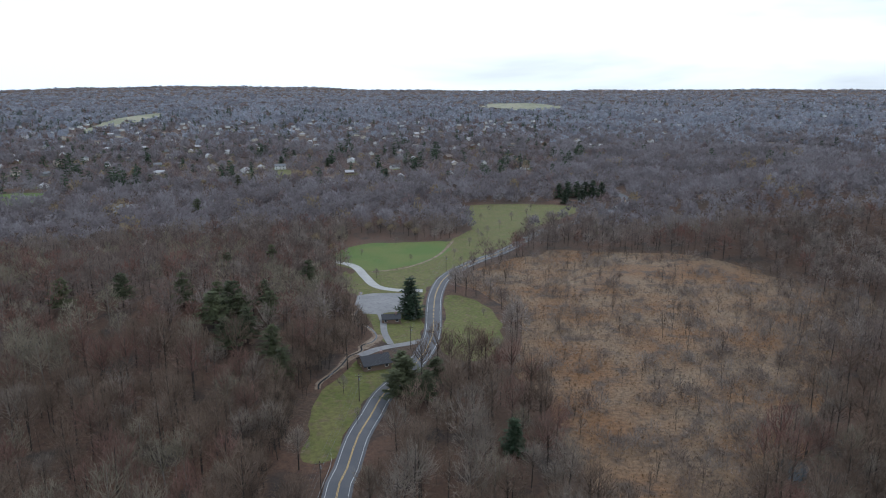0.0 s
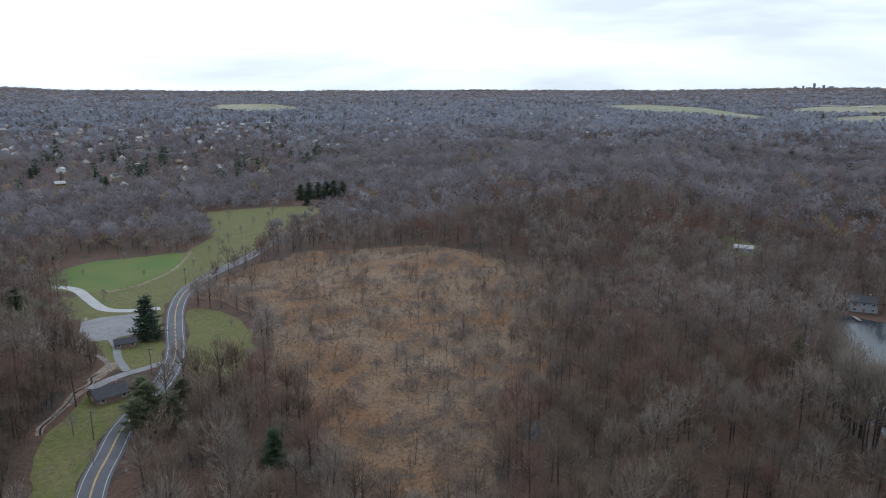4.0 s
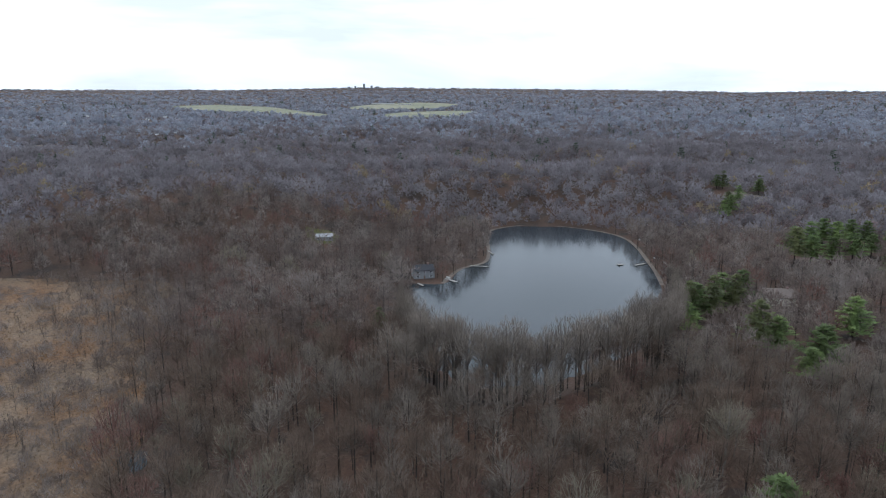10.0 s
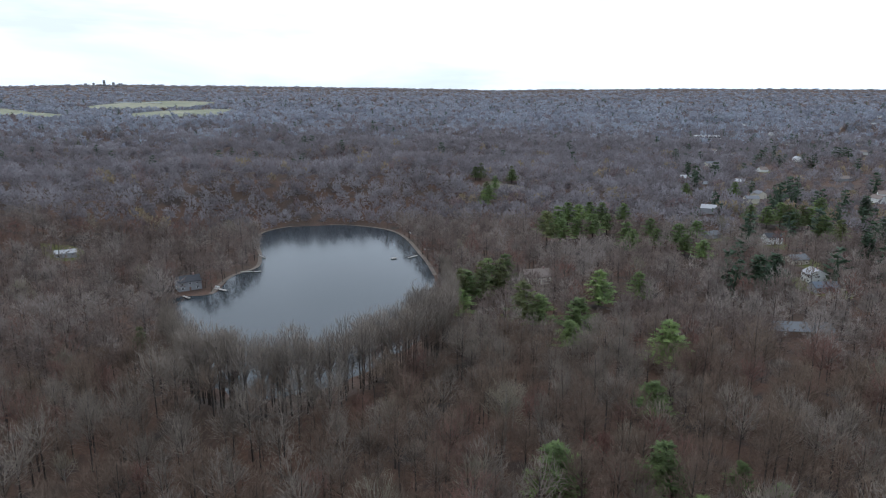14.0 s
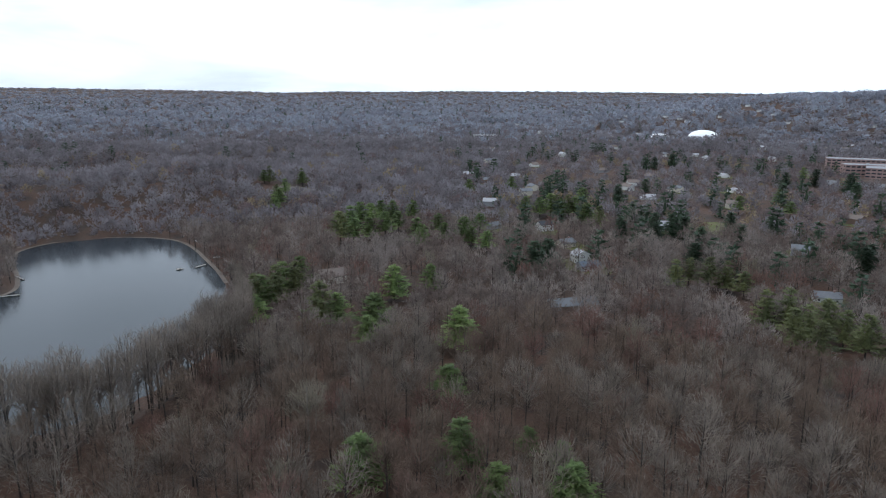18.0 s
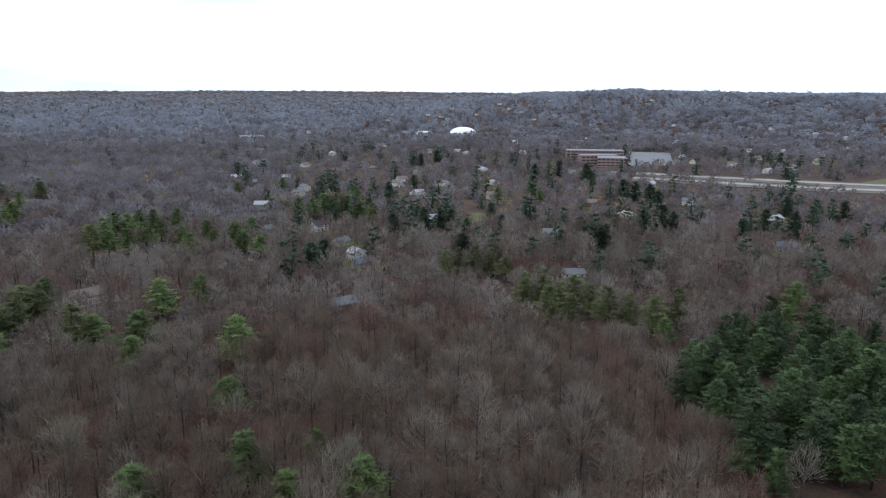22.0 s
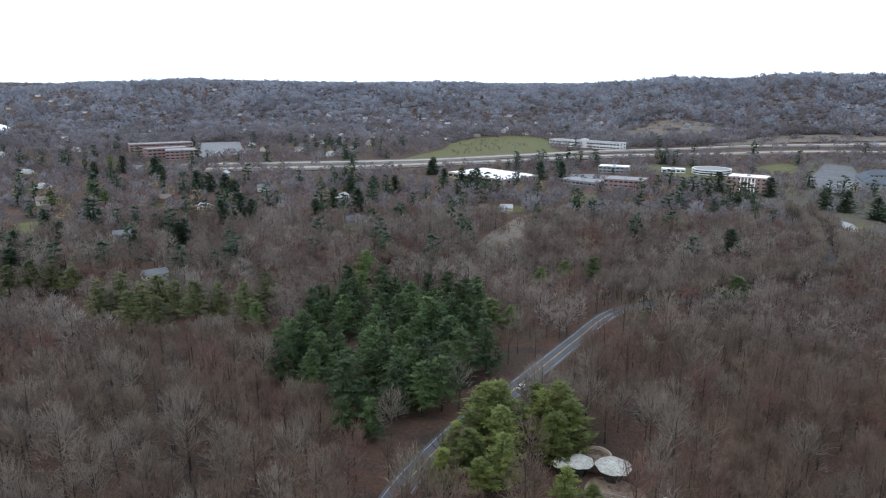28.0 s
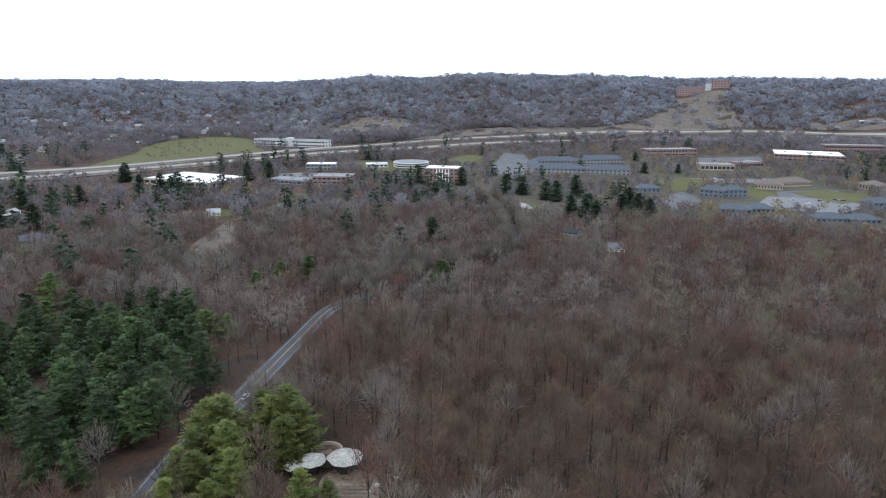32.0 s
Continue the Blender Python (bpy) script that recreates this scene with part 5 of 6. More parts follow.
def open_land(x, y, edge=0.0):
    """Where no tree stands: roads, water, lawns, lots, fields, buildings and yards."""
    south = road_line[:, 1] < -262
    hit = near_line(x, y, road_line[road_line[:, 1] > 0][::2], 8.0 + edge) | near_line(x, y, road_line[~south & (road_line[:, 1] < 20)][::2], 5.0) | near_line(x, y, road_line[south][::2], 3.4) | near_line(x, y, drive_line, 5) | near_line(x, y, drive2_line, 5) | near_line(x, y, creek_line, 4)
    hit |= inside(x, y, lake_line) | inside(x, y, lot_line)
    hit |= inside(x, y, np.array([(-4, 270), (28, 268), (33, 330), (18, 370), (0, 330)], float))  # grass and low scrub by the roadside lawn
    hit |= inside(x, y, np.array([(-50, 262), (-12, 262), (-12, 380), (-50, 380)], float))  # the park strip
    hit |= (x > 92) & (x < 112) & (y > -335) & (y < -206)  # the wide western verge of the road
    wet = 1.1 * sstep(-60, 40, x - 0.62 * (y - 160) - 95) + 0.9 * (patchy(x, y, 55.0, 33) - 0.5)
    hit |= inside(x, y, marsh_line) & (wet < 0.52)
    for ln in lawn_lines + far_lines:
        hit |= inside(x, y, ln)
    for ln in highway_lines:
        hit |= near_line(x, y, ln[ln[:, 0] < 620], 26) | near_line(x, y, ln[ln[:, 0] >= 620], 10)
    for m, L, d, h in FOOTPRINTS:
        inv = m.inverted()
        lx = inv[0][0] * x + inv[0][1] * y + inv[0][3]
        ly = inv[1][0] * x + inv[1][1] * y + inv[1][3]
        hit |= (lx > -5) & (lx < L + 5) & (ly > -34 - (30 if h > 12 else 0)) & (ly < d + 6)
    for hx, hy, hr in HOUSES:
        hit |= np.hypot(x - hx, y - hy) < hr
    return hit


def yards(x, y):
    """Front yards: the open ground that a house looks over towards the valley."""
    hit = np.zeros(len(x), bool)
    for hx, hy, hr in HOUSES:
        r = math.hypot(hx, hy)
        if r < 330:
            continue
        ux, uy = -hx / r, -hy / r
        along = (x - hx) * ux + (y - hy) * uy
        across = np.abs((x - hx) * uy - (y - hy) * ux)
        hit |= (along > 0) & (along < (0.085 if r < 620 else 0.07) * r + 8) & (across < hr * 0.85)
    return hit


def in_town(x, y):
    """Streets and offices, where trees are fewer and smaller."""
    r, az = np.hypot(x, y), np.degrees(np.arctan2(x, y))
    az = np.where(az < -100, az + 360, az)
    return ((az > 168) & (r > 580) & (r < 1330)) | ((az > 150) & (az <= 168) & (r > 660) & (r < 1020)) | ((az > 100) & (az < 150) & (r > 560) & (r < 1320)) | ((az < 9) & (r > 900) & (r < 2250))


def patchy(x, y, scale, seed):
    """Smooth random numbers over the land, about 0 to 1."""
    v = np.zeros(len(x))
    r = np.random.default_rng(seed)
    for k in range(5):
        a, b, c = r.uniform(-1, 1, 3)
        f = 2 ** (k * 0.5) / scale
        v += np.sin((x * a + y * b) * f * 6.3 + c * 9) * np.sin((x * b - y * a) * f * 5.1 + c * 5) / (1 + 0.4 * k)
    return 0.5 + 0.28 * v


# single evergreens: east, north, height
PINES_POND = [(350, 77, 18), (378, 70, 17), (395, 63, 16), (324, 74, 16), (321, 34, 17), (309, 15, 21), (292, 18, 16), (360, 7, 19), (376, -13, 17), (284, -23, 22), (237, -15, 15), (181, 13, 18), (188, -16, 17), (198, -38, 9), (190, -47, 9), (558, -151, 18), (660, -173, 18)]
PINES_RIDGE = [(538, 54, 17), (547, 46, 19), (564, 39, 20), (562, 30, 20), (577, 22, 20), (570, 12, 19), (506, 40, 18), (516, 29, 18), (524, 17, 18), (541, 7, 17), (578, -5, 18), (502, -7, 18), (486, -11, 17), (530, -25, 17), (506, -28, 15), (504, -43, 18), (492, -47, 16), (471, -56, 15), (535, -58, 15)]
PINES_FAR = [(730, 151, 16), (711, 126, 14), (763, 116, 15), (646, 120, 16), (629, 122, 14), (759, -117, 17), (745, -68, 15), (612, -108, 16), (606, -130, 18), (596, -138, 18), (604, -151, 17), (672, -379, 16), (599, -350, 15), (596, -118, 17), (616, -310, 17), (852, -510, 16)]
PINES_SOUTH = [(167, -24, 16), (164, -44, 17), (151, -51, 9), (245, -296, 17), (134, -364, 14), (148, -356, 12), (156, -341, 11), (56, -361, 16), (137, -269, 12), (145, -264, 14), (237, -206, 12), (224, -266, 14)]
PINES_GOLD = [(99, -160, 13), (97, -151, 12), (99, -168, 13), (91, -160, 11), (94, -143, 11), (77, -187, 21), (85, -187, 20), (71, -183, 17), (95, -180, 19), (55, -159, 9), (37, -152, 9), (97, -174, 20), (80, -182, 19), (73, -176, 17), (87, -168, 17), (91, -155, 16), (81, -157, 15), (62, -158, 11), (94, -146, 13), (83, -147, 13)]
SPRUCE_SOUTH = [(430, -83, 13), (432, -92, 14), (509, -164, 13), (524, -196, 13), (517, -207, 15), (510, -214, 13), (504, -190, 12), (480, -215, 12), (801, -495, 14), (745, -501, 14), (704, -481, 14), (607, -457, 15), (590, -460, 15), (561, -455, 14), (533, -444, 14), (417, -300, 12), (789, -451, 13), (978, -360, 13), (1017, -401, 13), (702, -222, 12), (774, -276, 12)]
SPRUCE_PARK = [(-17, 335, 17), (-15, 329, 13), (23, 200, 11), (125, 724, 14), (135, 728, 15), (145, 731, 15), (154, 729, 16), (162, 728, 15), (173, 734, 15), (126, 692, 13), (144, 697, 13), (-176, 1039, 12), (-78, 932, 12), (-263, 1204, 12), (-255, 1073, 12), (186, 1356, 13), (200, 1337, 13), (2, 1982, 12), (-801, 1464, 13)]
ROAD_PINES = [(-16, 244, 13), (-14, 239, 14), (-6, 234, 12), (-3, 247, 12), (-17, 232, 11), (-100, 280, 14), (-84, 275, 14), (-104, 300, 13), (-80, 300, 13), (-120, 300, 14), (-86, 312, 13), (-70, 262, 12)]
SPRUCE_TOWN = [(43, -699, 15), (26, -696, 15), (2, -673, 15), (-8, -666, 16), (-28, -699, 15), (-20, -590, 14), (-34, -588, 15), (-39, -553, 14), (-63, -591, 16), (-75, -642, 15), (-78, -600, 16), (-87, -599, 13), (-119, -887, 10), (-122, -1010, 9), (-161, -893, 9), (346, -744, 15), (322, -752, 16), (404, -660, 14), (387, -664, 15), (487, -725, 15), (81, -476, 14), (178, -741, 8), (95, -745, 13), (146, -755, 14)]
SPRUCE_WEST = [(446, -358, 14), (448, -377, 15), (436, -380, 14), (532, -262, 13), (491, -252, 12), (408, -291, 12), (427, -188, 12), (396, -413, 12), (420, -462, 13), (389, -460, 14), (450, -557, 12), (431, -570, 12), (467, -540, 13), (482, -714, 13), (428, -660, 12), (386, -650, 12)]
SPRUCE_HILL = [(-95, 292, 15), (-90, 263, 14), (-90, 287, 13), (-76, 370, 14), (-113, 434, 13), (-128, 388, 13), (-145, 294, 13), (-233, 637, 12), (-63, 247, 12), (-250, 823, 13), (-172, 292, 12)]
OLIVE_BAND = [(305, -171, 15), (305, -182, 15), (288, -182, 15), (293, -194, 15), (283, -196, 14), (280, -170, 14), (269, -177, 13), (268, -196, 14), (260, -204, 13), (246, -207, 14), (252, -226, 14), (385, -167, 13), (373, -173, 14), (370, -183, 13), (376, -155, 13), (356, -186, 12), (600, -135, 15), (604, -146, 15), (562, -150, 15), (544, -157, 15)]
OLIVE_MISC = [(246, 200, 9), (550, 746, 12), (618, 688, 13), (626, 675, 13), (628, 654, 13), (1093, 1050, 13), (1130, 1058, 13), (1078, 982, 13), (1138, 1015, 13), (345, 79, 15), (357, 70, 16), (376, 63, 15), (320, 42, 16), (498, 49, 18), (740, 147, 14), (664, 126, 14), (780, 119, 14)]
WILLOWS = [(-52, 551, 13), (-42, 532, 12), (-28, 539, 13), (-22, 523, 11), (-61, 540, 12), (-95, 496, 12), (-78, 467, 11), (-146, 1376, 13), (-290, 819, 12), (-266, 775, 12)]
PALES = [(549, -77, 20), (-18, -187, 15), (148, 149, 15), (81, -288, 15), (110, 178, 13), (232, -160, 17), (222, -150, 16), (160, -152, 17)]
LAWN_TREES = [(-22, 452, 6), (8, 468, 7), (48, 566, 9), (62, 604, 9), (34, 602, 8), (12, 446, 6), (78, 622, 9), (44, 640, 9), (28, 534, 8), (-36, 506, 7), (-58, 470, 6), (-41, 404, 8), (-19, 393, 7), (-68, 427, 11), (-62, 430, 10), (-38, 240, 9), (18, 384, 9), (21, 336, 5), (-30, 218, 7), (85, 650, 9), (20, 500, 8), (30, 520, 8), (36, 540, 9)]
PLANTATION = [(210, -199), (227, -239), (235, -282), (195, -300), (160, -282), (131, -240), (118, -205), (119, -176), (130, -150), (158, -163), (180, -165)]

every = [p for group in (PINES_POND, PINES_RIDGE, PINES_FAR, PINES_SOUTH, PINES_GOLD, SPRUCE_SOUTH, SPRUCE_PARK, SPRUCE_TOWN, SPRUCE_WEST, SPRUCE_HILL, OLIVE_BAND, OLIVE_MISC, ROAD_PINES, WILLOWS, PALES) for p in group]
grove_rng = np.random.default_rng(21)
gx, gy = scatter(10.6, 120, 340, 100, 200, grove_rng)
grove = inside(gx, gy, curve_points(PLANTATION, 5.0, True)) & ~near_line(gx, gy, road_line, 10)
grove_pines = [(float(x), float(y), float(h)) for x, y, h in zip(gx[grove], gy[grove], grove_rng.uniform(12, 21, grove.sum()))]
every += grove_pines


def crowded(x, y):
    """Too near to an evergreen, or in the pine grove."""
    hit = inside(x, y, curve_points(PLANTATION, 5.0, True))
    for px, py, h in every:
        r = math.hypot(px, py)
        ux, uy = -px / r, -py / r
        along, across = (x - px) * ux + (y - py) * uy, np.abs((x - px) * uy - (y - py) * ux)
        hit |= np.hypot(x - px, y - py) < 4.2
        hit |= (along > 0) & (along < 5 + 0.06 * r) & (across < 4.0 + 0.003 * r)
    return hit


rng = np.random.default_rng(7)
rings = []
for cell, r0, r1 in ((8.3, 122, 290), (8.8, 290, 560), (11.2, 560, 1280)):
    x, y = scatter(cell, r0, r1, A0, A1, rng)
    keep = ~open_land(x, y) & ~crowded(x, y)
    keep &= ~(inside(x, y, marsh_line) & (rng.uniform(0, 1, len(x)) < 0.72))
    keep &= ~(yards(x, y) & (rng.uniform(0, 1, len(x)) < 0.85))
    keep &= ~(in_town(x, y) & (rng.uniform(0, 1, len(x)) < np.where((x < 120) & (y < -560), 0.2, 0.42)))
    for ln in highway_lines:
        keep &= ~(near_line(x, y, ln[ln[:, 0] < 620], 60) & (rng.uniform(0, 1, len(x)) < 0.72))
    # saplings and gaps: bare litter shows in places
    keep &= rng.uniform(0, 1, len(x)) < 0.80 + 0.25 * patchy(x, y, 60, 3)
    rings.append((x[keep], y[keep]))
(nx, ny), (mx, my), (fx, fy) = rings

KINDS = (
    ("grey", TWIG_GREY, BARK_DARK, "tall leafless grey tree on the litter floor", 190, "ash_tree"),
    ("brown", TWIG_BROWN, BARK_DARK, "leafless brown tree on the litter floor", 190, "oak_tree"),
    ("red", TWIG_RED, BARK_DARK, "leafless tree hazed with reddish buds", 90, "maple_tree"),
    ("pale", TWIG_PALE, BARK_GREY, "leafless tree with pale bleached twigs", 60, "birch_tree"),
)


def species(x, y, seed):
    v = 0.6 * patchy(x, y, 130.0, seed) + 0.4 * patchy(x, y, 45.0, seed + 1) + rng.normal(0, 0.14, len(x))
    # the west slope is darker oak woods
    v += 0.25 * sstep(-30, -60, x) * sstep(520, 400, y)
    return np.where(v < 0.43, 0, np.where(v < 0.75, 1, np.where(v < 0.90, 2, 3)))


def planted(name, trunk_mesh, crown_mesh, x, y, size, turn, label, category, group, tilt=0.0, wide=1.0):
    """One tree that stands alone: a trunk and a crown under an empty at its foot."""
    base = thing(name, pose(x, y, ground_z(x, y), tilt, 0, turn) @ Matrix.Diagonal((size * wide, size * wide, size, 1)), label, category, group)
    for nm, me in (("trunk", trunk_mesh), ("crown", crown_mesh)):
        ob = new(nm, me)
        ob.parent = base
    return base


def tree_meshes(tpl, bark, leaf):
    out = []
    for nm, tris, mat in (("trunk", tpl[0], bark), ("crown", tpl[1], leaf)):
        ob = triangles_object(nm, tris, mat)
        out.append(ob.data)
        bpy.data.objects.remove(ob)
    return out


near_kind, mid_kind, far_kind = species(nx, ny, 11), species(mx, my, 11), species(fx, fy, 11)
streets = in_town(fx, fy)
far_kind = np.where(streets & (rng.uniform(0, 1, len(fx)) < 0.30), 2, np.where(streets & (rng.uniform(0, 1, len(fx)) < 0.07), 3, far_kind))
for k, (tone, twig, bark, label, most, kind_name) in enumerate(KINDS):
    full = []
    for i in range(6):
        tall, wide = 18.0 + 1.3 * i, 5.0 + 0.5 * i
        stem = bare_tree(100 * k + i, tall, wide, 13, 120, 0.1, 4, 0.4, 0.27, True)
        full.append((stem[0], np.concatenate((stem[1], crown_twigs(160 + 100 * k + i, tall, wide, 28, 11, 0.19, 0.52, (1.3, 2.9), 1.5)))))
    light = []
    for i in range(6):
        tall, wide = 15.5 + 1.1 * i, 5.0 + 0.45 * i
        stem = bare_tree(500 + 100 * k + i, tall, wide, 4, 16, 0.2, 3, 0.36, 0.26, True)
        light.append((stem[0], np.concatenate((stem[1], crown_twigs(560 + 100 * k + i, tall, wide, 22, 10, 0.40, 0.48, (1.4, 2.8), 1.6, 0.4)))))
    sel = np.nonzero(near_kind == k)[0]
    sel = sel[np.argsort(np.hypot(nx[sel], ny[sel]))]
    meshes = [tree_meshes(t, bark, twig) for t in full]
    for i in sel[:most]:
        tm, cm = meshes[int(rng.integers(0, 6))]
        planted(kind_name, tm, cm, float(nx[i]), float(ny[i]), float(rng.uniform(0.72, 1.15)), float(rng.uniform(0, 360)), label, "tree", f"bare {tone} trees of the valley woods", float(rng.uniform(-3, 3)))
    x, y = nx[sel[most:]], ny[sel[most:]]
    size = rng.uniform(0.72, 1.15, len(x))
    for what, idx, mat in (("trunks", 0, bark), ("twigs", 1, twig)):
        stamp(f"woods_{what}", x, y, [t[idx] for t in full], size, np.random.default_rng(50 + k), mat, f"{what} of the bare {tone} woods", "woods")
    sel = mid_kind == k
    x, y = mx[sel], my[sel]
    size = rng.uniform(0.70, 1.15, len(x))
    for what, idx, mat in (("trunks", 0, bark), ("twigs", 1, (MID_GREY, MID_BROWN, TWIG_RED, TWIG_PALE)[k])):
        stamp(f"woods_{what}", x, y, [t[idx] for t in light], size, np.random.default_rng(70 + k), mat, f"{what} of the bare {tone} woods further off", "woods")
    sel = far_kind == k
    x, y = fx[sel], fy[sel]
    town = in_town(x, y)
    size = rng.uniform(0.62, 1.15, len(x)) * np.where(town, np.where((x < 120) & (y < -560), 0.72, 0.85), 1.0)
    # the woods colours of this ring already carry some painted haze
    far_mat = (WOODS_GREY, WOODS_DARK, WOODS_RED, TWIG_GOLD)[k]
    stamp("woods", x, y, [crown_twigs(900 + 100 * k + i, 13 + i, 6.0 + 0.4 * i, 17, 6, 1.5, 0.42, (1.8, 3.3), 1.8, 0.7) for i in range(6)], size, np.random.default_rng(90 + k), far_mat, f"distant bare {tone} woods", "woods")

# slender young trees and saplings under the old ones
x, y = scatter(7.6, 122, 330, A0, A1, rng)
keep = ~open_land(x, y) & ~crowded(x, y) & ~inside(x, y, marsh_line) & (rng.uniform(0, 1, len(x)) < 0.25 + 0.6 * patchy(x, y, 70, 29))
x, y = x[keep], y[keep]
sapling = []
for i in range(5):
    stem = bare_tree(1300 + i, 8.0 + 1.3 * i, 2.0 + 0.25 * i, 5, 30, 0.09, 3, 0.3, 0.09, True)
    sapling.append((stem[0], np.concatenate((stem[1], crown_twigs(1350 + i, 8.0 + 1.3 * i, 2.0 + 0.25 * i, 10, 7, 0.1, 0.5, (0.8, 1.8), 0.8)))))
size = rng.uniform(0.6, 1.25, len(x))
for what, idx, mat in (("trunks", 0, BARK_DARK), ("twigs", 1, TWIG_BROWN)):
    stamp(f"sapling_{what}", x, y, [t[idx] for t in sapling], size, np.random.default_rng(58), mat, f"{what} of slender brown saplings in the woods", "woods")

# trees close along the southern stretch of the road
lane = road_line[(road_line[:, 1] < -322) & (road_line[:, 1] > -620)]
along = np.gradient(lane, axis=0)
along /= np.hypot(along[:, :1], along[:, 1:])
sx, sy = [], []
for off in (-9.0, -6.2, 6.2, 9.0):
    sx.append(lane[:, 0] + along[:, 1] * off + rng.uniform(-1, 1, len(lane))), sy.append(lane[:, 1] - along[:, 0] * off + rng.uniform(-2, 2, len(lane)))
sx, sy = np.concatenate(sx), np.concatenate(sy)
size = rng.uniform(0.8, 1.15, len(sx))
verge = [bare_tree(700 + i, 16 + i, 5.2, 9, 240, 0.15, 4, 0.3, 0.2) for i in range(4)]
for what, idx, mat in (("trunks", 0, BARK_DARK), ("twigs", 1, TWIG_GREY)):
    stamp(f"roadside_{what}", sx, sy, [t[idx] for t in verge], size, np.random.default_rng(61), mat, f"{what} of bare trees overhanging the road", "woods")

# bare trees close on the western verge of the road by the shell-roofed house
verge_tpl = [tree_meshes(v, BARK_DARK, TWIG_BROWN) for v in verge]
for k, (x, y) in enumerate([(93, -147), (96, -160), (99, -153), (89, -131), (96, -139), (87, -116), (92, -124), (84, -137)]):
    planted("oak_tree", *verge_tpl[k % 4], x, y, 0.8 + 0.05 * (k % 5), 47 * k, "leafless brown tree on the road verge", "tree", "bare trees on the road verge", 2 - k % 4)

# far woods, out to the skyline, in two belts
r = 1275.0
px, py, ps = [], [], []
while r < 4850:
    n = 560 if r < 2100 else 600
    a = np.radians(np.linspace(A0, A1, n) + rng.uniform(-0.22, 0.22, n))
    rr_ = r * (1 + rng.uniform(-0.008, 0.008, n))
    px.append(rr_ * np.sin(a)), py.append(rr_ * np.cos(a)), ps.append(rr_ / 1280)
    r *= 1.0125 if r < 2100 else 1.0175
px, py, ps = np.concatenate(px), np.concatenate(py), np.concatenate(ps)
bare_hill = np.zeros(len(px), bool)
for ln in hill_lines:
    bare_hill |= inside(px, py, ln)
keep = ~open_land(px, py) | (bare_hill & (rng.uniform(0, 1, len(px)) < 0.22))
keep &= ~(yards(px, py) & (rng.uniform(0, 1, len(px)) < 0.85))
keep &= ~(in_town(px, py) & (rng.uniform(0, 1, len(px)) < 0.35))
for ln in highway_lines:
    keep &= ~(near_line(px, py, ln, 50) & (rng.uniform(0, 1, len(px)) < 0.7))
px, py, ps = px[keep], py[keep], ps[keep]
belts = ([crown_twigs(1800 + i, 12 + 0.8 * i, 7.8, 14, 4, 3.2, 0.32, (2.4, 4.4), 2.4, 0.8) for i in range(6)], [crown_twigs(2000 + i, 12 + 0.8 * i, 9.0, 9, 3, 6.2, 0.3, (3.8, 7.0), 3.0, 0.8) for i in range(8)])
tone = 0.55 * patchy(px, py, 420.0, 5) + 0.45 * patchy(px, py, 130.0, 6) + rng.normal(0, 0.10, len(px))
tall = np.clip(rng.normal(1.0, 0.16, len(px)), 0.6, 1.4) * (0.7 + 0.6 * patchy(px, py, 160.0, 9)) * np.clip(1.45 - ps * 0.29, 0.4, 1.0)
# painted haze sets in gradually: browner, less hazed colours thin out with distance
thin_haze = rng.uniform(0, 1, len(px)) < 1.15 - (ps - 1) / 0.6
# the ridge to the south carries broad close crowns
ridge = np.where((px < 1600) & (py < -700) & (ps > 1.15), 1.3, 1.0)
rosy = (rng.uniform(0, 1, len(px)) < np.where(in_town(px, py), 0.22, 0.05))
for k, (mat, label, t0, t1) in enumerate(((WOODS, "woods out to the skyline, painted pale grey-violet for haze", -9, 0.47), (WOODS_BROWN, "woods out to the skyline, brown-grey with painted haze", 0.47, 0.60), (WOODS_SHADE, "darker woods out to the skyline, with haze in their colour", 0.60, 9), (WOODS_RED, "far maples with reddish buds, paled by painted haze", 0, 0))):
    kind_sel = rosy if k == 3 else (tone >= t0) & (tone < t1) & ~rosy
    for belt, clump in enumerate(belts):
        for less_hazed in (True, False):
            sel = kind_sel & ((ps > 1.64) if belt else (ps <= 1.64)) & (thin_haze == less_hazed)
            belt_mat = (WOODS_GREY, WOODS_DARK, WOODS_DARK, WOODS_RED)[k] if less_hazed else mat
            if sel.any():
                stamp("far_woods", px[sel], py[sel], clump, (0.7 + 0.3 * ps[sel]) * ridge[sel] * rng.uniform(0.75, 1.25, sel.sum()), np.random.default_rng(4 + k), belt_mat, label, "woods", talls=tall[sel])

# ---------------------------------------------------------------- evergreens and lone trees
white_pine = [conifer(10 + s, 18, 5.6 + 0.5 * (s % 2), 10, 7, 42, 0.56, 0.14 + 0.05 * s, 0.06, 0.8, 1.45) for s in range(4)]
spruce_tpl = [conifer(30 + s, 14, 4.6, 11, 8, 20, 0.8, 0.06, 0.2, 0.8, 1.7) for s in range(3)]
pine_bank = {}
for s, tpl in enumerate(white_pine):
    for nm, mat in (("pine", NEEDLE), ("fresh", NEEDLE_FRESH), ("gold", NEEDLE_GOLD), ("olive", NEEDLE_OLIVE), ("hill", NEEDLE_DULL)):
        pine_bank[nm, s] = tree_meshes(tpl, BARK_DARK, mat)
for s, tpl in enumerate(spruce_tpl):
    pine_bank["spruce", s] = tree_meshes(tpl, BARK_DARK, NEEDLE_DARK)
er = random.Random(5)
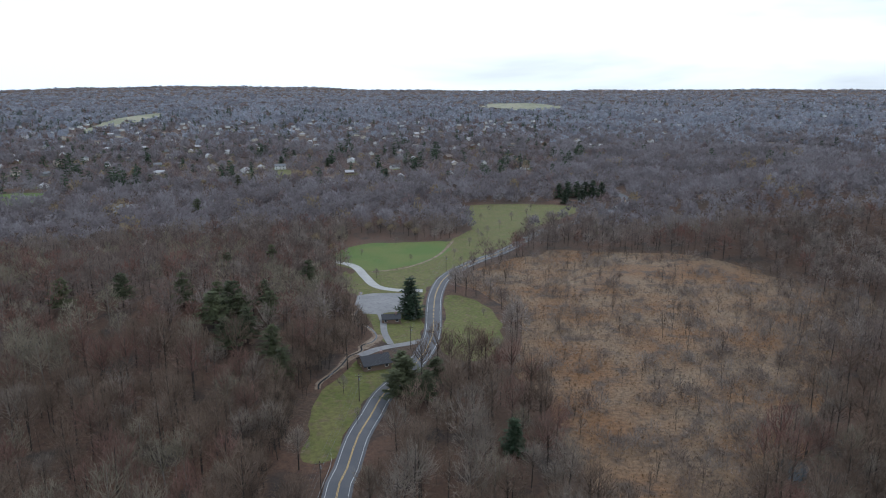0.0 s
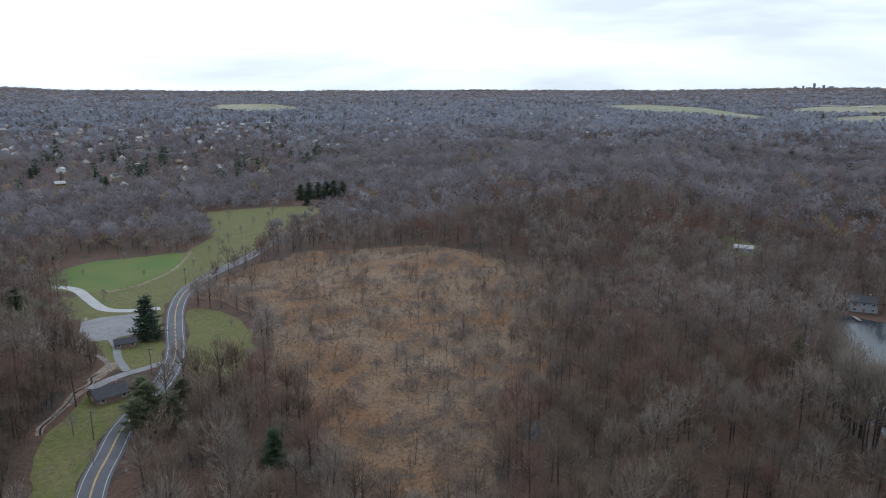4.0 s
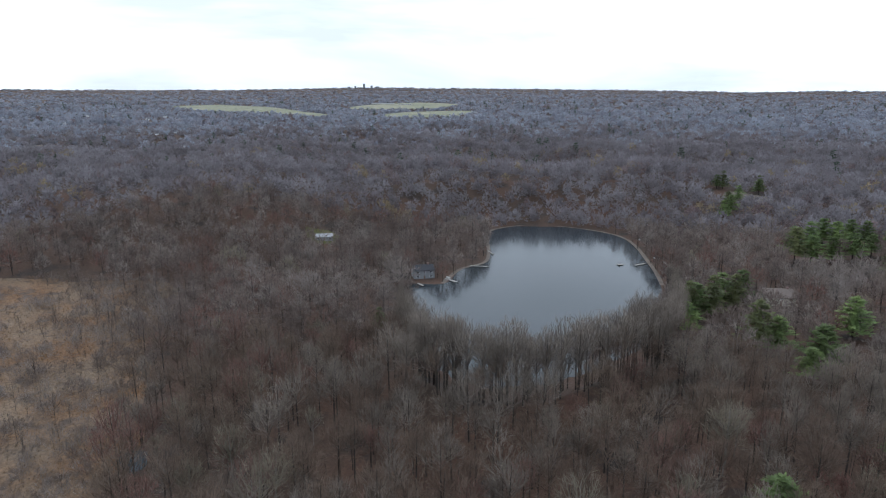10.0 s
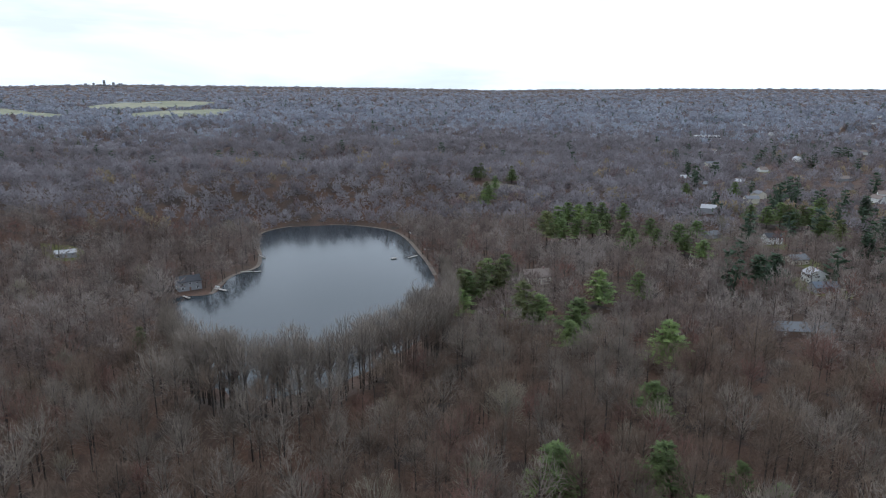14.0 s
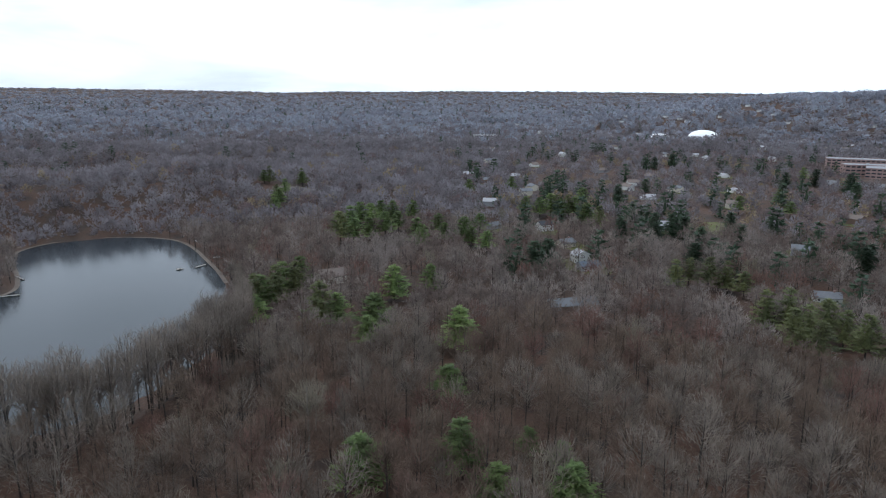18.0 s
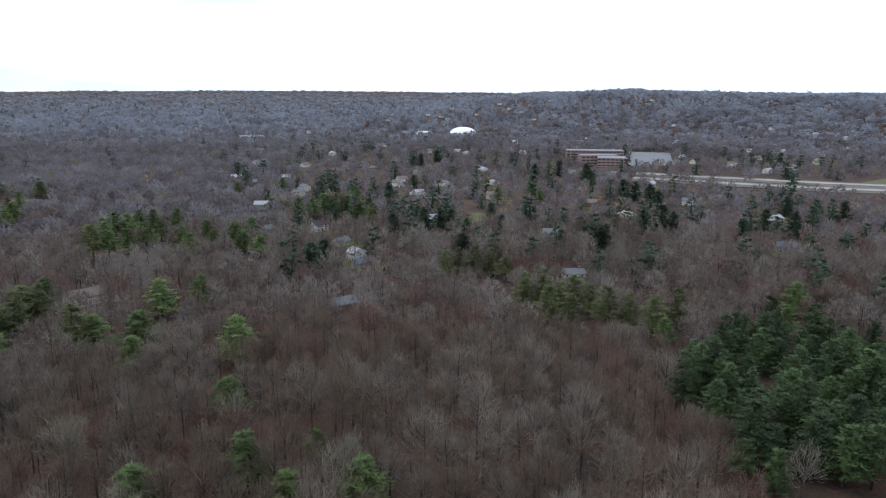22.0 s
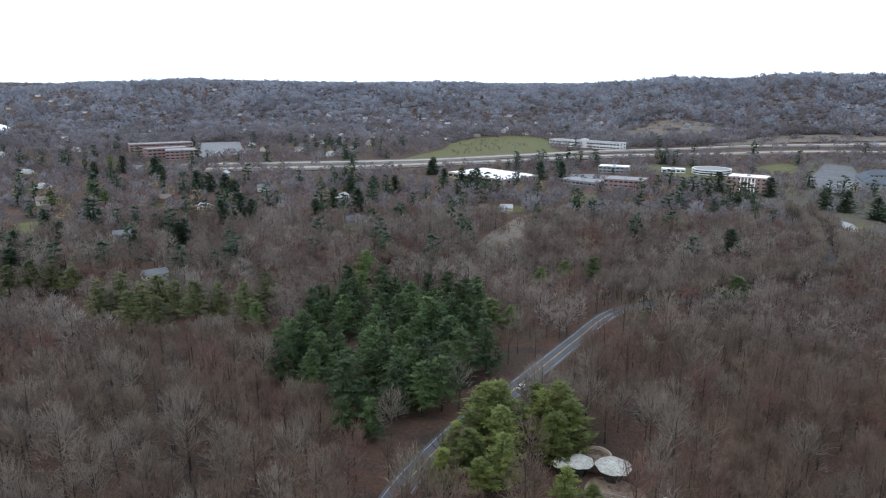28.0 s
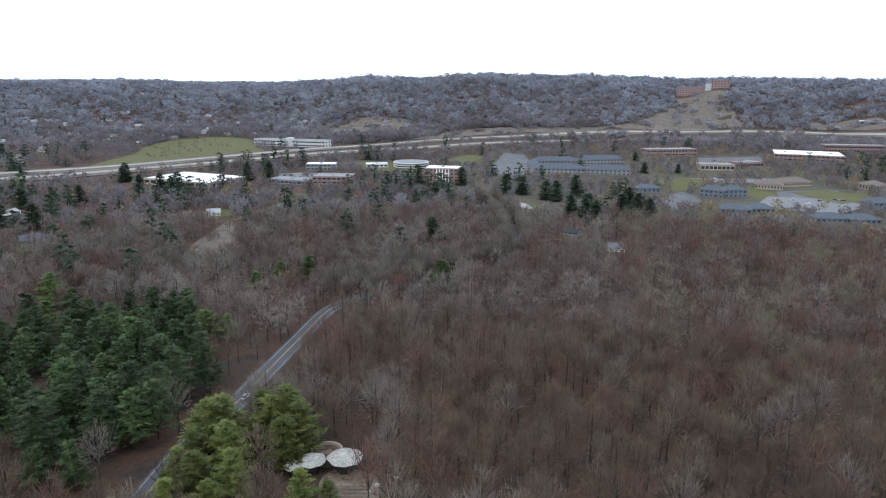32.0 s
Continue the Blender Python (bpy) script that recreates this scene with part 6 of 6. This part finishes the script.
for places, key, count, base_h, wide, name, label, group in (
        (PINES_POND + PINES_RIDGE + PINES_FAR + PINES_SOUTH, "fresh", 4, 19.5, 1.5, "white_pine", "green white pine with plumed boughs above bare woods", "white pines"),
        (grove_pines, "pine", 4, 18.5, 1.05, "white_pine", "green white pine crowded in a roadside grove", "pines of the grove"),
        (PINES_GOLD, "gold", 4, 20.0, 1.25, "white_pine", "yellow-green pine beside the shell-roofed house", "yellow-green pines"),
        (OLIVE_BAND + OLIVE_MISC, "olive", 4, 14.5, 1.2, "red_pine", "olive-green pine in the bare woods", "olive pines"),
        (SPRUCE_HILL + ROAD_PINES, "hill", 4, 16.5, 1.3, "red_pine", "dull green pine half hidden in the bare woods", "pines of the west slope"),
        (SPRUCE_PARK, "spruce", 3, 14.5, 1.2, "spruce", "dark conical spruce among bare trees", "dark spruces"),
        (SPRUCE_SOUTH + SPRUCE_TOWN + SPRUCE_WEST, "spruce", 3, 11.5, 1.4, "spruce", "dark conical spruce among bare trees", "dark spruces"),
):
    for x, y, h in places:
        tm, cm = pine_bank[key, er.randrange(count)]
        planted(name, tm, cm, x, y, h / base_h * er.uniform(1.02, 1.22), er.uniform(0, 360), label, "tree", group, er.uniform(-2, 2), wide)
willow_tpl = tree_meshes(bare_tree(71, 12, 5.2, 10, 420, 0.2), BARK_DARK, TWIG_GOLD)
for x, y, h in WILLOWS:
    planted("willow", *willow_tpl, x, y, h / 12, er.uniform(0, 360), "golden bare willow at the meadow edge", "tree", "golden willows")
pale_tpl = tree_meshes(bare_tree(72, 16, 4.4, 12, 300, 0.15), BARK_GREY, TWIG_PALE)
for x, y, h in PALES:
    planted("pale_tree", *pale_tpl, x, y, h / 16, er.uniform(0, 360), "bleached leafless tree standing out of the woods", "tree", "bleached trees")
rose_tpl = tree_meshes(bare_tree(74, 13, 4.8, 12, 380, 0.13, 4, 0.25, 0.18, True), BARK_DARK, TWIG_ROSE)
for x, y, h in [(201, 1, 13), (189, -2, 11), (207, 7, 11), (239, -45, 10), (204, 0, 12), (88, -274, 11)]:
    planted("red_maple", *rose_tpl, x, y, h / 13, er.uniform(0, 360), "red maple hazed with rosy buds in the woods", "tree", "budding red maples")
lawn_tpl = tree_meshes(bare_tree(73, 11, 4.2, 11, 260, 0.09, 4, 0.25, 0.15, True), BARK_DARK, MID_GREY)
for x, y, h in LAWN_TREES:
    planted("lawn_tree", *lawn_tpl, x, y, h / 11, er.uniform(0, 360), "bare spreading tree on the grass", "tree", "trees on the lawns")

# evergreens dotted through the far suburb
ex, ey = [], []
for a0, a1, r0, r1, n in ((-38, 12, 850, 2800, 2300), (95, 140, 480, 1600, 700), (135, 165, 900, 2000, 420), (10, 110, 1000, 3400, 1900), (150, 207, 480, 1250, 300), (98, 172, 400, 760, 330)):
    a, rr_ = np.radians(rng.uniform(a0, a1, n)), np.sqrt(rng.uniform(r0 ** 2, r1 ** 2, n))
    ex.append(rr_ * np.sin(a)), ey.append(rr_ * np.cos(a))
ex, ey = np.concatenate(ex), np.concatenate(ey)
keep = ~open_land(ex, ey) & ~yards(ex, ey) & ((patchy(ex, ey, 120.0, 77) > 0.60) | (rng.uniform(0, 1, len(ex)) < 0.13))
ex, ey = ex[keep], ey[keep]
small = [conifer(40 + s, 14, 5.0, 6, 6, 5, 2.6, 0.06, 0.14, 0.75, 2.6)[1] for s in range(3)]
size = rng.uniform(0.75, 1.5, len(ex)) * np.where(np.hypot(ex, ey) > 1300, 0.85, 1.1)
stamp("far_evergreens", ex, ey, small, size, np.random.default_rng(8), NEEDLE_DARK, "dark evergreens dotted through the far woods", "evergreens")

# tall trees in a close row along the near shore of the pond
shore_tpl = []
for i in range(4):
    stem = bare_tree(81 + i, 30, 5.4, 13, 130, 0.12, 4, 0.42, 0.34, True)
    shore_tpl.append(tree_meshes((stem[0], np.concatenate((stem[1], crown_twigs(85 + i, 30, 5.4, 28, 10, 0.18, 0.64, (1.2, 2.8), 1.5)))), BARK_DARK, TWIG_GREY))
near_shore = curve_points([(400, 102), (362, 89), (324, 79), (288, 74), (250, 82), (222, 99), (206, 119), (209, 143), (228, 167), (250, 188)], 5.6)
for row in (0.0, -7.0, -15.0):
    for x, y in near_shore:
        d = math.hypot(x, y)
        tm, cm = shore_tpl[er.randrange(4)]
        low = 0.85 if y > 155 else 0.55 if x > 330 else 0.8 if x > 300 else 1.0
        planted("shore_tree", tm, cm, float(x * (1 + row / d)) + er.uniform(-2, 2), float(y * (1 + row / d)) + er.uniform(-2, 2), er.uniform(0.88, 1.14) * low, er.uniform(0, 360), "tall grey tree at the pond shore", "tree", "trees along the pond shore", er.uniform(-3, 3))

# scrub on the bare slopes and the highway verges
sx, sy = [], []
for outline in ([(-341, -1985), (-441, -1965), (-424, -1704), (-410, -1610), (-129, -1570), (-233, -1707)], [(532, -1521), (451, -1615), (344, -1632), (328, -1441), (490, -1398)], [(260, -1345), (91, -1509), (-106, -1575), (85, -1440)], [(254, -442), (256, -508), (235, -634), (222, -577), (228, -442)], [(681, -1079), (656, -1250), (502, -1048), (555, -875)]):
    o = np.array(outline, float)
    x, y = rng.uniform(o[:, 0].min(), o[:, 0].max(), 260), rng.uniform(o[:, 1].min(), o[:, 1].max(), 260)
    k = inside(x, y, o) & (patchy(x, y, 60.0, 41) > 0.38)
    sx.append(x[k][:110]), sy.append(y[k][:110])
sx, sy = np.concatenate(sx), np.concatenate(sy)
stamp("scrub", sx, sy, [spray_tree(5000 + i, 5 + i, 2.6, 26, 0.5, 0.05) for i in range(4)], rng.uniform(0.5, 1.3, len(sx)), np.random.default_rng(15), TWIG_BROWN, "brown scrub on dry slopes", "shrubs")

# ---------------------------------------------------------------- marsh growth
def marsh_scatter(cell, seed):
    g = np.random.default_rng(seed)
    x, y = scatter(cell, 120, 520, -10, 60, g)
    k = inside(x, y, marsh_line) & ~near_line(x, y, road_line, 7)
    return x[k], y[k]


x, y = marsh_scatter(2.1, 91)
reeds = [tuft_tree(3000 + s, 1.4, 0.9, 5, 0.14) for s in range(4)]
stamp("reeds", x, y, reeds, rng.uniform(0.7, 1.3, len(x)), np.random.default_rng(12), REED_BLADE, "tufts of dead orange-brown reed", "reeds")
x, y = marsh_scatter(3.9, 92)
dense = patchy(x, y, 42.0, 17) + 0.45 * patchy(x, y, 16.0, 18) - 0.22 + 0.95 * sstep(-70, 30, (x - 0.62 * (y - 160) - 95))
keep = rng.uniform(0, 1, len(x)) < np.clip(2.4 * dense - 1.05, 0.02, 0.9)
x, y = x[keep], y[keep]
bush = []
for s in range(4):
    stem = bare_tree(4000 + s, 4.2, 2.8, 5, 50, 0.08, 3, 0.08, 0.05)
    bush.append((stem[0], np.concatenate((stem[1], crown_twigs(4050 + s, 4.0, 2.8, 11, 7, 0.13, 0.2, (0.7, 1.5), 0.9)))))
size = rng.uniform(0.45, 1.4, len(x)) * (0.75 + 0.75 * patchy(x, y, 30.0, 19))
grey = patchy(x, y, 35.0, 23) + rng.normal(0, 0.2, len(x)) < 0.55
for tone, sel, twig in (("grey", grey, MID_GREY), ("brown", ~grey, MID_BROWN)):
    for what, idx, mat in (("stems", 0, twig), ("twigs", 1, twig)):
        stamp(f"shrub_{what}", x[sel], y[sel], [t[idx] for t in bush], size[sel], np.random.default_rng(13), mat, f"{what} of {tone} alder shrubs in the marsh", "shrubs")
x, y = marsh_scatter(8.0, 93)
keep = rng.uniform(0, 1, len(x)) < np.clip(1.7 * (patchy(x, y, 38.0, 17) - 0.36), 0.05, 0.6) + 0.6 * sstep(-60, 40, (x - 0.62 * (y - 160) - 95))
x, y = x[keep], y[keep]
snags = [tree_meshes(bare_tree(4100 + s, 9 + 1.5 * s, 1.9 + 0.3 * s, 6, 70, 0.07, 3, 0.22, 0.09), BARK_DARK, (TWIG_GREY, TWIG_BROWN)[s % 2]) for s in range(4)]
for i in range(len(x)):
    tm, cm = snags[int(rng.integers(0, 4))]
    planted("marsh_tree", tm, cm, float(x[i]), float(y[i]), float(rng.uniform(0.4, 1.15)), float(rng.uniform(0, 360)), "thin bare tree standing in the reeds", "tree", "thin trees of the marsh", float(rng.uniform(-6, 6)))

# shrubs and young trees close along the west bank of the stream
bank = creek_line[18:]
bx = np.concatenate([bank[:, 0] - off + rng.uniform(-1.5, 1.5, len(bank)) for off in (4.0, 6.5, 9.5, 13.0)])
by = np.concatenate([bank[:, 1] + rng.uniform(-2, 2, len(bank)) for off in range(4)])
pick_one = rng.uniform(0, 1, len(bx)) < 0.45
bx, by = bx[pick_one], by[pick_one]
young = [bare_tree(4300 + i, 9 + 1.6 * i, 2.8 + 0.4 * i, 8, 190, 0.1, 4, 0.25, 0.14) for i in range(4)]
size = rng.uniform(0.55, 1.25, len(bx))
for what, idx, mat in (("trunks", 0, BARK_DARK), ("twigs", 1, TWIG_BROWN)):
    stamp(f"bank_{what}", bx, by, [t[idx] for t in young], size, np.random.default_rng(66), mat, f"{what} of young brown trees along the stream", "woods")
# ---------------------------------------------------------------- pond edge
shore = curve_points(LAKE[1:15], 4.0)
ribbon("shore", shore, 2.6, DRY, 0.16, "tan bank of earth and dead grass round the pond", "shore", offset=-1.0, thick=0.3)


def dock(a, b, width, label, group="docks"):
    (ax, ay), (bx, by) = a, b
    length = math.hypot(bx - ax, by - ay)
    base = thing("dock", pose(ax, ay, 0.05, 0, 0, math.degrees(math.atan2(by - ay, bx - ax))), label, "dock", group)
    for x in np.arange(0, length, 0.5):
        box_part("plank", x, -width / 2, 0.45, x + 0.44, width / 2, 0.53, WOOD_GREY, base)
    for s in (-1, 1):
        box_part("beam", 0, s * width * 0.4 - 0.08, 0.28, length, s * width * 0.4 + 0.08, 0.445, WOOD_GREY, base)
        for x in np.linspace(0.4, length - 0.4, max(2, int(length / 3))):
            bm = bmesh.new()
            bmesh.ops.create_cone(bm, cap_ends=True, segments=8, radius1=0.11, radius2=0.1, depth=1.6, matrix=Matrix.Translation((x, s * (width / 2 + 0.12), 0.3)))
            part("post", bm, POLE_WOOD, base)
    return base


dock((376, 229), (381, 217), 1.8, "long weathered wooden dock")
dock((341, 225), (338, 215), 2.2, "pale wooden dock before the grey house")
dock((323, 233), (320, 227), 1.6, "small grey wooden dock by reeds")
dock((446, 133), (438, 137), 1.8, "pale wooden dock on the far bank")
dock((436, 145), (433, 147), 2.6, "square swimming raft floating on the pond", "")
dock((420, 240), (413, 232), 1.2, "low wooden jetty at the point", "docks")


def rowing_boat(x, y, turn, label):
    base = thing("rowing_boat", pose(x, y, 0.35, 0, 0, turn), label, "boat", "boats at the pond")
    bm = bmesh.new()
    n, rim, keel = 9, [], []
    for k in range(n):
        u = k / (n - 1) * 2 - 1
        w = 0.75 * (1 - abs(u) ** 2.6)
        rim.append((bm.verts.new((u * 2.2, -w, 0.55 + 0.12 * u * u)), bm.verts.new((u * 2.2, w, 0.55 + 0.12 * u * u))))
        keel.append((bm.verts.new((u * 1.9, -w * 0.55, 0.0)), bm.verts.new((u * 1.9, w * 0.55, 0.0))))
    for k in range(n - 1):
        bm.faces.new((rim[k][0], rim[k + 1][0], keel[k + 1][0], keel[k][0]))
        bm.faces.new((keel[k][1], keel[k + 1][1], rim[k + 1][1], rim[k][1]))
        bm.faces.new((keel[k][0], keel[k + 1][0], keel[k + 1][1], keel[k][1]))
    part("hull", bm, ROOF_WHITE, base)
    for x0 in (-0.8, 0.5):
        box_part("thwart", x0, -0.62, 0.38, x0 + 0.28, 0.62, 0.43, WOOD_GREY, base)
    return base


rowing_boat(517, 160, 30, "white rowing boat drawn up on the far bank")
rowing_boat(465, 131, 100, "white rowing boat on the grassy bank")
rowing_boat(343, 224, 70, "white rowing boat beside the dock")

pool, _ = patch("water", [(104, 188), (107, 195), (112, 196), (114, 190), (110, 184), (106, 183)], WATER, 0.12, "small pool of open water in the marsh", "pond", 1.5, ragged=1.0)
ribbon("stream_bed", creek_line[:66], 2.3, SAND, 0.10, "sandy stream bed with eroded banks", "stream", thick=0.2)
ribbon("stream", creek_line[:66] + np.array([0.3, 0.2]), 0.7, WATER, 0.13, "thin shallow stream", "stream", thick=0.02)
for bank in ([(-37, 286), (-34, 297), (-31, 302), (-28.5, 300), (-30, 293), (-34, 284)], [(-44, 266), (-40, 276), (-37.5, 281), (-36, 278), (-39, 270), (-42.5, 262)], [(-47, 324), (-43, 332), (-41, 326), (-40, 316), (-43, 314)]):
    patch("stream_bank", bank, SAND, 0.115, "eroded sandy bank of the stream", "stream bank", 1.5, ragged=1.2)
ditch_line = curve_points([(8, 520), (-4, 470), (-24, 437), (-46, 424)], 3.0)
ribbon("ditch", ditch_line, 2.2, SAND, 0.11, "brown brook winding through the meadow", "stream", thick=0.02)


# ---------------------------------------------------------------- poles and wires
def utility_pole(x, y, turn, tall=11.0):
    base = thing("utility_pole", pose(x, y, ground_z(x, y), 0, 0, turn), "tarred wooden utility pole carrying wires", "utility pole", "utility poles along the road")
    bm = bmesh.new()
    bmesh.ops.create_cone(bm, cap_ends=True, segments=10, radius1=0.2, radius2=0.13, depth=tall + 1, matrix=Matrix.Translation((0, 0, tall / 2 - 0.5)))
    part("pole", bm, POLE_WOOD, base)
    box_part("crossarm", -1.3, -0.22, tall - 0.9, 1.3, -0.1, tall - 0.72, POLE_WOOD, base)
    for s in (-1.15, 0, 1.15):
        bm = bmesh.new()
        bmesh.ops.create_cone(bm, cap_ends=True, segments=8, radius1=0.09, radius2=0.06, depth=0.24, matrix=Matrix.Translation((s, -0.16, tall - 0.6)))
        part("insulator", bm, GREY_SIDING, base)
    bm = bmesh.new()
    bmesh.ops.create_cone(bm, cap_ends=True, segments=12, radius1=0.28, radius2=0.28, depth=0.9, matrix=Matrix.Translation((0.1, 0.42, tall - 2.2)))
    part("transformer", bm, GREY_SIDING, base)
    return base


POLES = [(-37, 150), (-35.6, 176), (-31.5, 235), (-14.6, 288), (-13, 349), (2, 425)]
for k, (x, y) in enumerate(POLES):
    utility_pole(x, y, (8, 5, -12, -20, -5, -25)[k])


def wire(a, b, sag, drop, side):
    pts = []
    for k in range(15):
        u = k / 14
        p = Vector(a).lerp(Vector(b), u)
        d = (Vector(b) - Vector(a)).normalized()
        pts.append(p + Vector((d.y, -d.x, 0)) * side + Vector((0, 0, 10.5 - drop - 4 * sag * u * (1 - u))))
    ob = triangles_object("wire", as_array(tube(pts, [0.022] * 15, 3)), CABLE)
    return tagged(ob, "black overhead cable between poles", "cable", "overhead cables")


for (ax, ay), (bx, by) in zip(POLES[:-1], POLES[1:]):
    for side, drop in ((-1.15, 0), (0, 0), (1.15, 0), (0, 2.6)):
        wire((ax, ay, 0), (bx, by, 0), 0.9, drop, side)


def guard_rail(line):
    base = thing("guard_rail", pose(line[0][0], line[0][1], 0), "galvanised guard rail beside the road bend", "guard rail")
    o = np.array(line[0])
    pts = curve_points(line, 2.0) - o
    for p in pts[::2]:
        box_part("post", p[0] - 0.07, p[1] - 0.07, -0.2, p[0] + 0.07, p[1] + 0.07, 0.78, POLE_WOOD, base)
    verts, faces = [], []
    for p in pts:
        verts += [(p[0], p[1], 0.48), (p[0], p[1], 0.80), (p[0] + 0.08, p[1], 0.80), (p[0] + 0.08, p[1], 0.48)]
    for k in range(len(pts) - 1):
        for j in range(4):
            faces.append((4 * k + j, 4 * k + (j + 1) % 4, 4 * k + 4 + (j + 1) % 4, 4 * k + 4 + j))
    mesh_object("rail", verts, faces, STEEL, base)


guard_rail([(-36.6, 168), (-36, 180), (-35.4, 192), (-36.5, 199)])


# ---------------------------------------------------------------- shell-roofed house
def shell_cap(name, radius, thick, seed, wobble, dx, dy, dz, parent, label):
    """A lens-shaped roof with a wavy rim, radial ribs and a thin lip."""
    bm = bmesh.new()
    n, m = 44, 7
    r_ = random.Random(seed)
    ph = [r_.uniform(0, 6.28) for _ in range(3)]

    def rim(a):
        return radius * (1 + wobble * (math.sin(5 * a + ph[0]) * 0.5 + math.sin(8 * a + ph[1]) * 0.4))
    top = bm.verts.new((dx, dy, dz + thick))
    under = bm.verts.new((dx, dy, dz - 0.5))
    rings_up, rings_dn = [], []
    for j in range(1, m + 1):
        u = j / m
        up, dn = [], []
        for k in range(n):
            a = 2 * math.pi * k / n
            rad = rim(a) * u
            z = thick * (1 - u ** 2.2) + 0.06 * math.sin(22 * a) * u
            up.append(bm.verts.new((dx + rad * math.cos(a), dy + rad * math.sin(a), dz + z)))
            dn.append(bm.verts.new((dx + rad * math.cos(a), dy + rad * math.sin(a), dz - 0.5 + 0.32 * u)))
        rings_up.append(up), rings_dn.append(dn)
    for k in range(n):
        q = (k + 1) % n
        bm.faces.new((top, rings_up[0][k], rings_up[0][q]))
        bm.faces.new((under, rings_dn[0][q], rings_dn[0][k]))
        for j in range(m - 1):
            bm.faces.new((rings_up[j][k], rings_up[j + 1][k], rings_up[j + 1][q], rings_up[j][q]))
            bm.faces.new((rings_dn[j][q], rings_dn[j + 1][q], rings_dn[j + 1][k], rings_dn[j][k]))
        bm.faces.new((rings_up[-1][k], rings_dn[-1][k], rings_dn[-1][q], rings_up[-1][q]))
    return part(name, bm, SHELL, parent, label)


def shell_house(x, y):
    base = thing("shell_house", pose(x, y, ground_z(x, y)), "house of pale mushroom-shaped shell roofs among pines", "house")
    for dx, dy, rad, z, seed in ((0, 0, 5.2, 4.3, 1), (9.5, 2.5, 4.2, 3.9, 2), (14.0, 5.0, 3.0, 3.2, 3)):
        shell_cap("roof_shell", rad, 1.3, seed, 0.06, dx, dy, z, base, "weathered white shell roof")
        bm = bmesh.new()
        bmesh.ops.create_cone(bm, cap_ends=True, segments=28, radius1=rad * 0.45, radius2=rad * 0.8, depth=z - 0.3, matrix=Matrix.Translation((dx, dy, (z - 0.3) / 2 - 0.2)))
        part("pod", bm, GLASS, base, "dark glazed pod under the shell")
        bm = bmesh.new()
        bmesh.ops.create_cone(bm, cap_ends=True, segments=20, radius1=rad * 0.3, radius2=rad * 0.36, depth=2.0, matrix=Matrix.Translation((dx, dy, -0.2)))
        part("stem", bm, SHELL, base)
    # round walled terrace
    bm = bmesh.new()
    n = 40
    ring = []
    for k in range(n):
        a = radians(-35) + k / (n - 1) * radians(260)
        for rr2, z in ((4.4, 0.0), (4.4, 3.6), (4.9, 3.6), (4.9, 0.0)):
            ring.append(bm.verts.new((7.2 + rr2 * math.cos(a), -4.5 - rr2 * math.sin(a), z)))
    for k in range(n - 1):
        for j in range(4):
            bm.faces.new((ring[4 * k + j], ring[4 * k + (j + 1) % 4], ring[4 * k + 4 + (j + 1) % 4], ring[4 * k + 4 + j]))
    part("terrace_wall", bm, TAN_BRICK, base, "curved tan terrace wall")
    bm = bmesh.new()
    bmesh.ops.create_cone(bm, cap_ends=True, segments=32, radius1=4.4, radius2=4.4, depth=2.6, matrix=Matrix.Translation((7.2, -4.5, 1.3)))
    part("terrace", bm, SAND, base, "sandy round terrace floor")
    return base


shell_house(55.7, -177.5)
patch("yard", [(61, -176), (50, -178), (44, -172), (43, -160), (47, -150), (57, -150), (60, -163)], SAND, 0.09, "bare sandy yard below the shell-roofed house", "yard", 2.0, ragged=2.0)


def garden_steps(x, y, turn):
    base = thing("garden_steps", pose(x, y, 0, 0, 0, turn), "broad earth steps edged with timber", "steps")
    for k in range(7):
        box_part("tread", -4.5, k * 1.5, -0.2, 4.5, k * 1.5 + 1.3, 0.25 + 0.17 * k, SAND, base)
        box_part("riser", -4.6, k * 1.5 - 0.16, -0.2, 4.6, k * 1.5 - 0.01, 0.28 + 0.17 * k, WOOD_GREY, base)


garden_steps(49.5, -160, 190)
for k, (x, y, s) in enumerate(((44.5, -171, 0.9), (46, -168, 0.6), (54, -160, 0.7), (40, -176, 0.7))):
    bm = bmesh.new()
    bmesh.ops.create_icosphere(bm, subdivisions=2, radius=s)
    for v in bm.verts:
        v.co *= 1 + 0.35 * noise.noise(v.co * 1.3 + Vector((k * 7, 0, 0)))
        v.co.z *= 0.7
    ob = part("boulder", bm, SHELL, None)
    ob.location = (x, y, ground_z(x, y) + s * 0.3)
    tagged(ob, "pale garden boulder on the litter", "boulder", "garden boulders")

car(pose(-33.5, 322, 0.16, 0, 0, 95), CAR_WHITE, "white car parked beside the lodge", "cars in the park")
car(pose(105.3, -217, 0.18, 0, 0, -91), CAR_WHITE, "white car on the wooded road", "cars on the road")
car(pose(-32, 287, 0.18, 0, 0, 15), CAR_GREY, "silver car parked on the drive", "cars in the park")
